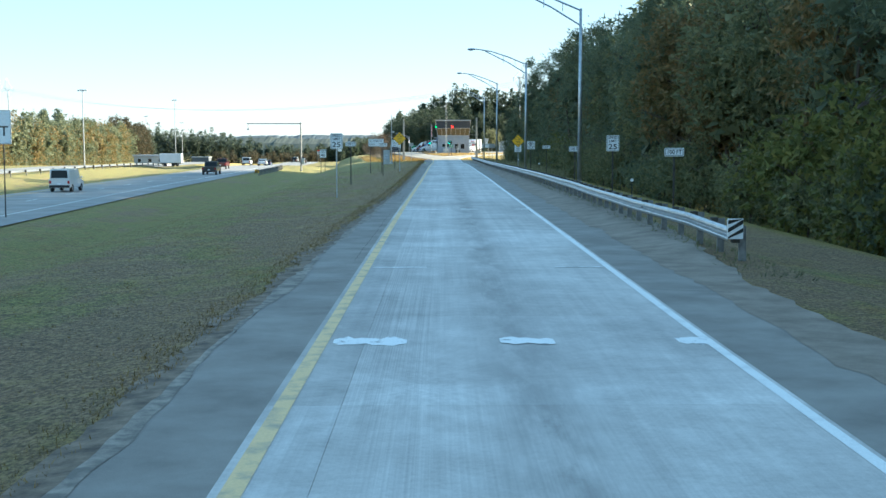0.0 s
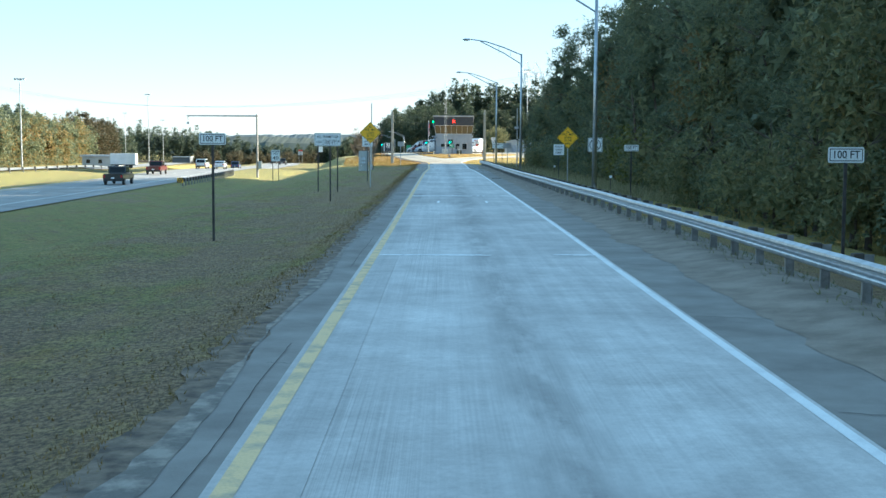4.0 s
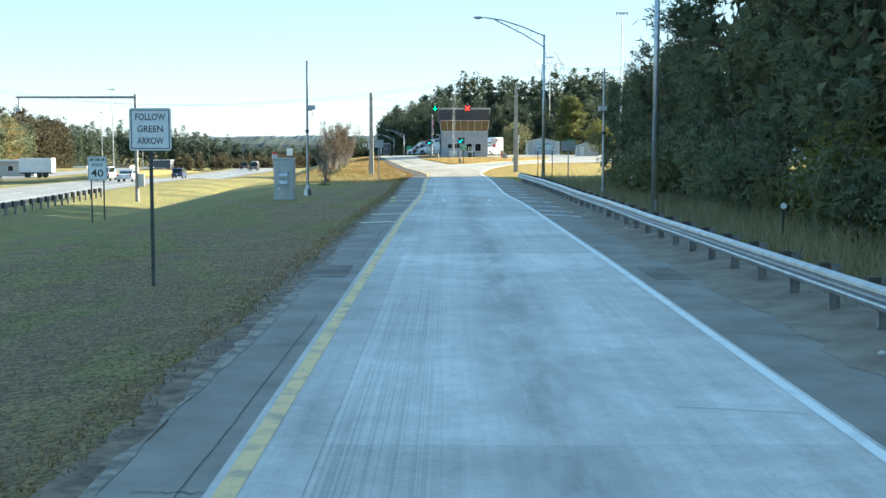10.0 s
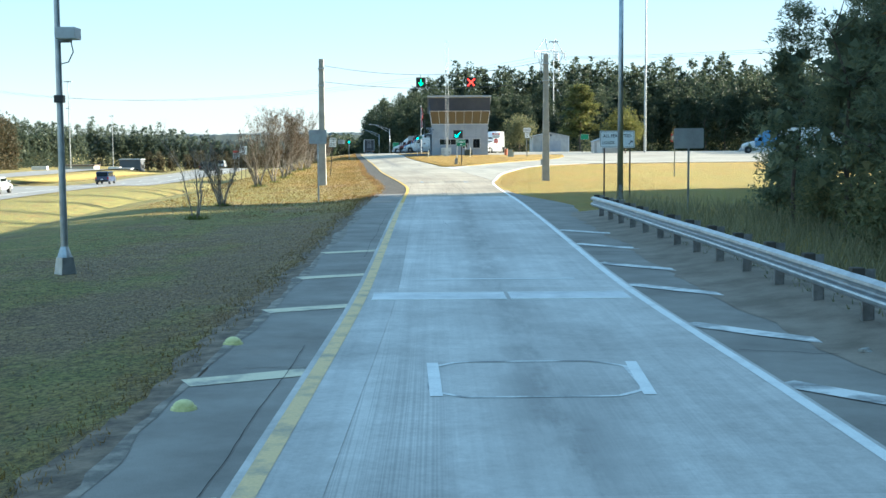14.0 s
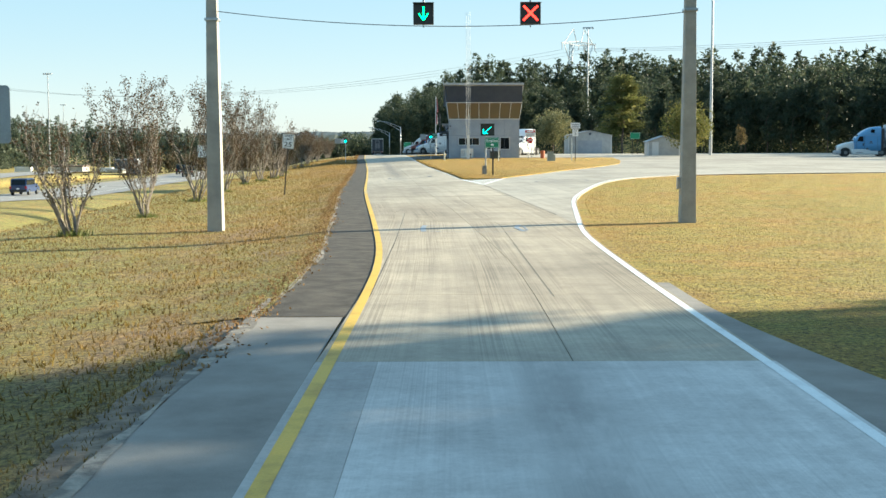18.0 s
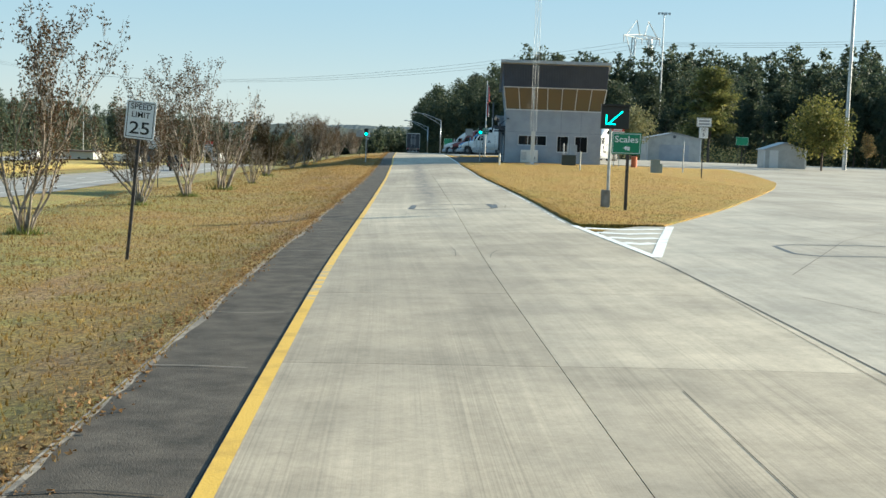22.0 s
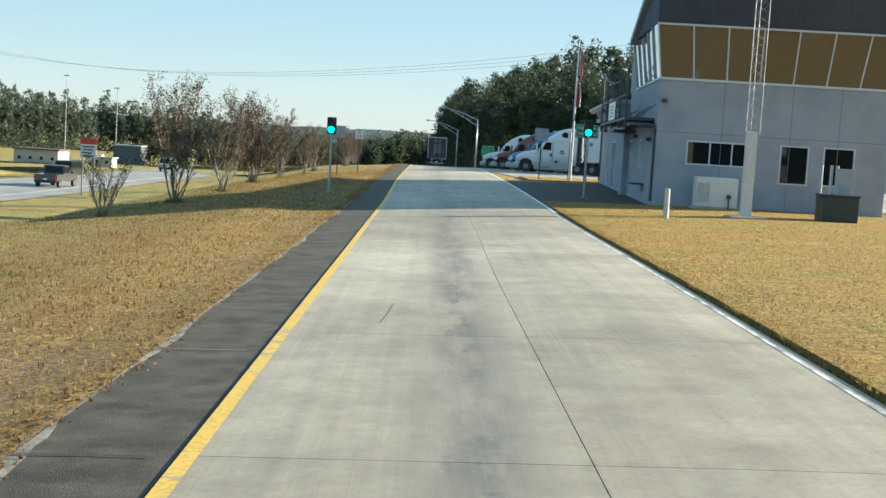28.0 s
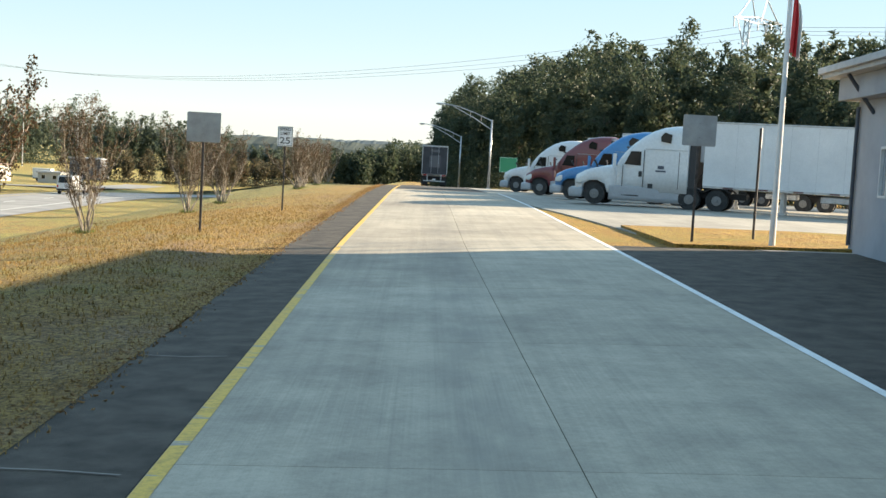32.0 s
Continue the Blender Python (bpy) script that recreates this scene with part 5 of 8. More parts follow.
# grooves between the render panels
for x in (5.35, 8.05, 9.95):
    part("panel_joint", box(x - 0.012, YF - 0.004, 0.5, x + 0.012, YF + 0.002, 5.5), DARK_JOINT, house, "thin panel joint")
part("panel_joint", box(XL, YF - 0.004, 3.4, XR, YF + 0.002, 3.42), DARK_JOINT, house, "thin panel joint")
part("sill_trim", box(XL - 0.03, YF - 0.05, 5.46, XR + 0.03, YF + 0.1, 5.56, 0.01), FRAME_WHITE, house, "pale sill strip")
part("sill_trim", box(XL - 0.04, YF + 0.11, 5.46, XL + 0.1, 354.4, 5.56, 0.01), FRAME_WHITE, house, "pale sill strip")


def window(x0, x1, z0, z1, y, panes, parent, glass=DARK_GLASS, m=None, deep=0.10):
    """A window in the front wall: frame, mullions and panes."""
    w = empty("window")
    w.parent = parent
    def put(name, bm, mat, label=""):
        if m is not None:
            turned(bm, m)
        return part(name, bm, mat, w, label)
    t = 0.06
    for a, b, c, d in ((x0, x1, z0, z0 + t), (x0, x1, z1 - t, z1), (x0, x0 + t, z0 + t, z1 - t), (x1 - t, x1, z0 + t, z1 - t)):
        put("frame", box(a, y - 0.02, c, b, y + deep, d, 0.006), FRAME_WHITE)
    for k in range(panes):
        a, b = x0 + t + (x1 - x0 - 2 * t) * k / panes, x0 + t + (x1 - x0 - 2 * t) * (k + 1) / panes
        if k:
            put("mullion", box(a - 0.025, y - 0.015, z0 + t, a + 0.025, y + deep - 0.01, z1 - t), FRAME_WHITE)
        put("pane", box(a + 0.012, y + 0.05, z0 + t, b - 0.012, y + 0.06, z1 - t), glass)
    return w


window(*front_holes[0], YF, 3, house)
window(*front_holes[1], YF, 1, house)
window(*front_holes[2], YF, 1, house)
for k, (a, b, c, d) in enumerate(side_holes):
    window(a, b, c, d, XL, 2 if b - a > 1.5 else 1, house, SKY_GLASS if k in (0, 2, 4, 5) else DARK_GLASS, SIDE)
# leaning window band
def lean_quad(p00, p10, p11, p01, thick):
    bm = bmesh.new()
    n = (Vector(p10) - Vector(p00)).cross(Vector(p01) - Vector(p00)).normalized() * thick
    a = [bm.verts.new(Vector(p)) for p in (p00, p10, p11, p01)]
    b = [bm.verts.new(Vector(p) - n) for p in (p00, p10, p11, p01)]
    bm.faces.new(a), bm.faces.new(b[::-1])
    for k in range(4):
        bm.faces.new((a[k], b[k], b[(k + 1) % 4], a[(k + 1) % 4]))
    bmesh.ops.recalc_face_normals(bm, faces=bm.faces[:])
    return bm


ZB, ZT, OUT = 5.56, 7.62, 0.42
N = 7
band = empty("window_band")
band.parent = house
tagged(band, "band of leaning windows, the lawn's amber reflection put into their colour")
for k in range(N):
    b0, b1 = XL + (XR - XL) * k / N, XL + (XR - XL) * (k + 1) / N
    t0, t1 = XL - 0.3 + (XR - XL + 0.6) * k / N, XL - 0.3 + (XR - XL + 0.6) * (k + 1) / N
    part("pane", lean_quad((b0 + 0.03, YF, ZB), (b1 - 0.03, YF, ZB), (t1 - 0.03, YF - OUT, ZT), (t0 + 0.03, YF - OUT, ZT), 0.02), AMBER, band, "pane with the lawn's amber reflection put into its colour")
for k in range(N + 1):
    b0, t0 = XL + (XR - XL) * k / N, XL - 0.3 + (XR - XL + 0.6) * k / N
    part("mullion", tube((b0, YF - 0.02, ZB), (t0, YF - OUT - 0.02, ZT), 0.035, 0.035, 6), FRAME_WHITE, band)
part("head_rail", box(XL - 0.32, YF - OUT - 0.06, ZT - 0.05, XR + 0.32, YF - OUT + 0.05, ZT + 0.03), FRAME_WHITE, band)
side_band = empty("window_band")
side_band.parent = house
for k in range(5):
    y0, y1 = YF + 8.6 * k / 5, YF + 8.6 * (k + 1) / 5
    ya, yb = y0 - OUT * (1 - k / 5), y1 - OUT * (1 - (k + 1) / 5)
    part("pane", lean_quad((XL, y1 - 0.04, ZB), (XL, y0 + 0.04, ZB), (XL - 0.3, ya + 0.04, ZT), (XL - 0.3, yb - 0.04, ZT), 0.02), SKY_GLASS, side_band, "pane that mirrors the bright sky")
    part("mullion", tube((XL - 0.01, y1, ZB), (XL - 0.31, yb, ZT), 0.06, 0.06, 6), WALL, side_band)
part("upper_wall", box(XL, 354.25, 5.5, XL + 0.2, 357.5, 7.7), WALL, house)
part("upper_wall", box(XL + 0.2, 357.3, 4.3, XR, 357.5, 7.7), WALL, house)
part("upper_wall", box(XR - 0.2, YF, 5.5, XR, 357.3, 7.7), WALL, house)
part("upper_floor", box(XL + 0.25, YF + 0.25, 5.2, XR - 0.25, 357.2, 5.4), WALL, house)
# fascia and roof: the front leans out, the roof falls to the rear
fas = bmesh.new()
f0, f1 = (XL - 0.3, YF - OUT, ZT + 0.03), (XR + 0.3, YF - OUT, ZT + 0.03)
g0, g1 = (2.3, 343.75, 9.75), (12.15, 343.75, 9.75)
r0, r1 = (2.3, 351.6, 7.55), (12.15, 351.6, 7.55)
h0, h1 = (XL - 0.28, 351.6, 7.5), (XR + 0.28, 351.6, 7.5)
v = [fas.verts.new(p) for p in (f0, f1, g1, g0, h0, h1, r0, r1)]
for q in ((0, 1, 2, 3), (0, 3, 6, 4), (1, 5, 7, 2), (4, 6, 7, 5), (0, 4, 5, 1)):
    fas.faces.new([v[i] for i in q])
bmesh.ops.recalc_face_normals(fas, faces=fas.faces[:])
part("fascia", fas, FASCIA, house, "dark blue metal siding above the windows")
for k in range(41):
    u = k / 40
    a, b = Vector(f0).lerp(Vector(f1), u), Vector(g0).lerp(Vector(g1), u)
    part("rib", tube(a + Vector((0, -0.005, 0.02)), b + Vector((0, -0.005, -0.02)), 0.012, 0.012, 4, caps=False), FASCIA, house)
part("roof", profile_x([(343.45, 9.78), (343.45, 10.05), (352.4, 7.62), (352.4, 7.36)], 2.1, 12.35), TRIM_GREY, house, "grey metal roof falling to the rear")
# rear wing roof with a deep eave
wing = part("wing_roof", profile_x([(357.4, 4.92), (374.6, 4.92), (374.6, 5.14), (357.4, 5.14)], 2.02, 12.6), TRIM_GREY, house, "flat grey roof with a deep eave over the rear wing")
part("soffit", box(2.36, 357.6, 4.36, 12.3, 374.2, 4.915), WALL, house)
part("gutter", box(1.90, 357.4, 5.02, 2.018, 374.62, 5.18, 0.01), TRIM_GREY, house, "pale gutter")
for y in (360, 365.5, 372.5):
    part("strut", tube((2.1, y, 4.91), (XL, y, 4.0), 0.05, 0.05, 8), DARK_STEEL, house, "dark eave strut")
part("downpipe", tube((XL - 0.07, 373.6, 0.75), (XL - 0.07, 373.6, 4.2), 0.05, 0.05, 10), DARK_STEEL, house, "dark downpipe")
part("downpipe", tube((XL - 0.06, YF + 0.12, 0.6), (XL - 0.06, YF + 0.12, 3.6), 0.05, 0.05, 10), DARK_STEEL, house, "dark downpipe")
part("awning", box(1.75, 346.2, 3.60, XL, 348.9, 3.72, 0.02), DARK_STEEL, house, "flat steel awning over a door")
part("awning", box(1.75, 353.6, 3.45, XL, 356.1, 3.57, 0.02), DARK_STEEL, house, "flat steel awning over a door")
for y in (346.5, 348.6, 353.9, 355.8):
    part("awning_rod", tube((1.8, y, 3.7), (XL, y, 4.5), 0.02, 0.02, 6), DARK_STEEL, house)
for y, z in ((347.2, 3.0), (352.6, 3.2), (356.0, 3.75), (361.5, 3.9), (370.3, 3.75)):
    lampw = part("wall_lamp", box(XL - 0.22, y - 0.1, z, XL, y + 0.1, z + 0.16, 0.03), DARK_STEEL, house, "small dark wall floodlight")
part("wall_lamp", box(XL + 0.1, YF - 0.25, 4.55, XL + 0.3, YF, 4.7, 0.03), DARK_STEEL, house, "small dark wall floodlight")
part("bench_shelf", box(XL - 0.55, 348.8, 1.15, XL, 350.1, 1.22, 0.01), DARK_STEEL, house, "steel shelf under a window")
# steel balcony
rail = empty("balcony")
rail.parent = house
tagged(rail, "dark steel balcony with mesh railings")
RX = 1.6
for y in (346.6, 349.6, 353.0, 356.4, 359.6):
    part("post", tube((RX, y, 3.55), (RX, y, 6.0 if y < 355 else 6.5), 0.045, 0.045, 8), DARK_STEEL, rail)
    part("bracket", tube((RX, y, 3.9), (XL, y, 3.9), 0.05, 0.05, 8), DARK_STEEL, rail)
for z in (3.9, 4.85):
    part("rail", tube((RX, 346.6, z), (RX, 359.6, z), 0.04, 0.04, 8), DARK_STEEL, rail)
part("top_rail", pipe([(RX, 346.6, 5.75), (RX, 350, 5.55), (RX, 353, 5.6), (RX, 356.4, 5.9), (RX, 359.6, 6.45)], 0.04), DARK_STEEL, rail)
part("deck", box(RX - 0.05, 346.5, 3.82, XL, 359.7, 3.9), DARK_STEEL, rail)
mesh_bm = bmesh.new()
for k in range(44):
    y = 346.7 + k * 0.295
    tube((RX + 0.01, y, 3.95), (RX + 0.01, y, 5.5), 0.006, 0.006, 3, mesh_bm, False)
for k in range(5):
    tube((RX + 0.01, 346.6, 4.2 + k * 0.3), (RX + 0.01, 359.6, 4.2 + k * 0.3), 0.006, 0.006, 3, mesh_bm, False)
tagged(part("mesh_infill", mesh_bm, DARK_STEEL, rail, "wire mesh infill"), kind="stuff")
plate = part("notice_board", box(RX - 0.07, 351.2, 3.95, RX - 0.05, 354.4, 4.75, 0.005), SIGN_WHITE, rail, "white notice board with unreadable lines")
for k in range(4):
    part("text_bar", box(RX - 0.078, 352.0, 4.08 + k * 0.15, RX - 0.0715, 353.7 - 0.2 * (k % 2), 4.14 + k * 0.15), plain("faded_text", (0.32, 0.33, 0.36), 0.6) if k == 0 else bpy.data.materials["faded_text"], plate, "faded line of writing")

# ---- around the scale house ----
def base_at(x, y, lift=0.05):
    return float(road_z(x, y)) + lift


gen = empty("generator", 5.1, 344.6, base_at(5.1, 344.6), "white standby generator cabinet against the wall", "generator")
part("cabinet", box(-0.8, -0.45, 0.08, 0.8, 0.45, 1.22, 0.03), plain("cream_cabinet", (0.70, 0.70, 0.67), 0.5), gen)
part("plinth", box(-0.92, -0.5, -0.1, 0.92, 0.5, 0.08), APRON, gen, "concrete plinth")
for k in range(7):
    part("louvre", box(-0.75 + 0.07 * k, -0.47, 0.25, -0.72 + 0.07 * k, -0.451, 1.0), TRIM_GREY, gen)
part("meter", tube((0.45, -0.6, 0.5), (0.45, -0.45, 0.5), 0.09, 0.09, 12), DARK_STEEL, gen, "dark valve")
part("riser", tube((0.45, -0.56, -0.1), (0.45, -0.56, 0.45), 0.03, 0.03, 8), DARK_STEEL, gen)

mast = empty("antenna_mast", 5.15, 338.5, base_at(5.15, 338.5), "tall lattice radio mast on a white base", "antenna mast")
part("base_block", box(-0.17, -0.17, -0.1, 0.17, 0.17, 2.95, 0.01), plain("white_block", (0.62, 0.62, 0.6), 0.6), mast, "tall white base housing")
part("pad", box(-0.6, -0.6, -0.15, 0.6, 0.6, 0.06, 0.02), APRON, mast)
H = 17.9
for a in (90, 210, 330):
    c, s_ = 0.27 * math.cos(radians(a)), 0.27 * math.sin(radians(a))
    part("leg", tube((c, s_, 2.9), (c, s_, H), 0.016, 0.016, 6), GALV, mast)
lat = [(0.27 * math.cos(radians(a)), 0.27 * math.sin(radians(a))) for a in (90, 210, 330)]
for side in range(3):
    bm = bmesh.new()
    p, q = lat[side], lat[(side + 1) % 3]
    for k in range(49):
        z = 3.0 + k * 0.3
        tube((*p, z), (*q, z + 0.3), 0.006, 0.006, 4, bm, False) if k % 2 else tube((*q, z), (*p, z + 0.3), 0.006, 0.006, 4, bm, False)
    part("lattice", bm, GALV, mast, "zigzag lacing")

tr = empty("transformer", 8.5, 339.6, base_at(8.5, 339.6), "dark green transformer box with conduits behind it", "transformer")
part("tank", box(-0.62, -0.5, 0, 0.62, 0.5, 0.88, 0.03), plain("dark_green_paint", (0.035, 0.05, 0.045), 0.5), tr)
part("lid", box(-0.66, -0.54, 0.88, 0.66, 0.54, 0.94, 0.02), bpy.data.materials["dark_green_paint"], tr)
for x in (-0.45, -0.1, 0.1):
    part("conduit", tube((x, 0.7, -0.05), (x, 0.7, 1.95), 0.06, 0.06, 10), TRIM_GREY, tr)
part("panel", box(0.15, 0.66, 0.6, 0.75, 0.76, 1.85, 0.01), TRIM_GREY, tr)

# concrete poles and the lane signals on wires
POLE_CONC = surface("pole_concrete", (0.30, 0.29, 0.26), (0.42, 0.40, 0.36), 0.8, 0, 1.5, 60, 0.3)
for x, y in ((-4.68, 223.9), (9.36, 223.9)):
    z = float(ground_z(np.array([x]), np.array([y]))[0])
    p = empty("signal_pole", x, y, z, "square tapered concrete pole carrying the lane signal wires", "pole", "lane signal poles")
    bm = bmesh.new()
    box(-0.23, -0.23, -0.3, 0.23, 0.23, 7.9, 0.03, bm)
    for vert in bm.verts:
        if vert.co.z > 4:
            vert.co.x *= 0.62
            vert.co.y *= 0.62
    part("shaft", bm, POLE_CONC, p)
    for zz in (6.25, 7.3):
        part("clamp", box(-0.2, -0.2, zz - 0.04, 0.2, 0.2, zz + 0.04, 0.01), GALV, p, "steel wire clamp")
    if x > 0:
        part("switch_box", box(-0.32, -0.1, 1.0, -0.2, 0.1, 1.35, 0.01), GALV, p, "small grey box")
span = empty("span_wire", 0, 223.9, 0, "two sagging steel wires across the lane", "wire")
for zl_, zm, zr_ in ((7.22, 6.62, 7.42), (6.22, 5.76, 6.16)):
    pts = [(-4.55 + 13.8 * u, 0, zl_ + (zr_ - zl_) * u - 4 * ((zl_ + zr_) / 2 - zm) * u * (1 - u)) for u in np.linspace(0, 1, 25)]
    part("wire", pipe(pts, 0.012, 5), DARK_STEEL, span)
GLOW_G, GLOW_R, GLOW_T = (plain(n, c, 0.4, 0, e) for n, c, e in (("green_signal_glow", (0.02, 0.9, 0.25), 1.3), ("red_signal_glow", (1.0, 0.03, 0.02), 1.6), ("aqua_signal_glow", (0.02, 0.95, 0.72), 1.2)))


def lane_signal(x, mat, label, cross):
    s = empty("lane_signal", x, 223.9, 6.13, label, "lane signal", "lane signals")
    part("housing", box(-0.3, -0.1, -0.32, 0.3, 0.1, 0.30, 0.02), SIGN_BLACK, s, "black housing")
    part("hanger", tube((0, 0, 0.3), (0, 0, 0.52), 0.03, 0.03, 8), GALV, s)
    part("visor", box(-0.31, -0.25, 0.29, 0.31, -0.1, 0.305), SIGN_BLACK, s)
    part("lower_hanger", tube((0, 0, -0.40), (0, 0, -0.3), 0.02, 0.02, 8), GALV, s)
    k = 0
    if cross:
        for a in (45, -45):
            part("lamp_bar", box(-0.03, -0.112, -0.3, 0.03, -0.104 - 0.002 * k, 0.3, m=Matrix.Rotation(radians(a), 4, "Y")), mat, s, "glowing bar")
            k += 1
    else:
        part("lamp_bar", box(-0.025, -0.112, -0.18, 0.025, -0.104, 0.2), mat, s, "glowing bar")
        for a in (35, -35):
            part("lamp_bar", box(-0.02, -0.113, 0, 0.02, -0.105, 0.24, m=Matrix.Translation((0, 0, -0.2)) @ Matrix.Rotation(radians(a), 4, "Y")), mat, s, "glowing bar")


lane_signal(1.53, GLOW_G, "lane signal showing a green down arrow", False)
lane_signal(4.67, GLOW_R, "lane signal showing a red cross", True)

# arrow board and Scales sign on the lawn tip
ab = empty("arrow_board", 5.03, 269.0, base_at(5.03, 269), "black arrow board lit with an aqua arrow on a post", "arrow board")
bz = ab.location.z
part("housing", box(-0.46, 0, 2.86 - bz, 0.46, 0.16, 3.66 - bz, 0.02), SIGN_BLACK, ab)
part("hood", box(-0.48, -0.18, 3.62 - bz, 0.48, 0.0, 3.66 - bz), SIGN_BLACK, ab)
for bm in (box(-0.018, -0.012, -0.32, 0.018, 0.0, 0.30, m=Matrix.Translation((0.02, 0, 3.24 - bz)) @ Matrix.Rotation(radians(48), 4, "Y")), box(-0.30, -0.012, 3.0 - bz, 0.02, 0.0, 3.035 - bz), box(-0.30, -0.013, 3.04 - bz, -0.265, 0.0, 3.32 - bz)):
    part("lamp_bar", bm, GLOW_T, ab, "glowing bar")
part("post", tube((-0.12, 0.1, -0.1), (-0.12, 0.1, 2.87 - bz), 0.05, 0.05, 10), GALV, ab)
part("control_box", box(-0.35, -0.05, 0.02, -0.05, 0.08, 0.58, 0.01), POST_STEEL, ab, "grey control box")
sc = sign("scales_sign", 5.27, 267.6, 2.40, 0.93, 0.68, [("Scales", 0.20, 0.12, 0.74)], SIGN_GREEN, SIGN_WHITE, "green Scales sign with a small white arrow", (0.06,), base=base_at(5.27, 267.6), post_mat=POST_DARK, post_r=0.05)
sz = 2.40 - sc.location.z
part("arrow", prism([(-0.09, sz - 0.14), (0.0, sz - 0.06), (0.0, sz - 0.10), (0.11, sz - 0.10), (0.11, sz - 0.22), (0.03, sz - 0.22), (0.03, sz - 0.18), (0.0, sz - 0.18), (0.0, sz - 0.22)], -0.017, -0.0125), SIGN_WHITE, sc)

# traffic signals beside the platform
def traffic_signal(x, y, top, base, label):
    s = empty("traffic_signal", x, y, base, label, "traffic signal", "traffic signals at the scale")
    h = top - base
    part("pole", tube((0, 0.12, -0.1), (0, 0.12, h - 0.05), 0.055, 0.045, 10), GALV, s)
    part("base_plate", box(-0.18, -0.06, -0.05, 0.18, 0.3, 0.03, 0.01), POST_STEEL, s)
    part("housing", box(-0.2, -0.08, h - 0.76, 0.2, 0.1, h, 0.03), SIGN_BLACK, s, "black two-lamp housing")
    for k, (mat, name) in enumerate(((SIGN_BLACK, "red_lens"), (GLOW_T, "green_lens"))):
        z = h - 0.2 - 0.36 * k
        part(name, disc((0, -0.09, z), 0.145, 0.02, 20), mat, s, "lit aqua-green lens" if k else "dark unlit lens")
        bm = bmesh.new()
        n = 12
        ring = [[bm.verts.new((0.165 * math.cos(a), yy, z + 0.165 * math.sin(a))) for a in np.linspace(radians(-30), radians(210), n)] for yy in (-0.08, -0.27)]
        for i in range(n - 1):
            bm.faces.new((ring[0][i], ring[0][i + 1], ring[1][i + 1], ring[1][i]))
        part("visor", bm, SIGN_BLACK, s)
    part("bell", box(0.06, 0.0, h - 1.15, 0.24, 0.16, h - 0.98, 0.03), GALV, s, "small grey horn box")


traffic_signal(-10.98, 350.5, 3.27, float(ground_z(np.array([-10.98]), np.array([350.5]))[0]), "traffic signal on a grey pole, green lit, in the grass")
traffic_signal(0.41, 350.8, 3.83, base_at(0.41, 350.8, 0.0), "traffic signal on a grey pole, green lit, before the scale house")
wk = sign("weight_ok_sign", 0.67, 356.0, 3.44, 1.1, 0.66, [("WEIGHT OK", 0.17, 0.14, 0.92), ("THANK YOU", 0.17, -0.14, 0.94)], SIGN_GREEN, SIGN_WHITE, "green sign reading weight OK thank you", base=base_at(0.67, 356, 0.0), post_mat=POST_STEEL)

fp = empty("flagpole", 0.93, 374.0, base_at(0.93, 374, 0.06), "white flagpole with two limp striped flags", "flagpole")
ph = 9.4 - fp.location.z
part("pole", tube((0, 0, -0.1), (0, 0, ph), 0.085, 0.045, 14), plain("white_pole_paint", (0.66, 0.66, 0.66), 0.4), fp)
ball = bmesh.new()
bmesh.ops.create_uvsphere(ball, u_segments=12, v_segments=8, radius=0.08)
bmesh.ops.translate(ball, vec=(0, 0, ph + 0.06), verts=ball.verts[:])
part("finial", ball, GALV, fp, "round finial", True)
FLAG_RED, FLAG_WHITE, FLAG_BLUE = plain("flag_red", (0.60, 0.04, 0.045), 0.8), plain("flag_white", (0.75, 0.73, 0.71), 0.8), plain("flag_blue", (0.03, 0.05, 0.14), 0.8)


def limp_flag(z1, z0, bands):
    """A flag hanging in folds beside the pole; bands of (material, share)."""
    n, rows = 10, 26
    at, total = 0.0, sum(b[1] for b in bands)
    for mat, share in bands:
        bm = bmesh.new()
        u0, u1 = at / total, (at + share) / total
        at += share
        grid = []
        for r in range(rows + 1):
            v = r / rows
            z = z1 + (z0 - z1) * v
            row = []
            for c in range(n + 1):
                u = u0 + (u1 - u0) * c / n
                wide = 0.27 * (0.35 + 0.65 * math.sin(min(1, 1.3 * v + 0.25) * 1.9))
                fold = 0.09 * math.sin(u * 17 + v * 2.2) * (0.3 + v)
                row.append(bm.verts.new((0.09 + u * wide * 0.9, fold, z - 0.35 * u * (1 - 0.3 * v))))
            grid.append(row)
        for a, b in zip(grid, grid[1:]):
            for c in range(n):
                bm.faces.new((a[c], a[c + 1], b[c + 1], b[c]))
        part("flag_band", bm, mat, fp, "limp cloth", True)


limp_flag(ph - 0.25, ph - 2.1, [(FLAG_BLUE, 0.6)] + [(FLAG_RED if k % 2 else FLAG_WHITE, 1) for k in range(6)])
limp_flag(ph - 2.35, ph - 3.9, [(FLAG_RED, 3), (FLAG_WHITE, 2)])

# small posts, boxes and sheds
def bollard(name, x, y, h, r, mat, label, category="post", cap=True):
    b = empty(name, x, y, base_at(x, y), label, category)
    part("shaft", tube((0, 0, -0.1), (0, 0, h), r, r * 0.95, 12), mat, b)
    if cap:
        part("cap", tube((0, 0, h), (0, 0, h + 0.03), r * 1.1, r * 0.6, 12), mat, b)
    return b


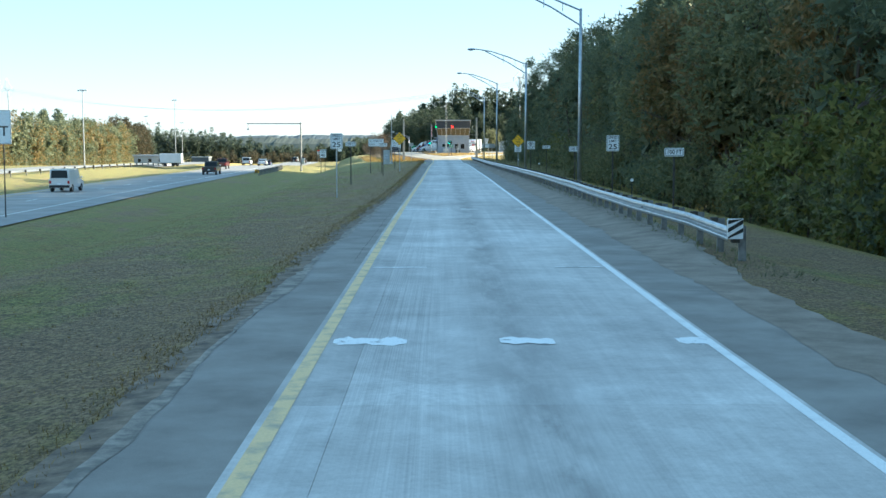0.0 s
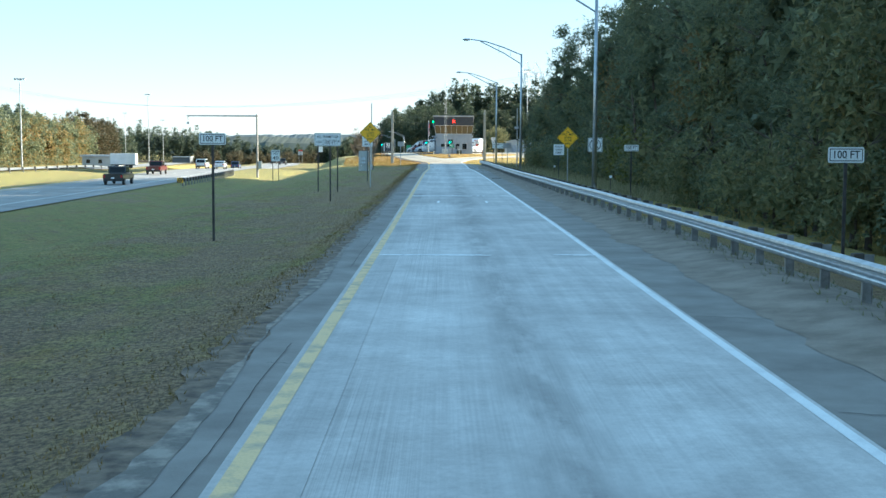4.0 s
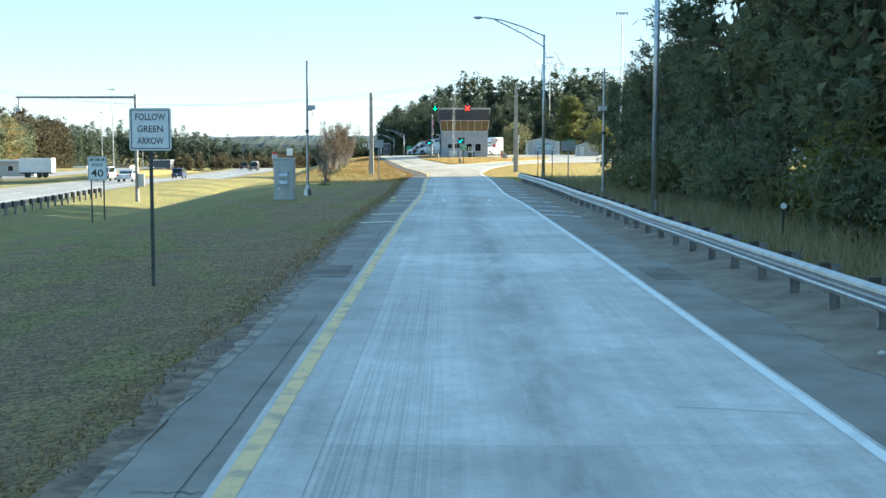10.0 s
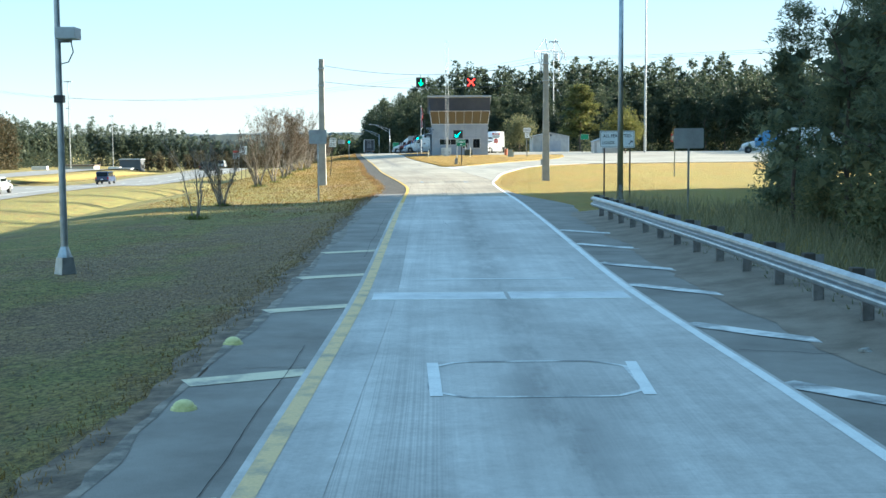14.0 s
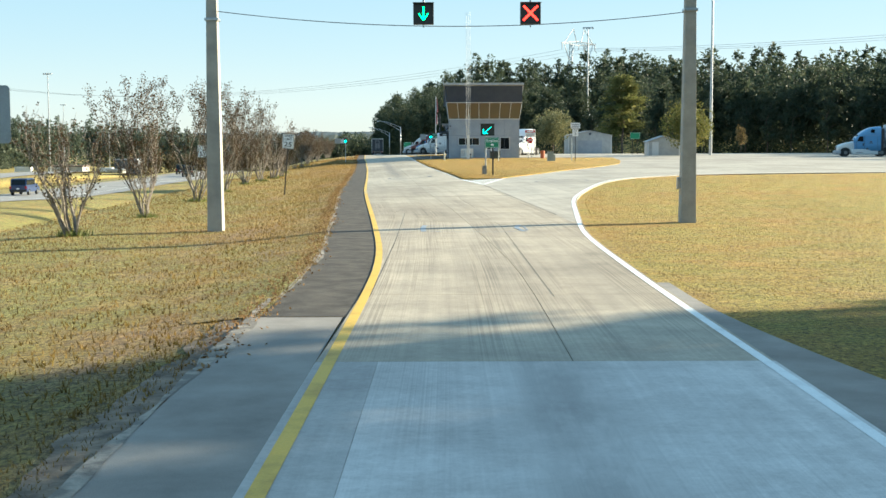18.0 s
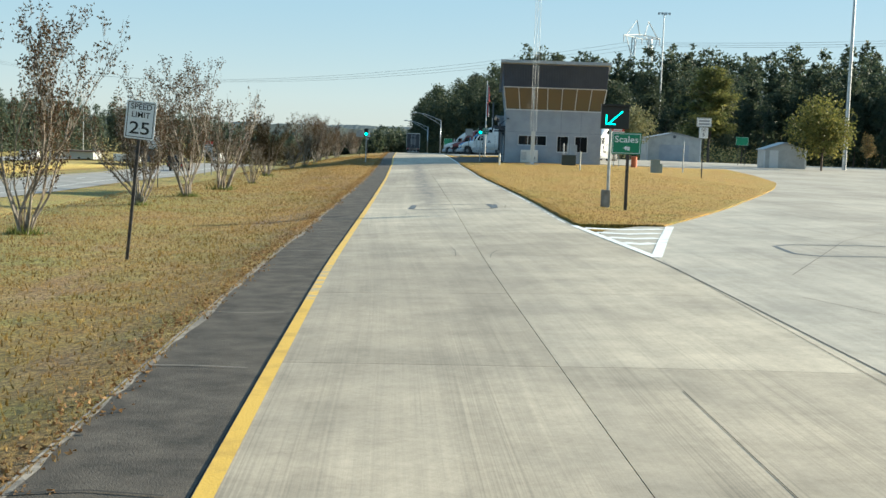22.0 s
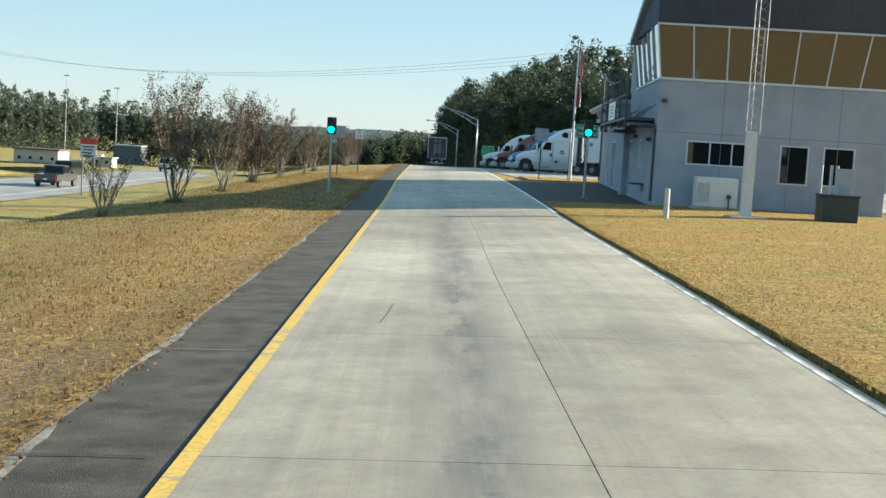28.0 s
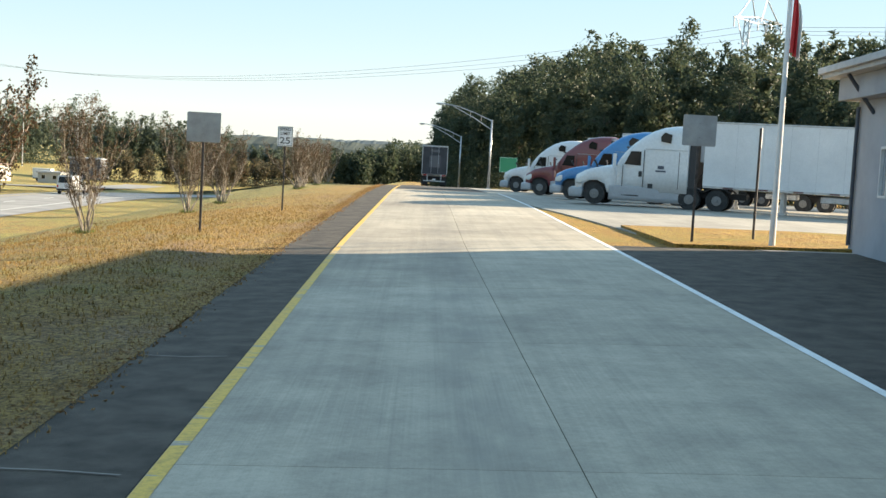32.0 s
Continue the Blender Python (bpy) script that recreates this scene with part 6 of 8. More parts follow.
PALE_POST = plain("pale_post_paint", (0.55, 0.55, 0.5), 0.6)
bollard("marker_post", 2.2, 336.5, 0.95, 0.09, PALE_POST, "stout white marker post in the lawn")
bollard("marker_post", 8.15, 322, 1.4, 0.05, PALE_POST, "slim pale marker post in the lawn")
bollard("gate_post", 16.6, 326.1, 2.45, 0.05, GALV, "slim grey post with a small box on top")
bollard("barrel", 14.5, 340.5, 0.95, 0.28, surface("faded_orange", (0.42, 0.10, 0.04), (0.58, 0.16, 0.06), 0.6), "faded orange safety barrel", "barrel")
ub = empty("utility_box", 13.9, 322.2, base_at(13.9, 322.2), "pale green utility pedestal in the lawn", "utility box")
part("body", box(-0.36, -0.3, -0.05, 0.3, 0.3, 0.95, 0.04), plain("pale_green_box", (0.26, 0.29, 0.26), 0.6), ub)
part("lid", box(-0.39, -0.33, 0.95, 0.33, 0.33, 1.02, 0.02), bpy.data.materials["pale_green_box"], ub)
part("side_box", box(0.31, -0.15, -0.05, 0.5, 0.15, 0.7, 0.02), bpy.data.materials["pale_green_box"], ub)


def shed(x, y, w, d, h, label, roller):
    s = empty("shed", x, y, base_at(x, y, 0.0), label, "shed")
    skin = surface("pale_metal_cladding", (0.36, 0.37, 0.38), (0.47, 0.48, 0.48), 0.5, 0.2, 1.0, 40, 0.05) if "pale_metal_cladding" not in bpy.data.materials else bpy.data.materials["pale_metal_cladding"]
    part("body", box(-w / 2, 0, -0.1, w / 2, d, h), skin, s)
    part("gable", prism([(-w / 2, h + 0.002), (w / 2, h + 0.002), (0, h + 0.75)], 0, d), skin, s)
    for sg in (-1, 1):
        part("roof", lean_quad((sg * (w / 2 + 0.2), -0.2, h - 0.03), (0, -0.2, h + 0.82), (0, d + 0.2, h + 0.82), (sg * (w / 2 + 0.2), d + 0.2, h - 0.03), 0.06 * sg), TRIM_GREY, s, "pale metal roof")
        part("corner_trim", box(sg * w / 2 - 0.08, -0.02, 0, sg * w / 2 + 0.08, -0.001, h), FRAME_WHITE, s)
    if roller:
        part("roller_door", box(-w * 0.28, -0.03, 0, w * 0.28, -0.001, h * 0.72), WALL, s, "roller door")
        part("vent", disc((0, -0.03, h + 0.25), 0.22, 0.05, 12), DARK_STEEL, s, "round gable vent")
    else:
        part("door", box(-1.7, -0.03, 0, -0.75, -0.001, 1.95), FRAME_WHITE, s, "white door")
    for k in range(int(w / 0.3)):
        xx = -w / 2 + 0.15 + 0.3 * k
        part("seam", box(xx - 0.012, -0.012, 0, xx + 0.012, -0.0005, h), skin, s)
    return s


shed(28.5, 408, 7.7, 8.0, 3.3, "grey metal storage shed with a roller door", True)
shed(34.0, 364.6, 4.5, 3.4, 2.0, "small pale metal shed with a white door", False)
pl = sign("parking_rules_sign", 15.4, 311, 4.12, 0.98, 0.60, [], SIGN_WHITE, SIGN_BLACK, "white sign with unreadable lines above a speed limit plate", base=base_at(15.4, 311))
for k in range(2):
    part("text_bar", box(-0.36, -0.016, 4.12 - pl.location.z - 0.17 + 0.2 * k, 0.36, -0.0125, 4.12 - pl.location.z - 0.05 + 0.2 * k), bpy.data.materials["faded_text"], pl, "line of writing")
low = rounded(0.6, 0.72, 0.04, -0.012, 0.0)
bmesh.ops.translate(low, vec=(0, 0, 3.42 - pl.location.z), verts=low.verts[:])
lp = part("lower_panel", low, SIGN_WHITE, pl)
lettering("SPEED", 0.09, SIGN_BLACK, lp, 0, -0.0135, 3.68 - pl.location.z, fit=0.36)
lettering("LIMIT", 0.09, SIGN_BLACK, lp, 0, -0.0135, 3.55 - pl.location.z, fit=0.30)
lettering("5", 0.24, SIGN_BLACK, lp, 0, -0.0135, 3.30 - pl.location.z)
rs = sign("stop_notice", 13.0, 341.5, 3.6, 1.25, 0.88, [], SIGN_WHITE, SIGN_WHITE, "white notice with a red band above a red stop sign", (-0.25, 0.2), base=base_at(13, 341.5), border=False, post_mat=PALE_POST)
rz_ = 3.6 - rs.location.z
part("red_band", box(-0.62, -0.0132, rz_ + 0.12, 0.62, -0.0121, rz_ + 0.43), SIGN_RED, rs)
part("text_bar", box(-0.4, -0.018, rz_ + 0.2, 0.4, -0.0135, rz_ + 0.35), SIGN_WHITE, rs, "line of white writing")
for k in range(2):
    part("text_bar", box(-0.5, -0.016, rz_ - 0.32 + 0.2 * k, 0.5, -0.0125, rz_ - 0.22 + 0.2 * k), bpy.data.materials["faded_text"], rs, "line of writing")
stop = part("stop_panel", tube((0, -0.03, rz_ - 0.85), (0, -0.01, rz_ - 0.85), 0.38, 0.38, 8), SIGN_RED, rs, "red eight-sided stop sign")
lettering("STOP", 0.2, SIGN_WHITE, stop, 0, -0.033, rz_ - 0.85, fit=0.5)
sign("green_sign", 31.6, 376, 3.5, 1.5, 1.0, [], SIGN_GREEN, SIGN_WHITE, "distant green information sign", (-0.4, 0.4), base=base_at(31.6, 376))
sign("green_sign", -5.6, 447, 2.1, 1.5, 1.3, [], SIGN_GREEN, SIGN_WHITE, "distant green sign beside the parked trucks", (0.0,), base=base_at(-5.6, 447))

# roadside cabinet and camera pole on the verge
cz = float(ground_z(np.array([-6.05]), np.array([166.3]))[0])
cb = empty("signal_cabinet", -6.05, 166.3, cz, "tall grey aluminium roadside control cabinet", "cabinet")
CAB = surface("cabinet_aluminium", (0.40, 0.42, 0.43), (0.52, 0.54, 0.54), 0.45, 0.3, 1.5, 70, 0.05)
part("body", box(-0.5, -0.38, -0.1, 0.5, 0.38, 2.0, 0.02), CAB, cb)
part("cap", box(-0.51, -0.40, 2.0, 0.51, 0.39, 2.08, 0.02), CAB, cb, "overhanging top")
part("plinth", box(-0.56, -0.44, -0.15, 0.56, 0.44, 0.02), APRON, cb, "concrete pad")
part("panel_plate", box(-0.26, -0.41, 0.62, 0.28, -0.381, 1.55, 0.006), GALV, cb, "bright recessed meter plate")
for z in (0.75, 1.12):
    part("hood", profile_x([(-0.42, z), (-0.42, z + 0.26), (-0.52, z + 0.22), (-0.56, z + 0.04)], -0.2, 0.2), GALV, cb, "metal hood")
part("door", box(0.3, -0.392, 0.1, 0.48, -0.381, 1.9, 0.004), CAB, cb)
part("lock", disc((-0.24, -0.4, 0.55), 0.05, 0.03, 12), SIGN_WHITE, cb)


def camera_pole(x, y, top, arm):
    z = float(ground_z(np.array([x]), np.array([y]))[0])
    c = empty("camera_pole", x, y, z, "slim steel pole with a traffic camera", "camera pole", "camera poles")
    h = top - z
    part("base", tube((0, 0, -0.1), (0, 0, 0.34), 0.24, 0.17, 4), GALV, c, "tapered square base")
    part("collar", tube((0, 0, 0.34), (0, 0, 0.55), 0.15, 0.08, 12), GALV, c)
    part("pole", tube((0, 0, 0.2), (0, 0, h), 0.075, 0.05, 12), GALV, c)
    zc = 4.45 - z if arm > 0 else h - 2.1
    part("bracket", tube((0, 0, zc - 0.1), (0.3 * arm, -0.1, zc - 0.1), 0.025, 0.025, 8), GALV, c)
    part("camera_box", box(0.16 * arm - 0.12, -0.35, zc - 0.07, 0.16 * arm + 0.28, 0.1, zc + 0.16, 0.02), plain("pale_camera_box", (0.5, 0.5, 0.5), 0.5) if "pale_camera_box" not in bpy.data.materials else bpy.data.materials["pale_camera_box"], c, "pale camera housing")
    part("cable", pipe([(0.25 * arm, 0, zc - 0.05), (0.3 * arm, 0, zc - 0.3), (0.2 * arm, 0, zc - 0.5), (0, 0, zc - 0.55)], 0.012, 6), SIGN_BLACK, c)
    part("ring", box(-0.09, -0.09, zc - 1.3, 0.09, 0.09, zc - 1.15, 0.01), SIGN_BLACK, c, "dark collar")


camera_pole(-5.45, 171.6, 7.0, 1.0)
camera_pole(10.25, 168.6, 6.4, -1.0)

# overhead arm beside the highway
gzz = float(ground_z(np.array([-22.2]), np.array([202.2]))[0])
gt = empty("sensor_gantry", -22.2, 202.2, gzz, "dark steel pole with a long arm reaching over the highway", "gantry")
gh_ = 6.3 - gzz
part("pole", tube((0, 0, -0.2), (0, 0, gh_ + 0.25), 0.16, 0.12, 12), POST_STEEL, gt)
part("arm", tube((0.1, 0, gh_), (-9.4, 0, gh_), 0.1, 0.08, 10), POST_STEEL, gt)
part("sensor", tube((-9.2, 0, gh_ - 0.9), (-9.2, 0, gh_), 0.06, 0.06, 8), POST_STEEL, gt)
part("sensor_head", box(-9.4, -0.15, gh_ - 1.1, -9.0, 0.15, gh_ - 0.85, 0.04), GALV, gt)
part("cabinet", box(0.15, -0.2, 1.2, 0.6, 0.2, 2.2, 0.03), GALV, gt, "grey box on the pole")

# ---- trees and plants ----
BARK = surface("pine_bark", (0.07, 0.05, 0.04), (0.15, 0.11, 0.085), 0.9, 0, 3.0, 30, 0.6, local=True)
MYRTLE_BARK = surface("smooth_pale_bark", (0.11, 0.088, 0.07), (0.36, 0.31, 0.26), 0.7, 0, 5.0, 40, 0.2, local=True)
PINE = make_leaf("pine_needles", (0.125, 0.155, 0.108), (0.19, 0.22, 0.14), (0.27, 0.27, 0.155))
OAK = make_leaf("oak_leaves", (0.14, 0.16, 0.09), (0.22, 0.225, 0.12), (0.31, 0.27, 0.135))
RUST = make_leaf("autumn_leaves", (0.15, 0.135, 0.065), (0.25, 0.19, 0.085), (0.35, 0.215, 0.10))
GOLD = make_leaf("yellowing_leaves", (0.11, 0.125, 0.04), (0.19, 0.195, 0.062), (0.29, 0.25, 0.08))
MYRTLE = make_leaf("myrtle_leaves", (0.055, 0.058, 0.03), (0.095, 0.068, 0.04), (0.16, 0.08, 0.052))
MYRTLE_DARK = make_leaf("dark_myrtle_leaves", (0.03, 0.026, 0.016), (0.06, 0.045, 0.024), (0.10, 0.075, 0.035))
WEED = make_leaf("dry_weeds", (0.17, 0.165, 0.09), (0.29, 0.26, 0.15), (0.46, 0.41, 0.26))
BLADE = make_blades("grass_blades")
TUFT = make_leaf("green_tuft", (0.09, 0.12, 0.035), (0.16, 0.19, 0.055), (0.26, 0.27, 0.09))
DARK_PINE = make_leaf("dark_pine_needles", (0.042, 0.063, 0.046), (0.066, 0.09, 0.06), (0.097, 0.111, 0.067))
# lighter, bluer pine copy that carries the distance haze in its colour
FAR_PINE = make_leaf("blue_green_pine_needles", (0.06, 0.088, 0.072), (0.095, 0.125, 0.096), (0.14, 0.155, 0.105))
LITTER = make_leaf("fallen_leaves", (0.12, 0.065, 0.03), (0.25, 0.14, 0.065), (0.42, 0.26, 0.13))
DULL = make_leaf("dull_wood_leaves", (0.05, 0.055, 0.036), (0.088, 0.078, 0.05), (0.14, 0.105, 0.062))
AUTUMN = make_leaf("autumn_wood_leaves", (0.12, 0.125, 0.058), (0.215, 0.185, 0.085), (0.34, 0.22, 0.10))
rng = np.random.default_rng(7)


def cards_at(points, out, size, slim, rng_, tufts=1, droop=0.15):
    """Pointed leaves at the points, turned about; out: their outward ways. Returns vertices and faces."""
    p = np.repeat(points, tufts, 0)
    o = np.repeat(out, tufts, 0)
    n = len(p)
    d = o * 0.7 + rng_.normal(0, 0.75, (n, 3))
    d[:, 2] -= droop
    d /= np.linalg.norm(d, axis=1)[:, None] + 1e-9
    w = np.cross(d, rng_.normal(0, 1, (n, 3)))
    w /= np.linalg.norm(w, axis=1)[:, None] + 1e-9
    L = size * rng_.uniform(0.6, 1.35, (n, 1))
    half = w * L * slim
    verts = np.stack([p - half, p + half, p + d * L + np.cross(d, w) * L * 0.1], 1).reshape(-1, 3)
    return verts, np.arange(3 * n).reshape(-1, 3)


def core_cards(p, share, size, rng_):
    """Larger leaves deep inside a crown, which close it."""
    low = p[p[:, 2] < p[:, 2].min() + 0.72 * np.ptp(p[:, 2])]
    q = low[: int(len(p) * share)].copy()
    axis = p[:, :2].mean(0)
    q[:, :2] = axis + (q[:, :2] - axis) * 0.55
    return cards_at(q, rng_.normal(0, 1, (len(q), 3)), size, 0.5, rng_, 1)


def crown_points(kind, h, r, n, rng_):
    """Points of a crown of boughs with gaps between them, and their ways out."""
    if kind == "pine":
        boughs = int(26 + h * 1.2)
        z = h * (0.22 + 0.78 * rng_.uniform(0, 1, boughs) ** 0.85)
        reach = r * np.clip(1.25 * (1 - (z / h)) ** 0.62 + 0.12, 0.1, 1) * rng_.uniform(0.65, 1.15, boughs)
        ang = rng_.uniform(0, 2 * np.pi, boughs)
        which = rng_.integers(0, boughs, n)
        u = rng_.uniform(0.15, 1, n) ** 0.7
        rr = reach[which] * u
        x, y = rr * np.cos(ang[which]), rr * np.sin(ang[which])
        zz = z[which] + 0.22 * rr - 0.05 * rr ** 2
        p = np.stack([x, y, zz], 1) + rng_.normal(0, 1, (n, 3)) * (0.16 + 0.32 * (1 - u)[:, None] + 0.12) * min(1, r / 2)
        out = np.stack([np.cos(ang[which]), np.sin(ang[which]), np.full(n, 0.35)], 1)
    else:
        lumps = int(16 + r * 5)
        c = rng_.normal(0, 1, (lumps, 3))
        c /= np.linalg.norm(c, axis=1)[:, None]
        c *= rng_.uniform(0.35, 1.0, (lumps, 1)) ** 0.6
        c = c * np.array([r * 0.8, r * 0.8, h * 0.36]) + np.array([0, 0, h * 0.6])
        which = rng_.integers(0, lumps, n)
        d = rng_.normal(0, 1, (n, 3))
        d /= np.linalg.norm(d, axis=1)[:, None]
        size = r * rng_.uniform(0.24, 0.46, lumps)
        p = c[which] + d * size[which][:, None] * rng_.uniform(0.55, 1.05, (n, 1))
        out = d
    return p, out


def numpy_mesh(name, verts, faces, material):
    me = bpy.data.meshes.new(name)
    me.vertices.add(len(verts))
    me.vertices.foreach_set("co", np.asarray(verts, np.float32).ravel())
    k = faces.shape[1]
    me.loops.add(faces.size)
    me.loops.foreach_set("vertex_index", faces.astype(np.int32).ravel())
    me.polygons.add(len(faces))
    me.polygons.foreach_set("loop_start", np.arange(0, faces.size, k, dtype=np.int32))
    me.update(calc_edges=True)
    me.materials.append(material)
    return me


def tree_proto(kind, h, r, n, leaf, size, seed, slim=0.22, label="", tufts=3, trunk=0.16, category="tree"):
    """One tree: tapered trunk with limbs, and a crown of separate leaves."""
    g = np.random.default_rng(seed)
    t = empty({"pine": "pine_tree", "oak": "broadleaf_tree", "bush": "shrub"}[kind], 0, 0, 0, label, category)
    bm = bmesh.new()
    pts = [Vector((0.12 * g.normal() * i, 0.12 * g.normal() * i, h * (0.0 if i == 0 else 0.02 + 0.9 * i / 5))) for i in range(6)]
    pts[0].z = -0.4
    for i in range(5):
        tube(pts[i], pts[i + 1], trunk * (1 - i / 5.5), trunk * (1 - (i + 1) / 5.5), 8, bm)
    for _ in range(12):
        i = int(g.integers(2, 5))
        a = g.uniform(0, 6.28)
        q = pts[i] + Vector((math.cos(a) * r * 0.6, math.sin(a) * r * 0.6, r * 0.28))
        tube(pts[i], q, trunk * 0.3, trunk * 0.06, 5, bm)
    part("trunk", bm, BARK, t)
    p, out = crown_points(kind, h, r, n, g)
    if kind == "bush":
        p[:, 2] = np.maximum(p[:, 2] - h * 0.18, 0.05)
    v, f = cards_at(p, out, size, slim, g, tufts)
    v2, f2 = core_cards(p, 0.2, min(0.75, 2.0 * size), g)
    v, f = np.concatenate([v, v2]), np.concatenate([f, f2 + len(v)])
    ob = new("crown", numpy_mesh("crown", v, f, leaf))
    ob.parent = t
    return t


def place(proto, x, y, s, turn, z=None, group="", label=""):
    z = float(ground_z(np.array([x]), np.array([y]))[0]) if z is None else z
    c = copy_thing(proto, pose(x, y, z, 0, 0, turn))
    c.scale = (s * random.uniform(0.9, 1.1), s * random.uniform(0.9, 1.1), s)
    return tagged(c, label, group=group)


def drop(ob):
    for o in (*ob.children_recursive, ob):
        bpy.data.objects.remove(o)


L_PINE, L_OAK, L_SHRUB = "tall dark pine at the edge of the woods", "dense broadleaf tree in the roadside woods", "low leafy shrub under the trees"
pines = [tree_proto("pine", 15 + k, 3.2, 1500, PINE, 0.36, 11 + k, 0.10, L_PINE, 4) for k in range(3)]
oaks = [tree_proto("oak", 13 + k, 3.6, 1600, (OAK, OAK, RUST)[k], 0.32, 31 + k, 0.28, (L_OAK, L_OAK, "broadleaf tree turning rust brown in the woods")[k], 3) for k in range(3)]
thin_trees = [tree_proto("pine", 16, 3.4, 1000, PINE, 0.52, 21, 0.16, L_PINE, 2), tree_proto("oak", 15, 3.8, 1000, OAK, 0.46, 22, 0.32, L_OAK, 2)]
edge_pine = tree_proto("pine", 15, 3.6, 1900, DARK_PINE, 0.36, 27, 0.13, "dark pine at the edge of the far woods", 2)
shrubs = [tree_proto("bush", 4.5, 2.3, 1000, (OAK, PINE)[k], 0.19, 51 + k, 0.28, L_SHRUB, 3, 0.06, "shrub") for k in range(2)]
shrubs.append(tree_proto("bush", 4.5, 2.3, 1000, GOLD, 0.19, 57, 0.30, L_SHRUB, 3, 0.06, "shrub"))
woods = "trees of the roadside woods"
y = -28.0
while y < 209:
    for x0, pick, lo, hi in ((14.6, shrubs[:2], 0.6, 1.15), (17.5, pines + pines + oaks, 0.75, 1.0), (22.5, thin_trees, 0.95, 1.2), (28, thin_trees, 1.1, 1.3)):
        x = x0 + 0.30 * max(0, y - 184) + random.uniform(-0.9, 0.9) + 0.010 * max(0, 60 - y) - 1.2 * float(smooth_step(120, 180, y))
        yy = y + random.uniform(-1.3, 1.3)
        pr = random.choice(pick)
        low_end = 1 - 0.38 * float(smooth_step(168, 190, yy))
        place(pr, x, yy, random.uniform(lo, hi) * low_end, random.uniform(0, 360), group="shrubs under the woods" if pr in shrubs else woods)
    y += 4.3
for x, y, s in ((13.6, 181, 0.5), (13.0, 184, 0.42), (15.8, 187, 0.46), (20, 190, 0.68), (24, 192, 0.85), (13.4, 176, 0.5), (30, 196, 1.0), (36, 200, 1.0), (17, 182, 0.66)):
    place(pines[random.randrange(3)], x, y, s, random.uniform(0, 360), group=woods)
for x, y, s in ((14.3, 24.5, 1.15), (15.2, 30.0, 1.5), (14.6, 36.5, 1.2), (14.4, 118, 1.1), (13.9, 142, 0.9)):
    place(shrubs[2], x, y, s, random.uniform(0, 360), group="shrubs under the woods", label="leafy shrub with yellowing leaves before the woods")
# single trees behind the scale house
round_tree = tree_proto("oak", 13, 6.6, 3400, OAK, 0.42, 71, 0.32, "", 2, 0.2)
gold_tree = tree_proto("oak", 13.5, 7.0, 3400, GOLD, 0.42, 72, 0.32, "", 2, 0.2)
for x, y, s, pr, lab in ((21.5, 404, 0.62, round_tree, "round leafy tree behind the scale house"), (36.4, 358.7, 0.56, gold_tree, "broad yellowing tree beside the small shed"), (53, 397, 0.33, oaks[2], "small rust-red young tree")):
    place(pr, x, y, s, random.uniform(0, 360), z=base_at(x, y, -0.05), label=lab)
# a lighter, yellower needle colour stands in for sunlight on this pine
lone = tree_proto("pine", 15, 3.4, 3600, make_leaf("sunlit_pine_needles", (0.09, 0.11, 0.04), (0.17, 0.18, 0.06), (0.26, 0.24, 0.09)), 0.42, 91, 0.13, "", 3)
big_pine = place(lone, 37.7, 431, 1.0, 40, z=base_at(37.7, 431, -0.05), label="big broad pine standing by itself behind the sheds")
big_pine.scale = (1.65, 1.65, 1.0)


def far_woods(name, spots, kind_share, seed, label, n=300, size=0.95, leaf=PINE, h0=15.0):
    """A far wood as one mesh: many crowns of loose leaves with a few trunks."""
    g = np.random.default_rng(seed)
    vs, fs, base = [], [], 0
    for x, y, s in spots:
        kind = "pine" if g.uniform() < kind_share else "oak"
        h, r = h0 * s * g.uniform(0.88, 1.10), 3.6 * s * g.uniform(0.8, 1.2)
        p, out = crown_points(kind, h, r, n, g)
        under = p[: int(n * 0.42)].copy()
        under[:, 2] = h * 0.30 * g.uniform(0, 1, len(under))
        p, out = np.concatenate([p, under]), np.concatenate([out, out[: len(under)]])
        p = p + np.array([x, y, float(ground_z(np.array([x]), np.array([y]))[0])])
        v, f = cards_at(p, out, size, 0.30, g, 1)
        v2, f2 = core_cards(p, 0.16, min(1.7, 1.7 * size), g)
        v, f = np.concatenate([v, v2]), np.concatenate([f, f2 + len(v)])
        vs.append(v), fs.append(f + base)
        base += len(v)
    return tagged(new(name, numpy_mesh(name, np.concatenate(vs), np.concatenate(fs), leaf)), label, "woods", kind="stuff")


def spots_along(points, rows, gap, pitch, seed, s0=1.0):
    g = np.random.default_rng(seed)
    p = np.array(points, float)
    d = np.r_[0, np.cumsum(np.hypot(*np.diff(p, axis=0).T))]
    out = []
    for r in range(rows):
        for t in np.arange(0, d[-1], pitch):
            t = t + g.uniform(-1.5, 1.5)
            i = min(max(np.searchsorted(d, t) - 1, 0), len(p) - 2)
            w = p[i + 1] - p[i]
            w = w / np.hypot(*w)
            q = np.array([np.interp(t, d, p[:, 0]), np.interp(t, d, p[:, 1])]) + np.array([w[1], -w[0]]) * r * gap
            rise = np.interp(q[1], [300, 450, 475, 500, 545, 600], [1.05, 1.05, 1.0, 1.0, 1.08, 1.15]) if q[0] > -60 else np.interp(q[1], [250, 400, 500, 600, 760], [0.95, 0.95, 1.0, 1.0, 1.0])
            out.append((q[0] + g.uniform(-1, 1), q[1] + g.uniform(-1, 1), s0 * rise * g.uniform(0.92, 1.06) * (1 + 0.06 * r)))
    return out


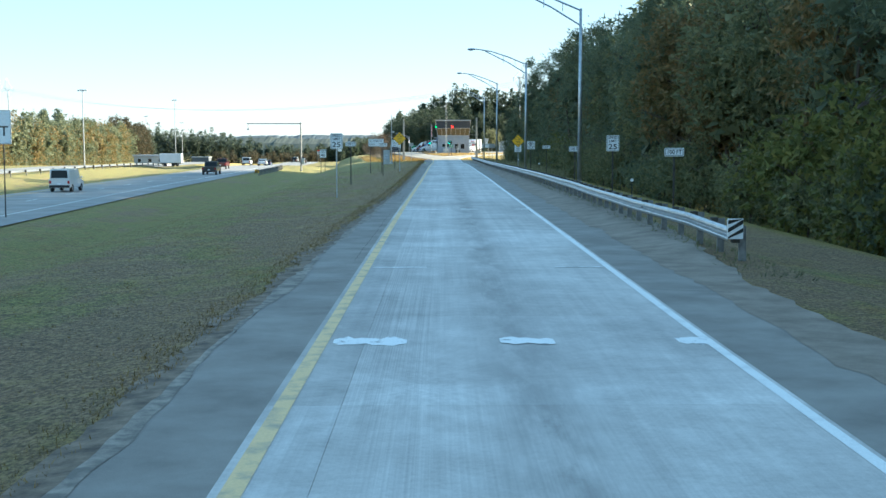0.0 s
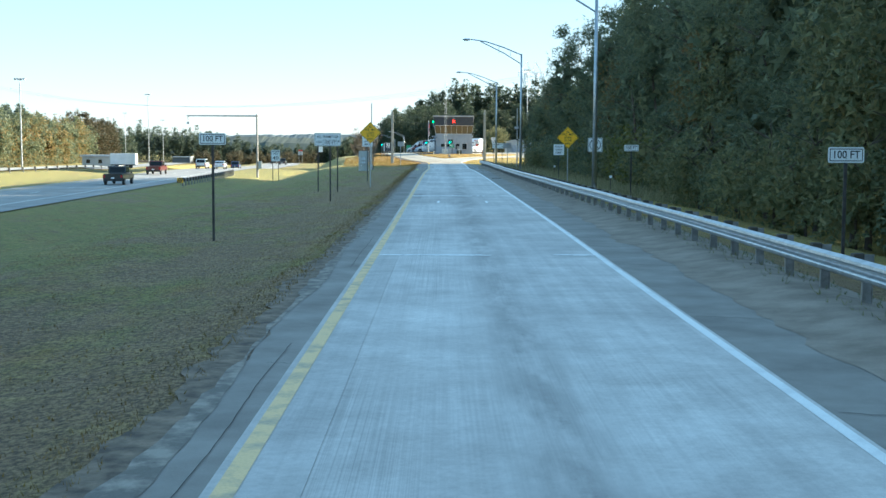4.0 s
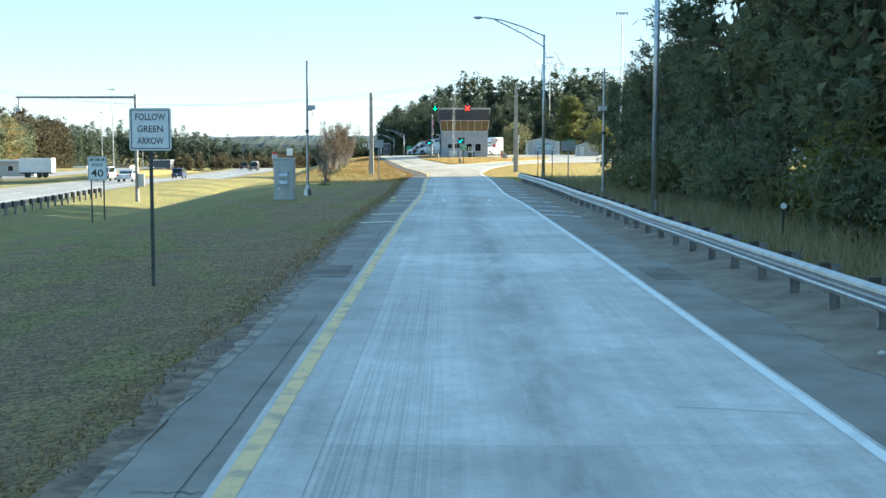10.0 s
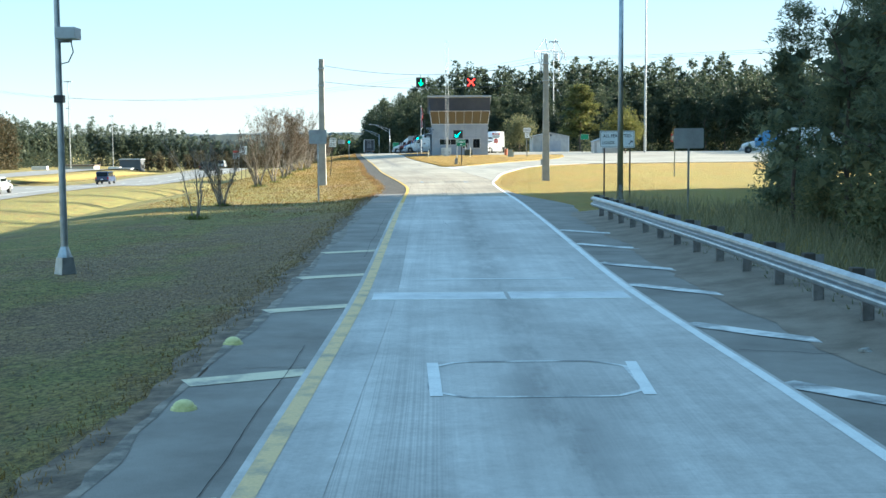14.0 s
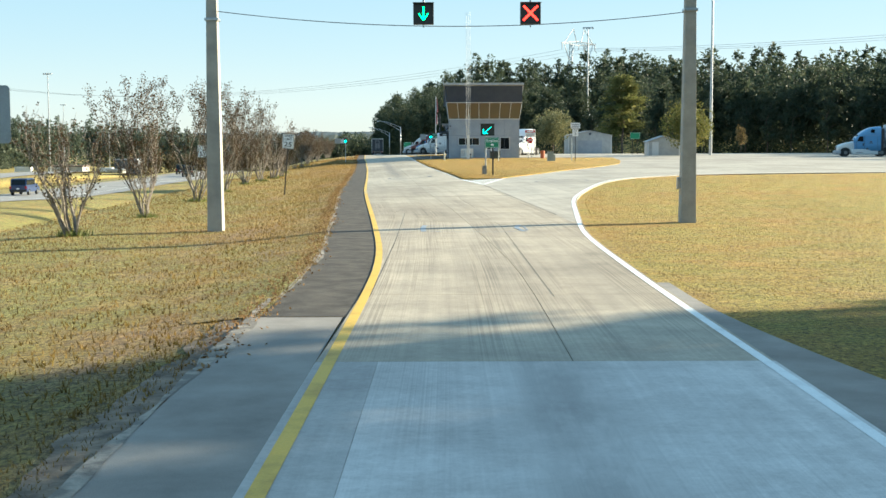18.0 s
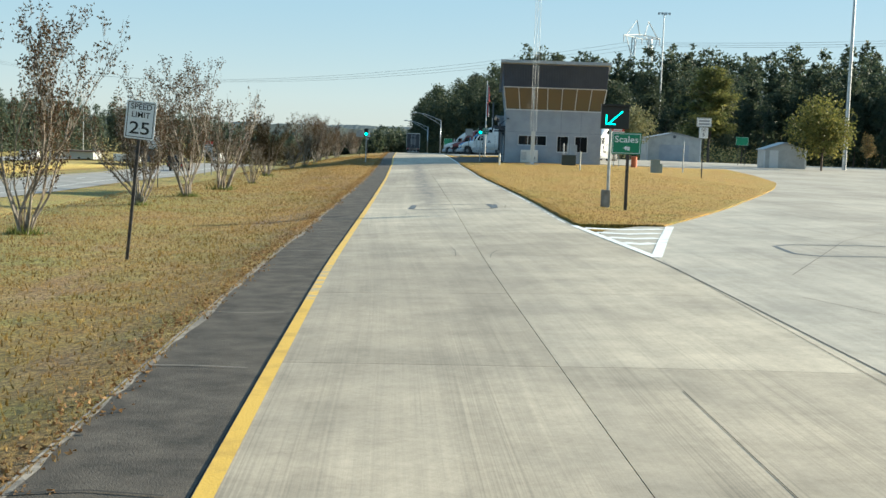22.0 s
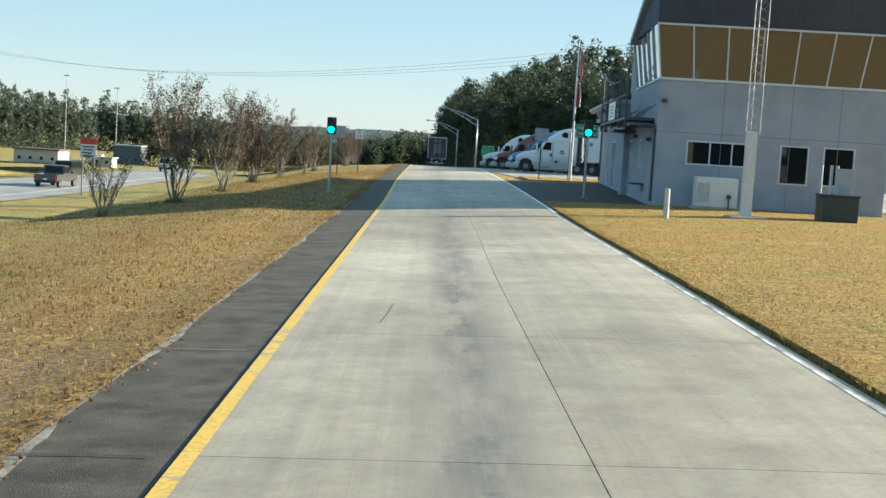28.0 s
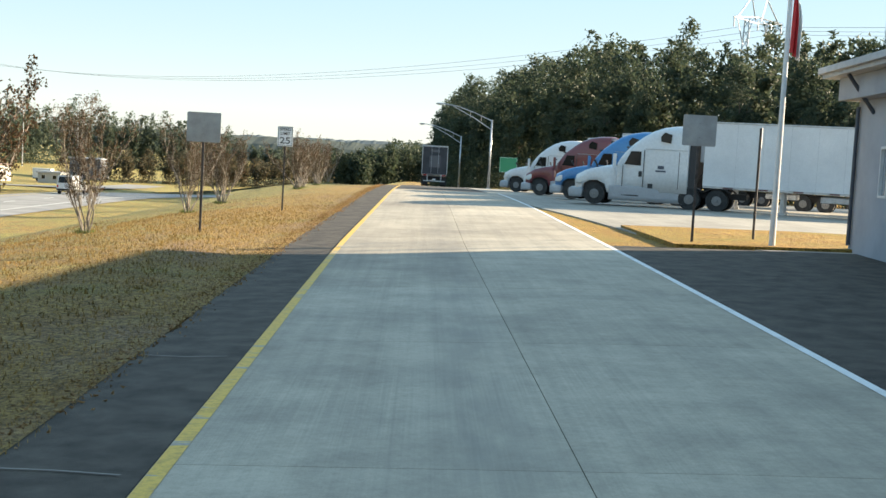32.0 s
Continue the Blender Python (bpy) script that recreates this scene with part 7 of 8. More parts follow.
far_woods("woods", spots_along([(-22, 640), (-12, 560), (4, 500), (30, 478), (62, 458)][::-1], 2, 7.5, 4.4, 5, 1.0), 0.85, 6, "dark mixed woods on the rise behind the truck apron", 1300, 0.47, DARK_PINE, 17.6)
far_woods("woods", spots_along([(62, 458), (92, 420), (110, 370), (112, 310), (100, 262), (80, 232), (60, 214)][::-1], 3, 5.5, 4.4, 7, 1.08), 0.6, 36, "tall dark pine woods behind the truck apron", 860, 0.62, DARK_PINE, 16.0)
far_woods("woods", spots_along([(-24, 668), (-8, 645), (18, 638), (45, 628), (75, 585), (105, 535), (135, 470)][::-1], 3, 8, 4.6, 45, 1.04), 0.6, 46, "tall dark pine woods on the wooded hill", 380, 1.15, DARK_PINE, 20.5)
for k, (x, y, s) in enumerate(spots_along([(-20, 632), (-10, 552), (5, 494), (30, 472), (60, 452), (89, 416), (105, 370), (107, 312), (96, 266)], 1, 1, 7.0, 77, 0.9)):
    place(edge_pine, x, y, s * random.uniform(0.75, 0.95), random.uniform(0, 360), group="trees along the far wood's edge")
mixed_spots = spots_along([(-98, 250), (-102, 330), (-108, 420), (-118, 500), (-155, 580)], 2, -6.5, 4.6, 8, 0.95)
far_woods("woods", [q for q in mixed_spots[::2] if q[1] < 440], 0.3, 9, "sunlit autumn trees beyond the highway", 700, 0.56, AUTUMN, 14.0)
# darker leaf colour stands in for the unlit side of the same wood
far_woods("woods", [q for q in mixed_spots if q[1] >= 440], 0.5, 12, "dull brown and green woods beyond the highway", 620, 0.62, DULL, 16.0)
far_woods("woods", spots_along([(-120, 705), (-100, 722), (-84, 745), (-64, 775)], 2, -9, 6.5, 58, 0.9), 0.25, 59, "brown and grey thicket low in the valley", 520, 0.6, DULL, 10.5)
far_woods("woods", [q for q in mixed_spots[1::2] if q[1] < 440], 0.8, 10, "sunlit green pines among autumn trees beyond the highway", 700, 0.56, PINE, 14.6)
far_woods("woods", spots_along([(-165, 560), (-195, 660), (-205, 770), (-190, 840)], 3, -7, 4.8, 28, 1.0), 0.6, 29, "tall pine woods far beyond the highway, hazed blue-green in their colour", 420, 0.9, FAR_PINE, 22.0)
ridge_spots = [(x, y, k * float(np.interp(x, [-190, -155, -137, -112, -55], [1.10, 0.93, 0.78, 0.60, 0.52]))) for x, y, k in spots_along([(-190, 850), (-120, 890), (-55, 860)], 3, -7, 4.8, 38, 1.0)]
far_woods("woods", ridge_spots, 0.6, 39, "woods sinking towards the valley's end, hazed blue-green in their colour", 420, 0.9, FAR_PINE, 22.0)
far_woods("woods", spots_along([(-60, 800), (-30, 840), (20, 840)], 3, -8, 5.5, 15, 1.1), 0.5, 16, "far woods closing the valley", 420, 0.95, DARK_PINE, 11.5)
far_woods("woods", spots_along([(-70, -60), (-60, -120), (0, -150), (60, -120), (70, -40)], 2, 8, 9, 18, 1.0), 0.5, 19, "woods behind the start of the ramp", 110, 1.6, OAK)
# unseen height and far end are added to close the shade over the road
far_woods("woods", spots_along([(47, 218), (38, 203), (36, 180), (36, -30)], 3, -7, 5.0, 25, 1.1), 0.5, 26, "deep dark woods behind the roadside trees, height and far end added to shade the road", 420, 1.3, PINE, 24.0)
# low distant hills


def ridge(name, y0, x0, x1, top, colour, seed, label):
    xs = np.linspace(x0, x1, 520)
    bm = bmesh.new()
    rows = []
    for depth, f in ((0, 0.0), (30, 0.7), (60, 1.0), (160, 0.8)):
        rows.append([bm.verts.new((x, y0 + depth, -9 + (top + 9) * f * (0.72 + 0.36 * noise.noise((x * 0.0021, seed, 0)) + 0.05 * noise.noise((x * 0.02, seed, 3)) + 0.05 * noise.noise((x * 0.11, seed, depth)) + 0.03 * noise.noise((x * 0.31, seed, depth + 5))))) for x in xs])
    for a, b in zip(rows, rows[1:]):
        for k in range(len(xs) - 1):
            bm.faces.new((a[k], a[k + 1], b[k + 1], b[k]))
    return tagged(mesh_object(name, bm, colour), label, "hills", kind="structure")


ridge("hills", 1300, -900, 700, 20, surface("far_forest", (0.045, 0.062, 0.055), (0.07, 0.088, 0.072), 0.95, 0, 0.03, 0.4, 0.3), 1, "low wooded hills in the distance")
# pale blue-grey base colour stands in for haze over the farthest ridge
ridge("hills", 2300, -1500, 1300, 34, surface("farthest_forest", (0.085, 0.115, 0.125), (0.115, 0.145, 0.155), 0.95, 0, 0.02, 0.2, 0.1), 4, "far hills on the horizon, haze put into their pale colour")


# crape myrtles in the verge
def myrtle(seed, h, stems, leaves, leaf, label, spread=0.75):
    g = np.random.default_rng(seed)
    t = empty("crape_myrtle", 0, 0, 0, label, "shrub", "crape myrtles along the verge")
    tips = []
    for k in range(stems):
        bm = bmesh.new()
        a = 2 * math.pi * k / stems + g.uniform(-0.4, 0.4)
        p = Vector((0.12 * math.cos(a), 0.12 * math.sin(a), -0.1))
        lean = 0.42 * spread * g.uniform(0.25, 1.3)
        d = Vector((math.cos(a) * lean, math.sin(a) * lean, 1.0)).normalized()
        hh, rad = 1.0 * h * g.uniform(0.75, 1.0), 0.040 * g.uniform(0.65, 1.3)
        n = 9
        for i in range(n):
            d2 = (d + Vector((g.normal(0, 0.17, 3) + (0, 0, 0.10)).tolist())).normalized()
            q = p + d2 * hh / n
            r0, r1 = rad * (1 - i / n * 0.85), rad * (1 - (i + 1) / n * 0.85)
            tube(p, q, r0, r1, 5, bm, False)
            if i >= 2:
                for _ in range(3 if i < 4 else 5):
                    b = g.uniform(0, 6.28)
                    w = (d2 * g.uniform(0.9, 1.5) + Vector((math.cos(b), math.sin(b), 0.25)) * g.uniform(0.4, 0.75)).normalized()
                    ln = h * 0.16 * g.uniform(0.6, 1.3)
                    m1 = p + w * ln * 0.5 + Vector((0, 0, 0.04))
                    e1 = m1 + (w + Vector((0, 0, 0.35))).normalized() * ln * 0.6
                    tube(p, m1, r1 * 0.36, r1 * 0.2, 4, bm, False)
                    tube(m1, e1, r1 * 0.2, 0.003, 3, bm, False)
                    for side in (-1, 1):
                        e2 = m1.lerp(e1, 0.35) + Vector((g.normal(0, 0.10), g.normal(0, 0.10), 0.14)) * side * 0.5 + Vector((0, 0, 0.2 * ln))
                        tube(m1.lerp(e1, 0.25), e2, 0.006, 0.002, 3, bm, False)
                        tips += [e2[:], e2[:]]
                    tips += [m1[:], e1[:], e1[:], (m1 * 0.5 + e1 * 0.5)[:]]
            p, d = q, d2
        tips.append(p[:])
        part("stem", bm, MYRTLE_BARK, t)
    tp = np.array(tips)
    pick = tp[g.integers(0, len(tp), leaves)] + g.normal(0, 0.065, (leaves, 3))
    v, f = cards_at(pick, g.normal(0, 1, (leaves, 3)), 0.056, 0.32, g, 4)
    ob = new("foliage", numpy_mesh("foliage", v, f, leaf))
    ob.parent = t
    tuft = g.normal(0, 0.20, (260, 3)) * np.array([1, 1, 0.0])
    v, f = cards_at(tuft, np.tile([0, 0, 1.6], (260, 1)), 0.20, 0.07, g, 1, -0.4)
    ob = tagged(new("grass_tuft", numpy_mesh("grass_tuft", v, f, TUFT)), "green grass tuft", kind="stuff")
    ob.parent = t
    return t


L_M = "bare multi-stemmed crape myrtle with a few rusty leaves"
myrtles = [myrtle(61, 4.6, 13, 3600, MYRTLE, L_M, 0.8), myrtle(62, 5.8, 10, 3800, MYRTLE, "tall open crape myrtle with thin rusty leaves", 0.36), myrtle(63, 3.8, 9, 1000, MYRTLE, L_M, 0.9), myrtle(64, 4.2, 12, 9000, MYRTLE_DARK, "crape myrtle still full of dark brown leaves", 0.75), myrtle(66, 4.4, 3, 40, MYRTLE_DARK, "thin bare crape myrtle with a few dark stems", 0.5), myrtle(67, 5.0, 17, 9500, MYRTLE, "broad crape myrtle with many stems and rusty leaves", 1.15)]
for x, y, k, s in ((-6.2, 189.5, 4, 0.85), (-6.8, 198.7, 2, 0.85), (-8.5, 222.3, 2, 1.0), (-8.7, 231.8, 1, 0.9), (-9.7, 245.8, 1, 1.02), (-10.9, 259.5, 1, 1.05), (-11.9, 273.5, 0, 0.95), (-11.8, 280.5, 1, 1.05), (-12.0, 288.5, 2, 1.35), (-13.0, 301.2, 2, 0.68), (-14.5, 314.5, 3, 1.0), (-15.9, 334.6, 2, 0.6), (-16.1, 344.0, 1, 0.9), (-16.5, 353.6, 1, 0.88), (-17.9, 367, 5, 1.02), (-18.5, 379, 1, 0.74), (-19.3, 394.0, 1, 0.72), (-20.2, 403.9, 0, 0.85), (-20.9, 431, 0, 0.95), (-22.4, 442, 0, 0.9), (-23.2, 455, 0, 1.0), (-25.0, 475, 1, 0.8)):
    place(myrtles[k], x, y, s, random.uniform(0, 360))
for ob in pines + oaks + thin_trees + shrubs + myrtles + [edge_pine, lone, round_tree, gold_tree]:
    drop(ob)


# mown blades along the verge and tall weeds behind the rail
def blades(name, pts, height, material, label, per=2, lean=0.5, slim=0.09):
    n = len(pts)
    out = np.tile([0.0, 0.0, 1.9], (n, 1))
    v, f = cards_at(pts, out, height, slim, rng, per, -0.5)
    return tagged(new(name, numpy_mesh(name, v, f, material)), label, "grass", kind="stuff")


def verge_points(n, y0, y1, near, far, left=True, power=1.7):
    y = rng.uniform(y0, y1, n)
    d = near + (far - near) * rng.uniform(0, 1, n) ** power
    x = curve_at(LINE_L, y) - d if left else curve_at(LINE_R, np.minimum(y, 224)) + d
    return np.stack([x, y, ground_z(x, y)], 1)


blades("verge_grass", verge_points(26000, 0, 203, 1.45, 9.0, True, 1.4), 0.034, BLADE, "thin worn grass on the shaded verge", slim=0.16)
blades("verge_grass", verge_points(30000, 190, 410, 1.35, 10.0, True, 1.5), 0.06, BLADE, "short mown autumn grass on the verge", slim=0.13)
blades("verge_grass", verge_points(56000, 198, 395, 1.5, 12.0, True, 1.3), 0.07, BLADE, "thick mown autumn grass opposite the scale house", slim=0.14)
y_ = rng.uniform(-5, 430, 26000)
w_ = np.where(y_ < 204, curve_at(SHOULDER, y_) + 0.3, WIDE)
x_ = curve_at(LINE_L, y_) - w_ + 0.06 - 0.55 * rng.uniform(0, 1, 26000) ** 1.3 + 0.06 * np.sin(y_ * 1.7) + 0.05 * np.sin(y_ * 5.3 + 1)
blades("verge_grass", np.stack([x_, y_, ground_z(x_, y_) + 0.04], 1), 0.05, BLADE, "ragged grass creeping over the shoulder's edge", slim=0.07)
n_ = 9000
y_ = rng.uniform(200, 440, n_)
x_ = curve_at(LINE_L, y_) - WIDE - 0.12 + rng.normal(0, 0.14, n_) + 0.10 * np.sin(y_ * 0.9) * np.sin(y_ * 0.37)
v_, f_ = cards_at(np.stack([x_, y_, np.maximum(ground_z(x_, y_) + 0.03, road_z(x_, y_) - 0.006)], 1), rng.normal(0, 1, (n_, 3)) * np.array([1, 1, 0.1]), 0.045, 0.35, rng, 2, -0.06)
tagged(new("leaf_litter", numpy_mesh("leaf_litter", v_, f_, LITTER)), "brown fallen leaves gathered along the shoulder", "leaves", kind="stuff")
y_ = rng.uniform(261, 341, 9000)
x_ = curve_at(KERB_R, y_) + 0.10 + 0.3 * rng.uniform(0, 1, 9000) ** 1.5 + 0.05 * np.sin(y_ * 2.3)
blades("lawn_grass", np.stack([x_, y_, road_z(x_, y_) + 0.03], 1), 0.06, BLADE, "longer grass along the kerb", slim=0.05)
y_ = rng.uniform(261, 345, 30000)
x_ = curve_at(KERB_R, y_) + 0.15 + np.minimum(13.0, np.interp(y_, [q[1] for q in ISLAND_R], [q[0] for q in ISLAND_R]) - curve_at(KERB_R, y_) - 0.4) * rng.uniform(0, 1, 30000) ** 1.25
blades("lawn_grass", np.stack([x_, y_, road_z(x_, y_) + 0.045], 1), 0.04, BLADE, "short mown grass on the lawn", slim=0.16)
y_ = rng.uniform(206, 262, 17000)
x_ = curve_at(LINE_R, np.minimum(y_, 259)) + 0.45 + 9 * rng.uniform(0, 1, 17000) ** 1.4
blades("lawn_grass", np.stack([x_, y_, ground_z(x_, y_)], 1), 0.035, BLADE, "short mown grass beside the bypass")
blades("weeds", verge_points(5200, 96, 192, 3.2, 9.5, False, 1.2), 0.62, WEED, "tall dry weeds behind the guard rail", 4, slim=0.022)
blades("weeds", verge_points(3600, 10, 190, 2.2, 3.6, False, 0.8), 0.11, OAK, "low green weeds under the guard rail", 3, slim=0.07)

# ---- vehicles ----
TYRE = surface("tyre_rubber", (0.018, 0.018, 0.018), (0.04, 0.04, 0.04), 0.85, 0, 6.0, 60, 0.2, local=True)
RIM = plain("wheel_rim", (0.20, 0.205, 0.21), 0.4, 0.6)
CHASSIS = plain("black_chassis", (0.025, 0.025, 0.027), 0.7)
TRAILER_WHITE = surface("white_trailer_skin", (0.64, 0.66, 0.68), (0.76, 0.77, 0.78), 0.4, 0.05, 0.6, 30, 0.02, local=True)
LIGHT_RED, LIGHT_WHITE = plain("red_lamp_lens", (0.40, 0.02, 0.02), 0.25), plain("clear_lamp_lens", (0.7, 0.7, 0.68), 0.15)
CAR_GLASS, nt_, b_, v_ = start("car_glass", 0.05)
b_.inputs["Base Color"].default_value = (0.012, 0.014, 0.016, 1)
b_.inputs["Specular IOR Level"].default_value = 0.25


def paint(name, c):
    m = plain(name, c, 0.28)
    m.node_tree.nodes["Principled BSDF"].inputs["Coat Weight"].default_value = 0.6
    return m


def wheel(parent, x, y, r, width, name="wheel"):
    """A wheel whose axle runs along y (the vehicle points to -x)."""
    w = part(name, tube((x, y - width / 2, r), (x, y + width / 2, r), r, r, 24), TYRE, parent)
    side = -1 if y < 0 else 1
    part("rim", tube((x, y + side * (width / 2 - 0.02), r), (x, y + side * (width / 2 + 0.012), r), r * 0.5, r * 0.42, 20), RIM, w, "dull metal rim")
    part("hub", tube((x, y + side * (width / 2), r), (x, y + side * (width / 2 + 0.05), r), r * 0.2, r * 0.14, 12), RIM, w)
    return w


def hull(rows, bm=None, power=0.42):
    """A rounded body from cross-sections (x, half width, z low, z high)."""
    bm = bm or bmesh.new()
    rings = []
    for x, hw, z0, z1 in rows:
        mid = z0 + (z1 - z0) * 0.62
        pts = [(-hw, z0), (-hw, (z0 + mid) / 2)]
        for k in range(13):
            a = math.pi * (1 - k / 12)
            c, s_ = math.cos(a), math.sin(a)
            pts.append((hw * math.copysign(abs(c) ** power, c), mid + (z1 - mid) * s_ ** power))
        pts += [(hw, (z0 + mid) / 2), (hw, z0)]
        rings.append([bm.verts.new((x, y, z)) for y, z in pts])
    n = len(rings[0])
    for p, q in zip(rings, rings[1:]):
        for k in range(n):
            bm.faces.new((p[k], p[(k + 1) % n], q[(k + 1) % n], q[k]))
    bm.faces.new(rings[0][::-1]), bm.faces.new(rings[-1])
    bmesh.ops.recalc_face_normals(bm, faces=bm.faces[:])
    return bm


def known(name, c, rough=0.5, metal=0.0):
    return bpy.data.materials.get(name) or plain(name, c, rough, metal)


def semi(colour, label, trailer=True, lower=None):
    """A sleeper tractor with its box trailer; it points to -x, front axle at x = 0."""
    t = empty("semi_truck", 0, 0, 0, label, "truck", "trucks parked side by side")
    body = bpy.data.materials.get(colour[0]) or paint(colour[0], colour[1])
    low = paint(*lower) if lower else body
    grey, dark = known("grey_skirt_paint", (0.36, 0.37, 0.39), 0.4), known("dark_trim", (0.03, 0.03, 0.033), 0.6)
    part("bonnet", hull([(-1.12, 0.62, 0.72, 1.18), (-1.02, 0.86, 0.62, 1.42), (-0.70, 1.02, 0.62, 1.58), (-0.62, 1.06, 0.95, 1.62), (-0.35, 1.12, 1.14, 1.72), (0.1, 1.14, 1.18, 1.84), (0.5, 1.15, 1.0, 1.93), (0.62, 1.15, 0.62, 1.95), (1.05, 1.16, 0.55, 2.02)]), low, t, "long sloping bonnet", True)
    part("bumper", hull([(-1.36, 0.85, 0.34, 0.72), (-1.22, 1.08, 0.3, 0.8), (-0.7, 1.17, 0.3, 0.78), (-0.62, 1.17, 0.42, 0.74)]), grey, t, "grey plastic bumper", True)
    part("grille", hull([(-1.17, 0.40, 0.78, 1.14), (-1.05, 0.52, 0.78, 1.36)]), dark, t, "dark grille")
    cab = part("cab", hull([(1.0, 1.14, 0.75, 2.02), (1.22, 1.16, 0.75, 2.42), (1.55, 1.17, 0.75, 2.84), (1.75, 1.18, 0.75, 3.02), (2.2, 1.2, 0.75, 3.38), (2.7, 1.22, 0.75, 3.68), (3.2, 1.23, 0.75, 3.86), (3.8, 1.24, 0.75, 3.96), (4.45, 1.25, 0.75, 3.98), (4.5, 1.24, 0.75, 3.97)], power=0.34), body, t, "tall sleeper cab", True)
    part("windscreen", lean_quad((1.0, 0.92, 2.05), (1.0, -0.92, 2.05), (1.50, -0.86, 2.80), (1.50, 0.86, 2.80), 0.03), CAR_GLASS, cab, "dark windscreen")
    part("visor", box(1.42, -0.95, 2.80, 1.62, 0.95, 2.88, 0.02), dark, cab)
    for s in (-1, 1):
        e = s * 1.185
        part("side_window", prism([(1.42, 2.02), (2.22, 1.98), (2.22, 2.66), (1.72, 2.66)], e - 0.03, e + 0.03), CAR_GLASS, cab, "dark side window")
        part("sleeper_window", prism([(3.15, 3.18), (3.62, 3.10), (3.66, 3.52), (3.3, 3.62), (3.12, 3.4)], s * 1.225 - 0.06, s * 1.225 + 0.03), CAR_GLASS, cab, "black curved sleeper window")
        for x, z0, z1 in ((1.35, 0.95, 2.0), (2.36, 0.95, 2.75), (4.05, 0.95, 2.7)):
            part("door_seam", box(x, s * 1.22 - 0.035, z0, x + 0.025, s * 1.22 + 0.012, z1), dark, cab, "dark shut line")
        part("door_handle", box(2.14, s * 1.215 - 0.02, 1.45, 2.3, s * 1.215 + 0.03, 1.72, 0.01), dark, cab, "black door handle")
        part("locker_vent", box(2.62, s * 1.235 - 0.02, 0.92, 2.86, s * 1.235 + 0.016, 1.14, 0.01), dark, cab)
        part("roof_fairing_line", box(2.4, s * 1.235 - 0.03, 2.78, 4.45, s * 1.235 + 0.004, 2.80), grey, cab)
        part("headlight", hull([(-1.02, 0.05, 0.98, 1.16), (-0.75, 0.14, 0.95, 1.32), (-0.50, 0.05, 1.18, 1.36)]), LIGHT_WHITE, t, "clear headlight", True).location.y = s * 0.98
        m = part("mirror", box(0.92, s * 1.45 - 0.10, 1.75, 1.06, s * 1.45 + 0.10, 2.5, 0.04), body if s < 0 else dark, t, "tall door mirror")
        part("mirror_arm", tube((1.05, s * 1.12, 2.35), (1.0, s * 1.42, 2.35), 0.03, 0.03, 6), dark, m)
        part("mirror_arm", tube((1.05, s * 1.12, 1.95), (1.0, s * 1.42, 1.95), 0.03, 0.03, 6), dark, m)
        part("bonnet_mirror", tube((0.1, s * 1.05, 1.8), (-0.05, s * 1.25, 2.15), 0.02, 0.06, 6), dark, t)
        part("side_skirt", hull([(0.72, 0.06, 0.28, 0.95), (1.0, 0.1, 0.26, 0.98), (4.4, 0.1, 0.26, 0.98), (4.55, 0.05, 0.3, 0.95)]), grey if not lower else low, t, "pale grey side skirt", True).location.y = s * 1.13
        part("step", box(1.3, s * 1.2 - 0.03, 0.5, 2.2, s * 1.2 + 0.045, 0.56), dark, t)
        wheel(t, 0, s * 1.0, 0.51, 0.30)
        for x in (4.62, 5.92):
            wheel(t, x, s * 0.95, 0.51, 0.56)
            part("mud_guard", hull([(x - 0.62, 0.28, 0.86, 0.93), (x - 0.35, 0.28, 1.02, 1.08), (x + 0.35, 0.28, 1.02, 1.08), (x + 0.62, 0.28, 0.86, 0.93)]), dark, t, smooth=True).location.y = s * 0.92
        part("gap_fairing", box(4.53, s * 1.16 - 0.025, 0.98, 4.86, s * 1.16 + 0.025, 3.7, 0.012), dark, t, "narrow side fairing behind the sleeper")
        part("exhaust_line", tube((4.75, s * 0.5, 1.3), (5.2, s * 0.4, 2.0), 0.03, 0.03, 6), dark, t)
    part("emblem", box(2.95, -1.252, 1.72, 3.45, -1.235, 1.80), known("dark_badge", (0.08, 0.09, 0.12)), cab, "small dark emblem bar")
    part("emblem", box(3.05, -1.252, 1.86, 3.35, -1.235, 2.02), known("dark_badge", (0.08, 0.09, 0.12)), cab, "small dark emblem")
    part("frame_rail", box(-0.8, -0.45, 0.6, 7.2, 0.45, 0.88), CHASSIS, t)
    part("axle", tube((0, -1.0, 0.51), (0, 1.0, 0.51), 0.09, 0.09, 10), CHASSIS, t)
    part("wheel_well", box(-0.58, -0.9, 0.7, 0.58, 0.9, 1.3), CHASSIS, t)
    part("fifth_wheel", box(5.2, -0.5, 0.88, 6.4, 0.5, 1.12), CHASSIS, t)
    if trailer:
        tr_ = part("trailer_box", box(5.22, -1.28, 1.16, 19.7, 1.28, 4.22, 0.05), TRAILER_WHITE, t, "plain white box trailer")
        part("bottom_rail", box(5.26, -1.3, 1.10, 19.7, 1.3, 1.20, 0.01), GALV, tr_)
        part("top_rail", box(5.23, -1.3, 4.14, 19.7, 1.3, 4.23, 0.01), GALV, tr_)
        for k in range(11):
            part("panel_seam", box(6.7 + 1.22 * k, -1.284, 1.22, 6.71 + 1.22 * k, -1.279, 4.12), GALV, tr_)
        for k in range(9):
            part("marker", box(6.2 + 1.6 * k, -1.312, 1.115, 6.65 + 1.6 * k, -1.299, 1.18), known("dark_marker", (0.12, 0.05, 0.05)), tr_, "dark marker strip")
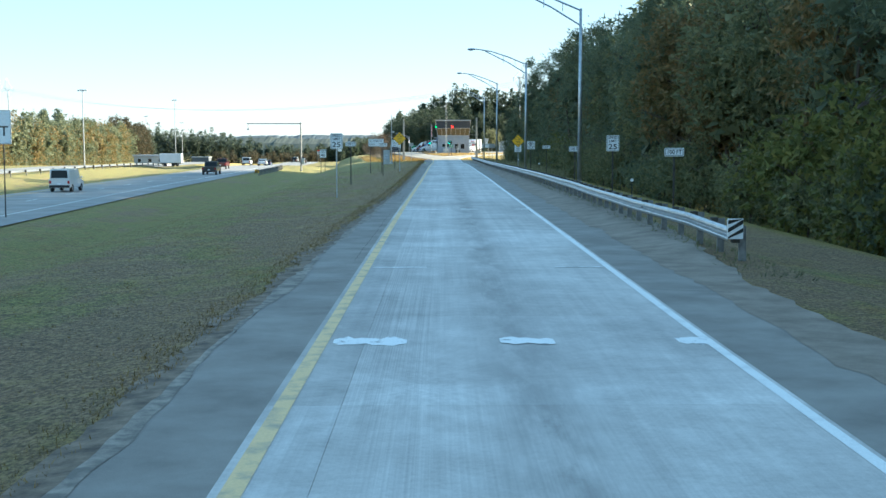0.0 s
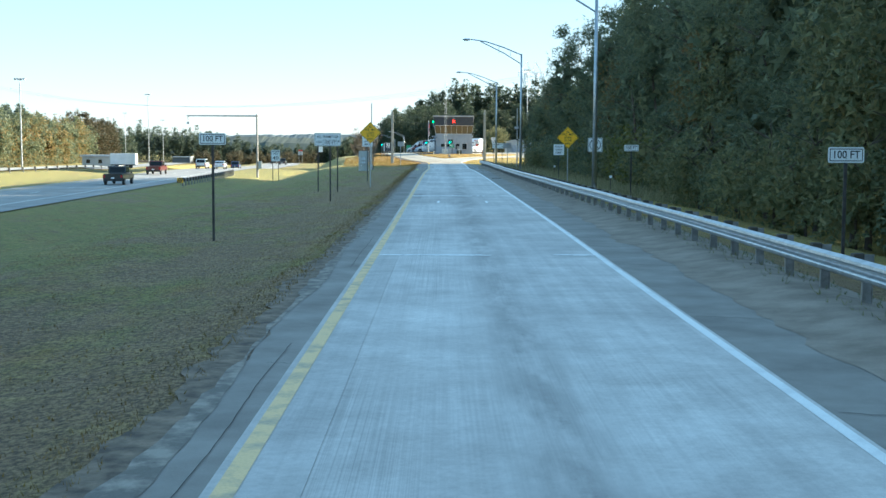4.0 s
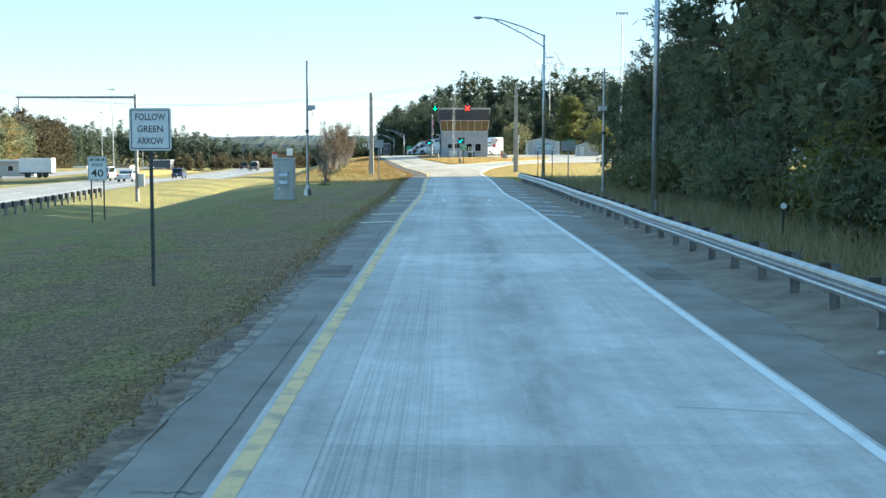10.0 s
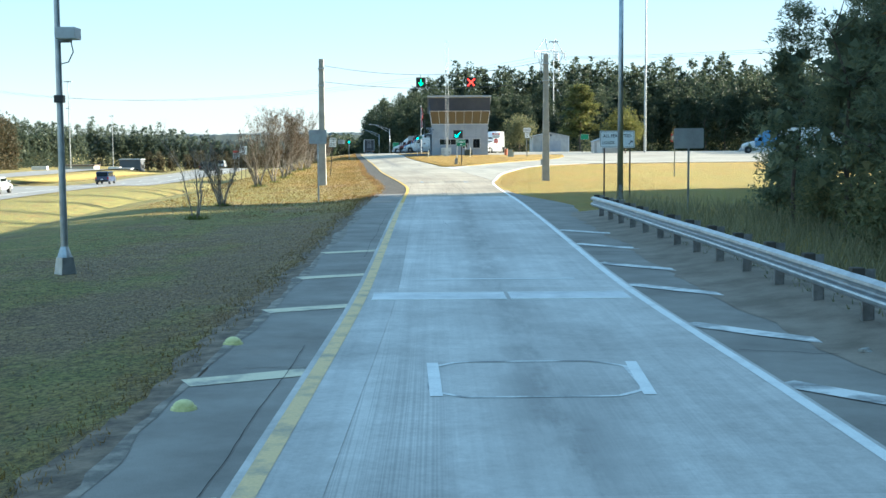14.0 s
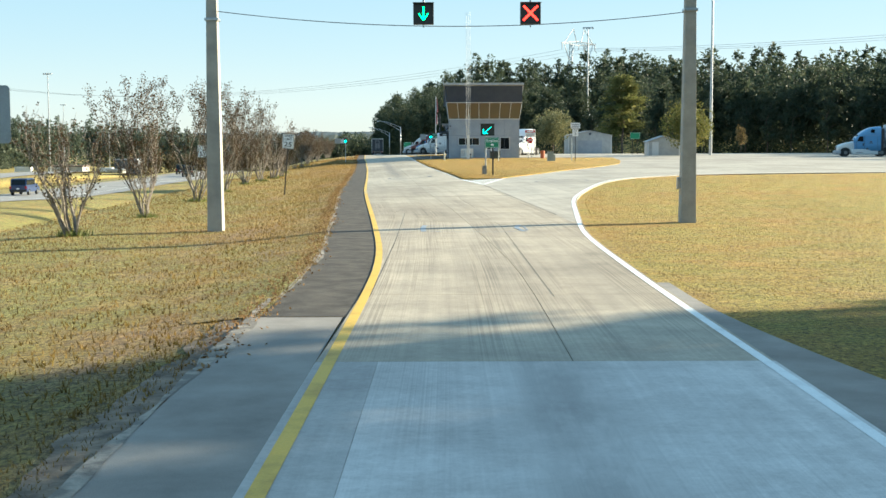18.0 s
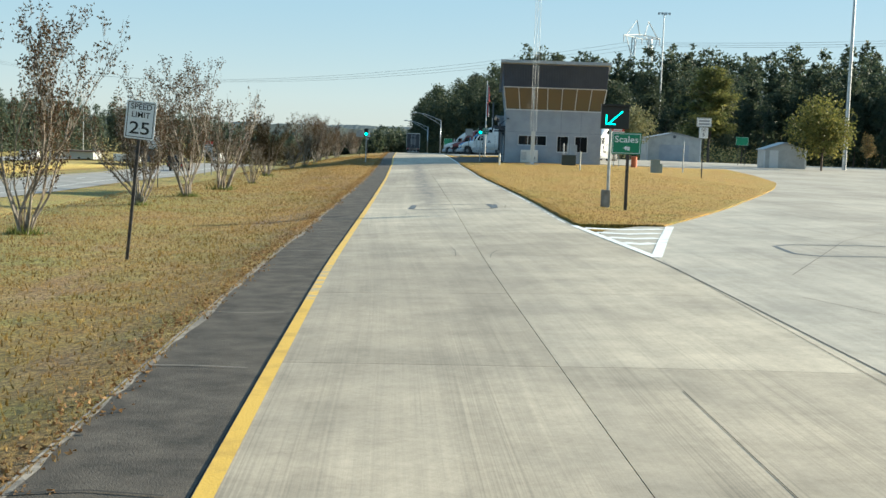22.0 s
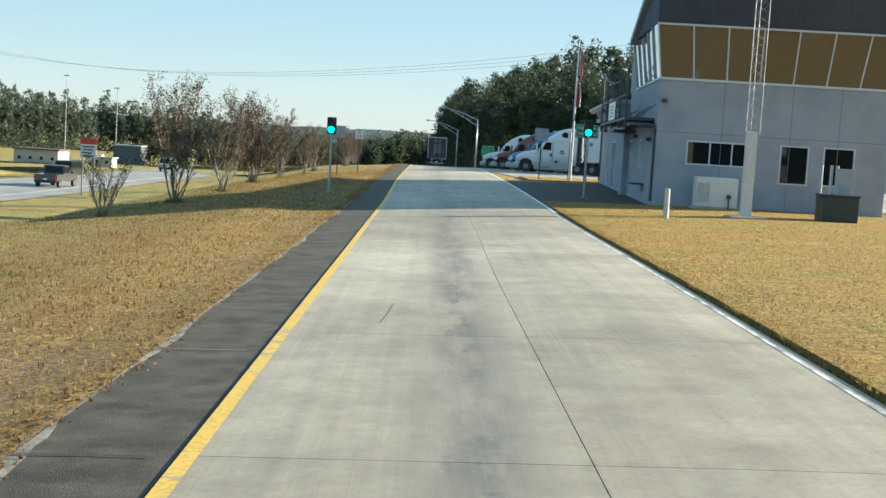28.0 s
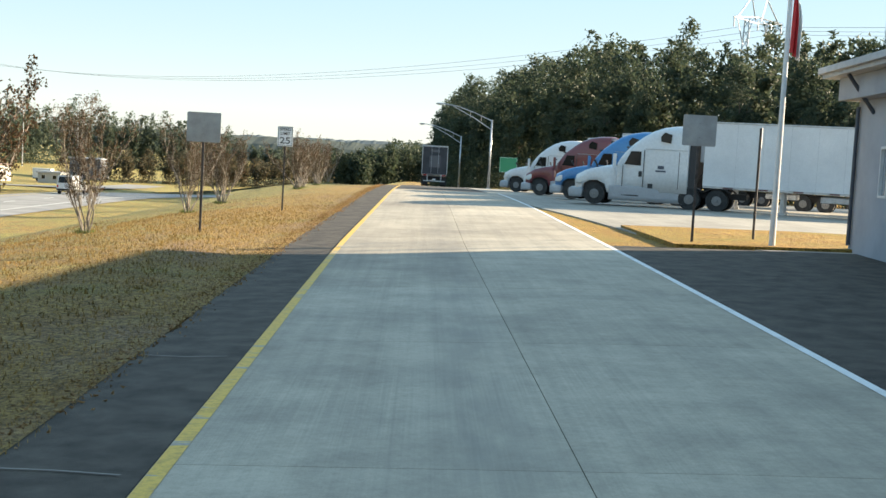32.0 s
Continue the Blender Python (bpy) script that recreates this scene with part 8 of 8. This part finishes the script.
        part("tail", box(19.7, -1.2, 1.15, 19.76, 1.2, 4.0), GALV, tr_)
        for s in (-1, 1):
            part("landing_leg", box(8.8, s * 0.8 - 0.06, 0.15, 8.95, s * 0.8 + 0.06, 1.1), GALV, t)
            part("landing_foot", box(8.72, s * 0.8 - 0.12, 0.0, 9.03, s * 0.8 + 0.12, 0.16), GALV, t)
            for x in (16.4, 17.7):
                wheel(t, x, s * 0.95, 0.51, 0.56)
        part("bogie", box(15.4, -0.6, 0.6, 18.6, 0.6, 1.05), CHASSIS, t)
        part("under_rack", box(10.6, -0.9, 0.72, 12.2, 0.9, 1.0, 0.02), GALV, t, "rack under the trailer")
        part("front_unit", box(5.0, -0.95, 2.3, 5.21, 0.95, 3.8, 0.05), TRIM_GREY, t, "grey front unit")
    return t


HEAD = math.degrees(math.atan2(-1.6, 4.9))
for (x, y), col, lab, tr_on, low in (((-1.15, 403.7), ("white_cab_paint", (0.68, 0.69, 0.70)), "white sleeper truck with a white box trailer, parked", True, None),
                                ((-1.75, 412.7), ("blue_cab_paint", (0.03, 0.20, 0.46)), "bright blue sleeper truck, parked among others", True, None),
                                ((-3.25, 422.7), ("maroon_cab_paint", (0.16, 0.025, 0.03)), "maroon sleeper truck, parked among others", True, None),
                                ((-4.65, 434.0), ("white_cab_paint", (0.68, 0.69, 0.70)), "white sleeper truck at the end of the row", True, None)):
    s = semi(col, lab, tr_on, low)
    s.matrix_basis = pose(x, y, base_at(x + 3, y, 0.0), 0, 0, HEAD)


def trailer_truck(x, y, label):
    """A dark box trailer seen from behind, on the road."""
    t = empty("box_trailer_truck", x, y, float(road_z(x, y)), label, "truck")
    dark = surface("dark_trailer_skin", (0.025, 0.027, 0.035), (0.05, 0.052, 0.062), 0.5, 0.1, 1.0, 40, 0.05, local=True)
    b = part("trailer_box", box(-1.3, 0, 1.15, 1.3, 14.6, 4.1, 0.03), TRAILER_WHITE, t, "trailer body with pale sides")
    for s in (-1, 1):
        part("rear_door", box(-0.01 if s > 0 else -1.24, -0.05, 1.2, 1.24 if s > 0 else 0.01, -0.002, 4.02, 0.01), dark, b, "dark rear door")
        part("lock_rod", tube((s * 0.35, -0.075, 1.25), (s * 0.35, -0.075, 3.98), 0.018, 0.018, 6), GALV, b)
        part("corner_post", box(s * 1.27 - 0.035, -0.06, 1.15, s * 1.27 + 0.035, -0.001, 4.1), GALV, b)
        part("tail_lamp", box(s * 0.95 - 0.18, -0.07, 1.05, s * 0.95 + 0.18, -0.01, 1.16), LIGHT_RED, t, "red tail lamp")
        part("mud_flap", box(s * 0.95 - 0.32, 0.5, 0.15, s * 0.95 + 0.32, 0.53, 0.9), CHASSIS, t)
        for yy in (1.2, 2.5):
            part("wheel", tube((s * 0.65, yy, 0.52), (s * 1.22, yy, 0.52), 0.52, 0.52, 24), TYRE, t)
    part("header", box(-1.3, -0.06, 3.98, 1.3, -0.001, 4.12), GALV, b)
    part("faded_panel", box(-0.55, -0.062, 1.9, 0.55, -0.051, 3.1), plain("faded_marking", (0.12, 0.12, 0.13), 0.6), b, "faded square marking")
    part("faded_panel", box(-0.45, -0.062, 3.45, 0.45, -0.051, 3.7), bpy.data.materials["faded_marking"], b, "faded marking bar")
    part("bumper_bar", box(-1.1, -0.02, 0.45, 1.1, 0.08, 0.57, 0.01), GALV, t)
    for s in (-0.7, 0.7):
        part("bumper_strut", box(s - 0.05, 0, 0.55, s + 0.05, 0.06, 1.15), GALV, t)
    part("plate_bar", box(-0.15, -0.03, 0.62, 0.15, -0.021, 0.75), SIGN_WHITE, t, "blank number plate")
    part("cab", box(-1.2, 15.2, 0.8, 1.2, 19.4, 3.7, 0.15), dark, t)
    return t


lead = trailer_truck(-13.0, 466.7, "dark-doored box trailer truck driving ahead")
lead.rotation_euler = (radians(-1.5), 0, radians(3.5))


def car(x, y, kind, colour, label, away=True):
    """A car on the highway; it points to +y when away."""
    z = float(ground_z(np.array([x]), np.array([y]))[0]) + 0.08
    c = empty("car", x, y, z, label, kind)
    c.rotation_euler = (0, 0, radians(2.0 if away else 182.0))
    L, W, H = {"sedan": (4.7, 1.82, 1.45), "suv": (4.7, 1.9, 1.78), "van": (4.9, 1.85, 2.0), "pickup": (5.6, 1.98, 1.85)}[kind]
    p = paint(colour[0], colour[1]) if colour[0] not in bpy.data.materials else bpy.data.materials[colour[0]]
    belt = H * 0.58
    prof = {"sedan": [(0, 0.35), (0, 0.85), (0.5, 0.98), (L - 1.2, 0.95), (L - 0.1, 0.75), (L, 0.35)], "suv": [(0, 0.35), (0, 1.0), (L - 1.1, 1.05), (L - 0.1, 0.85), (L, 0.35)],
            "van": [(0, 0.35), (0, 1.15), (L - 1.0, 1.15), (L - 0.1, 0.9), (L, 0.35)], "pickup": [(0, 0.5), (0, 1.1), (L - 1.5, 1.12), (L - 0.1, 1.0), (L, 0.5)]}[kind]
    top = {"sedan": [(0.9, 0.95), (1.5, H), (2.9, H), (3.7, 0.95)], "suv": [(0.05, 1.0), (0.35, H), (3.0, H), (3.7, 1.02)], "van": [(0.02, 1.1), (0.1, H), (3.3, H), (4.1, 1.12)], "pickup": [(2.1, 1.1), (2.25, H), (3.5, H), (4.2, 1.1)]}[kind]
    b = profile_x(prof, -W / 2, W / 2)
    bmesh.ops.bevel(b, geom=b.edges[:], offset=0.07, segments=2, affect="EDGES")
    body = part("body", b, p, c)
    g = profile_x(top, -W / 2 + 0.1, W / 2 - 0.1)
    bmesh.ops.bevel(g, geom=g.edges[:], offset=0.05, segments=2, affect="EDGES")
    part("cabin", g, p, c)
    (a0, z0), (a1, z1), (a2, z2), (a3, z3) = top
    part("rear_window", lean_quad((-W / 2 + 0.2, a0 - 0.012, z0 + 0.12), (W / 2 - 0.2, a0 - 0.012, z0 + 0.12), (W / 2 - 0.25, a0 + (a1 - a0) * 0.85 - 0.012, z1 - 0.12), (-W / 2 + 0.25, a0 + (a1 - a0) * 0.85 - 0.012, z1 - 0.12), 0.01), CAR_GLASS, c, "dark rear window")
    for s in (-1, 1):
        if kind != "van":
            part("side_window", box(s * (W / 2 - 0.1) - 0.012, a1 - 0.1, z0 + 0.1, s * (W / 2 - 0.1) + 0.012, a2 + 0.15, H - 0.12, 0.008), CAR_GLASS, c, "dark side window")
        part("tail_lamp", box(s * (W / 2 - 0.14) - 0.09, -0.02, 0.72, s * (W / 2 - 0.14) + 0.09, 0.03, 0.98, 0.01), LIGHT_RED, c, "red tail lamp")
        part("mirror", box(s * (W / 2 + 0.08) - 0.08, a3 - 0.45, z3 + 0.02, s * (W / 2 + 0.08) + 0.08, a3 - 0.3, z3 + 0.18, 0.02), p, c)
        for yy in (0.85, L - 0.95):
            w = part("wheel", tube((s * (W / 2 - 0.2), yy, 0.34), (s * (W / 2 + 0.02), yy, 0.34), 0.34, 0.34, 20), TYRE, c)
            part("rim", tube((s * (W / 2), yy, 0.34), (s * (W / 2 + 0.028), yy, 0.34), 0.21, 0.19, 16), RIM, w)
    part("bumper", box(-W / 2 + 0.05, -0.06, 0.38, W / 2 - 0.05, 0.05, 0.6, 0.03), CHASSIS if kind != "sedan" else p, c)
    part("plate", box(-0.16, -0.075, 0.64, 0.16, -0.062, 0.76), SIGN_WHITE, c, "blank number plate")
    return c


def lane_x(y, k):
    return float(curve_at(HIGHWAY_EDGE, y)) - (4.4 if k == 0 else 8.3)


for y, lane, kind, col, lab in ((95, 1, "van", ("white_van_paint", (0.68, 0.69, 0.70)), "white panel van on the highway"), (205, 1, "pickup", ("red_pickup_paint", (0.12, 0.02, 0.02)), "dark red pickup on the highway"),
                                (252, 0, "sedan", ("silver_car_paint", (0.5, 0.52, 0.54)), "silver saloon car on the highway"), (258, 1, "suv", ("white_van_paint", (0.68, 0.69, 0.70)), "white sport utility car on the highway"),
                                (318, 1, "suv", ("blue_car_paint", (0.02, 0.05, 0.14)), "dark blue car on the highway"), (398, 0, "pickup", ("grey_pickup_paint", (0.06, 0.065, 0.07)), "grey pickup on the highway"),
                                (415, 1, "suv", ("black_car_paint", (0.02, 0.02, 0.022)), "black sport utility car on the highway"), (470, 1, "van", ("white_van_paint", (0.68, 0.69, 0.70)), "white panel van on the highway"),
                                (160, 0, "pickup", ("black_car_paint", (0.02, 0.02, 0.022)), "black pickup on the highway")):
    car(lane_x(y, lane), y, kind, col, lab)
# a blue truck at the far side of the apron
far_semi = semi(("pale_blue_paint", (0.10, 0.30, 0.55)), "white-fronted truck with a blue trailer across the apron", True, ("white_cab_paint", (0.68, 0.69, 0.70)))
far_semi.matrix_basis = pose(56, 352, base_at(56, 352, 0.0), 0, 0, -8)
tagged(far_semi, group="trucks parked side by side")
wc = semi(("white_cab_paint", (0.68, 0.69, 0.70)), "white truck cab parked behind the scale house", False)
wc.matrix_basis = pose(12.6, 371, base_at(12.6, 371, 0.0), 0, 0, 60)

# ---- beyond the highway ----
def low_building(x, y, w, d, h, wall_c, roof_c, label):
    z = float(ground_z(np.array([x]), np.array([y]))[0])
    b = empty("roadside_building", x, y, z, label, "building", "buildings beyond the highway")
    part("wall", box(-w / 2, 0, -1, w / 2, d, h, 0.02), wall_c, b)
    part("roof", box(-w / 2 - 0.4, -0.4, h, w / 2 + 0.4, d + 0.4, h + 0.45, 0.03), roof_c, b)
    n = max(2, int(w / 3))
    for k in range(n):
        xx = -w / 2 + w * (k + 0.5) / n
        wdw = part("window", box(xx - 0.55, -0.05, 1.0, xx + 0.55, -0.002, 2.1, 0.01), FRAME_WHITE, b)
        part("pane", box(xx - 0.48, -0.062, 1.07, xx + 0.48, -0.051, 2.03), DARK_GLASS, wdw)
    return b


CREAM, BROWN_ROOF, RED_SIGN = plain("cream_wall", (0.42, 0.42, 0.40), 0.7), plain("brown_roof", (0.14, 0.10, 0.08), 0.8), plain("red_panel", (0.48, 0.04, 0.03), 0.5)
low_building(-80, 340, 9, 8, 2.7, CREAM, TRIM_GREY, "low white roadside building")
low_building(-139, 642, 13, 9, 3.9, CREAM, BROWN_ROOF, "long pale roadside building with a brown roof")
low_building(-124, 655, 6, 5, 2.6, CREAM, TRIM_GREY, "small white shed beyond the highway")
low_building(-135.5, 715, 9.6, 9, 6.2, plain("slate_wall", (0.12, 0.13, 0.15), 0.7), TRIM_GREY, "two-storey slate-grey house with a pale roof")
for x, y, w in ((-72, 330, 6), (-152, 634, 6), (-131, 668, 5)):
    z = float(ground_z(np.array([x]), np.array([y]))[0])
    t = empty("parked_trailer", x, y, z, "white trailer parked beyond the highway", "trailer", "trailers parked beyond the highway")
    part("box", box(-w / 2, 0, 1.0, w / 2, 2.5, 3.6, 0.03), TRAILER_WHITE, t)
    for xx in (w / 2 - 1.2, w / 2 - 2.3, -w / 2 + 1.5):
        part("wheel", tube((xx, -0.02, 0.5), (xx, 0.5, 0.5), 0.5, 0.5, 16), TYRE, t)
    part("frame", box(-w / 2, 0.3, 0.75, w / 2, 2.2, 1.0), CHASSIS, t)
for x, y in ((-35.9, 390.5),):
    z = float(ground_z(np.array([x]), np.array([y]))[0])
    t = empty("highway_sign", x, y, z, "white highway information sign with a red head on two posts", "road sign")
    part("head_panel", box(-0.63, 0, 0.77 - z, 0.63, 0.03, 1.22 - z, 0.005), RED_SIGN, t, "red head panel")
    pan = part("panel", box(-0.63, 0, -0.28 - z, 0.63, 0.03, 0.76 - z, 0.005), plain("pale_sign_panel", (0.55, 0.57, 0.60), 0.4), t)
    for k in range(4):
        part("text_bar", box(-0.5 + 0.07 * (k % 2), -0.006, 0.54 - 0.24 * k - z, 0.5 - 0.11 * (k % 3), -0.001, 0.63 - 0.24 * k - z), SIGN_BLACK, pan)
    for xx in (-0.45, 0.45):
        part("post", box(xx - 0.05, 0.031, -0.3, xx + 0.05, 0.13, 1.1 - z), POST_STEEL, t)
for x, y, w, h in ((-47, 105, 4.0, 2.9), (-49.5, 112, 3.0, 3.0)):
    z = float(ground_z(np.array([x]), np.array([y]))[0])
    t = empty("sign_from_behind", x, y, z, "large highway sign seen from behind", "road sign", "signs seen from behind")
    part("panel", box(-w / 2, 0, 1.6, w / 2, 0.06, 1.6 + h, 0.02), SIGN_BACK, t)
    for xx in (-w / 4, w / 4):
        part("post", box(xx - 0.08, -0.14, -0.3, xx + 0.08, 0, 1.6 + h), POST_STEEL, t)
edge_sign = sign("highway_sign", -24.2, 57, 3.4, 1.9, 1.9, [], SIGN_WHITE, SIGN_BLACK, "white highway sign showing one black letter", (-0.5, 0.5))
lettering("T", 0.55, SIGN_BLACK, edge_sign.children[0], 0.55, -0.0135, 3.15 - edge_sign.location.z)
sign("highway_sign", -24, 320, 1.6, 1.1, 1.3, [], SIGN_WHITE, SIGN_BLACK, "white highway sign beside the carriageway", (-0.3, 0.3))
# high masts
for x, y, top in ((37.4, 487.8, 30.5), (41.5, 368, 31), (-156.5, 767, 17.5), (-183, 784, 22), (-118, 560, 24), (-96, 330, 18)):
    z = float(ground_z(np.array([x]), np.array([y]))[0])
    t = empty("high_mast", x, y, z, "very tall light mast with a ring of lamps", "light mast", "high light masts")
    h = top - z
    part("pole", tube((0, 0, -0.3), (0, 0, h), 0.24, 0.11, 12), GALV, t)
    part("crossbar", box(-1.2, -0.06, h - 0.05, 1.2, 0.06, h + 0.1), GALV, t)
    for k in (-1.1, -0.4, 0.4, 1.1):
        part("lamp", box(k - 0.2, -0.35, h - 0.35, k + 0.2, 0.2, h + 0.1, 0.05), TRIM_GREY, t, "flood lamp")


# transmission tower and lines
def pylon(x, y, top, turn):
    z = float(ground_z(np.array([x]), np.array([y]))[0])
    t = empty("transmission_tower", x, y, z, "grey lattice transmission tower beyond the woods", "transmission tower", "transmission towers")
    t.rotation_euler = (0, 0, radians(turn))
    h = top - z
    w = 5.0
    for sx in (-1, 1):
        leg = bmesh.new()
        nodes = [(sx * w, 0), (sx * w * 0.9, h * 0.5), (sx * w * 0.78, h * 0.86), (sx * w * 1.15, h * 0.93), (sx * w * 0.55, h)]
        for dy in (-0.9, 0.9):
            for a, b in zip(nodes[:3], nodes[1:3]):
                tube((a[0], dy, a[1]), (b[0], dy * 0.7, b[1]), 0.20, 0.18, 5, leg)
            for k in range(14):
                u, v_ = k / 14 * 0.86, (k + 1) / 14 * 0.86
                tube((sx * w * (1 - 0.25 * u), dy * (1 if k % 2 else -1), h * u), (sx * w * (1 - 0.25 * v_), dy * (-1 if k % 2 else 1), h * v_), 0.09, 0.09, 4, leg, False)
        part("leg", leg, GALV, t, "lattice leg")
        peak = bmesh.new()
        for p, q in (((sx * w * 1.5, h * 0.86), (sx * w * 0.55, h)), ((sx * w * 0.2, h * 0.86), (sx * w * 0.55, h)), ((sx * w * 1.5, h * 0.86), (sx * w * 1.0, h * 0.70)), ((sx * w * 0.4, h * 0.86), (sx * w * 0.78, h * 0.72))):
            tube((p[0], 0, p[1]), (q[0], 0, q[1]), 0.14, 0.14, 5, peak)
        part("peak", peak, GALV, t)
    arm = bmesh.new()
    for zz in (0.84, 0.88):
        tube((-w * 1.75, 0, h * 0.86), (0, 0, h * zz), 0.14, 0.14, 5, arm)
        tube((w * 1.75, 0, h * 0.86), (0, 0, h * zz), 0.14, 0.14, 5, arm)
    for k in range(15):
        u = -1.6 + 3.2 * k / 14
        tube((u * w, 0, h * 0.85), ((u + 0.2) * w, 0, h * 0.875), 0.08, 0.08, 4, arm)
    part("crossarm", arm, GALV, t)
    for u in (-1.7, 0, 1.7):
        part("insulator", tube((u * w, 0, h * 0.86), (u * w, 0, h * 0.80), 0.16, 0.16, 6), TRIM_GREY, t)
    return Vector((x, y, top))


a, b = pylon(51, 632, 43.5, 40), pylon(-336, 961, 56, 40)
c = pylon(330, 392, 62, 40)
lines = empty("power_line", 0, 0, 0, "thin sagging power lines crossing the valley", "power line")
for p, q, sag in ((a, b, 16), (a, c, 9)):
    for off in (-8, 0, 8):
        dz = -7.5
        pts = [(p.x + (q.x - p.x) * u + off * 0.64, p.y + (q.y - p.y) * u + off * 0.77, p.z + dz + (q.z - p.z) * u - 4 * sag * u * (1 - u)) for u in np.linspace(0, 1, 40)]
        part("wire", pipe(pts, 0.04, 4), POST_STEEL, lines)
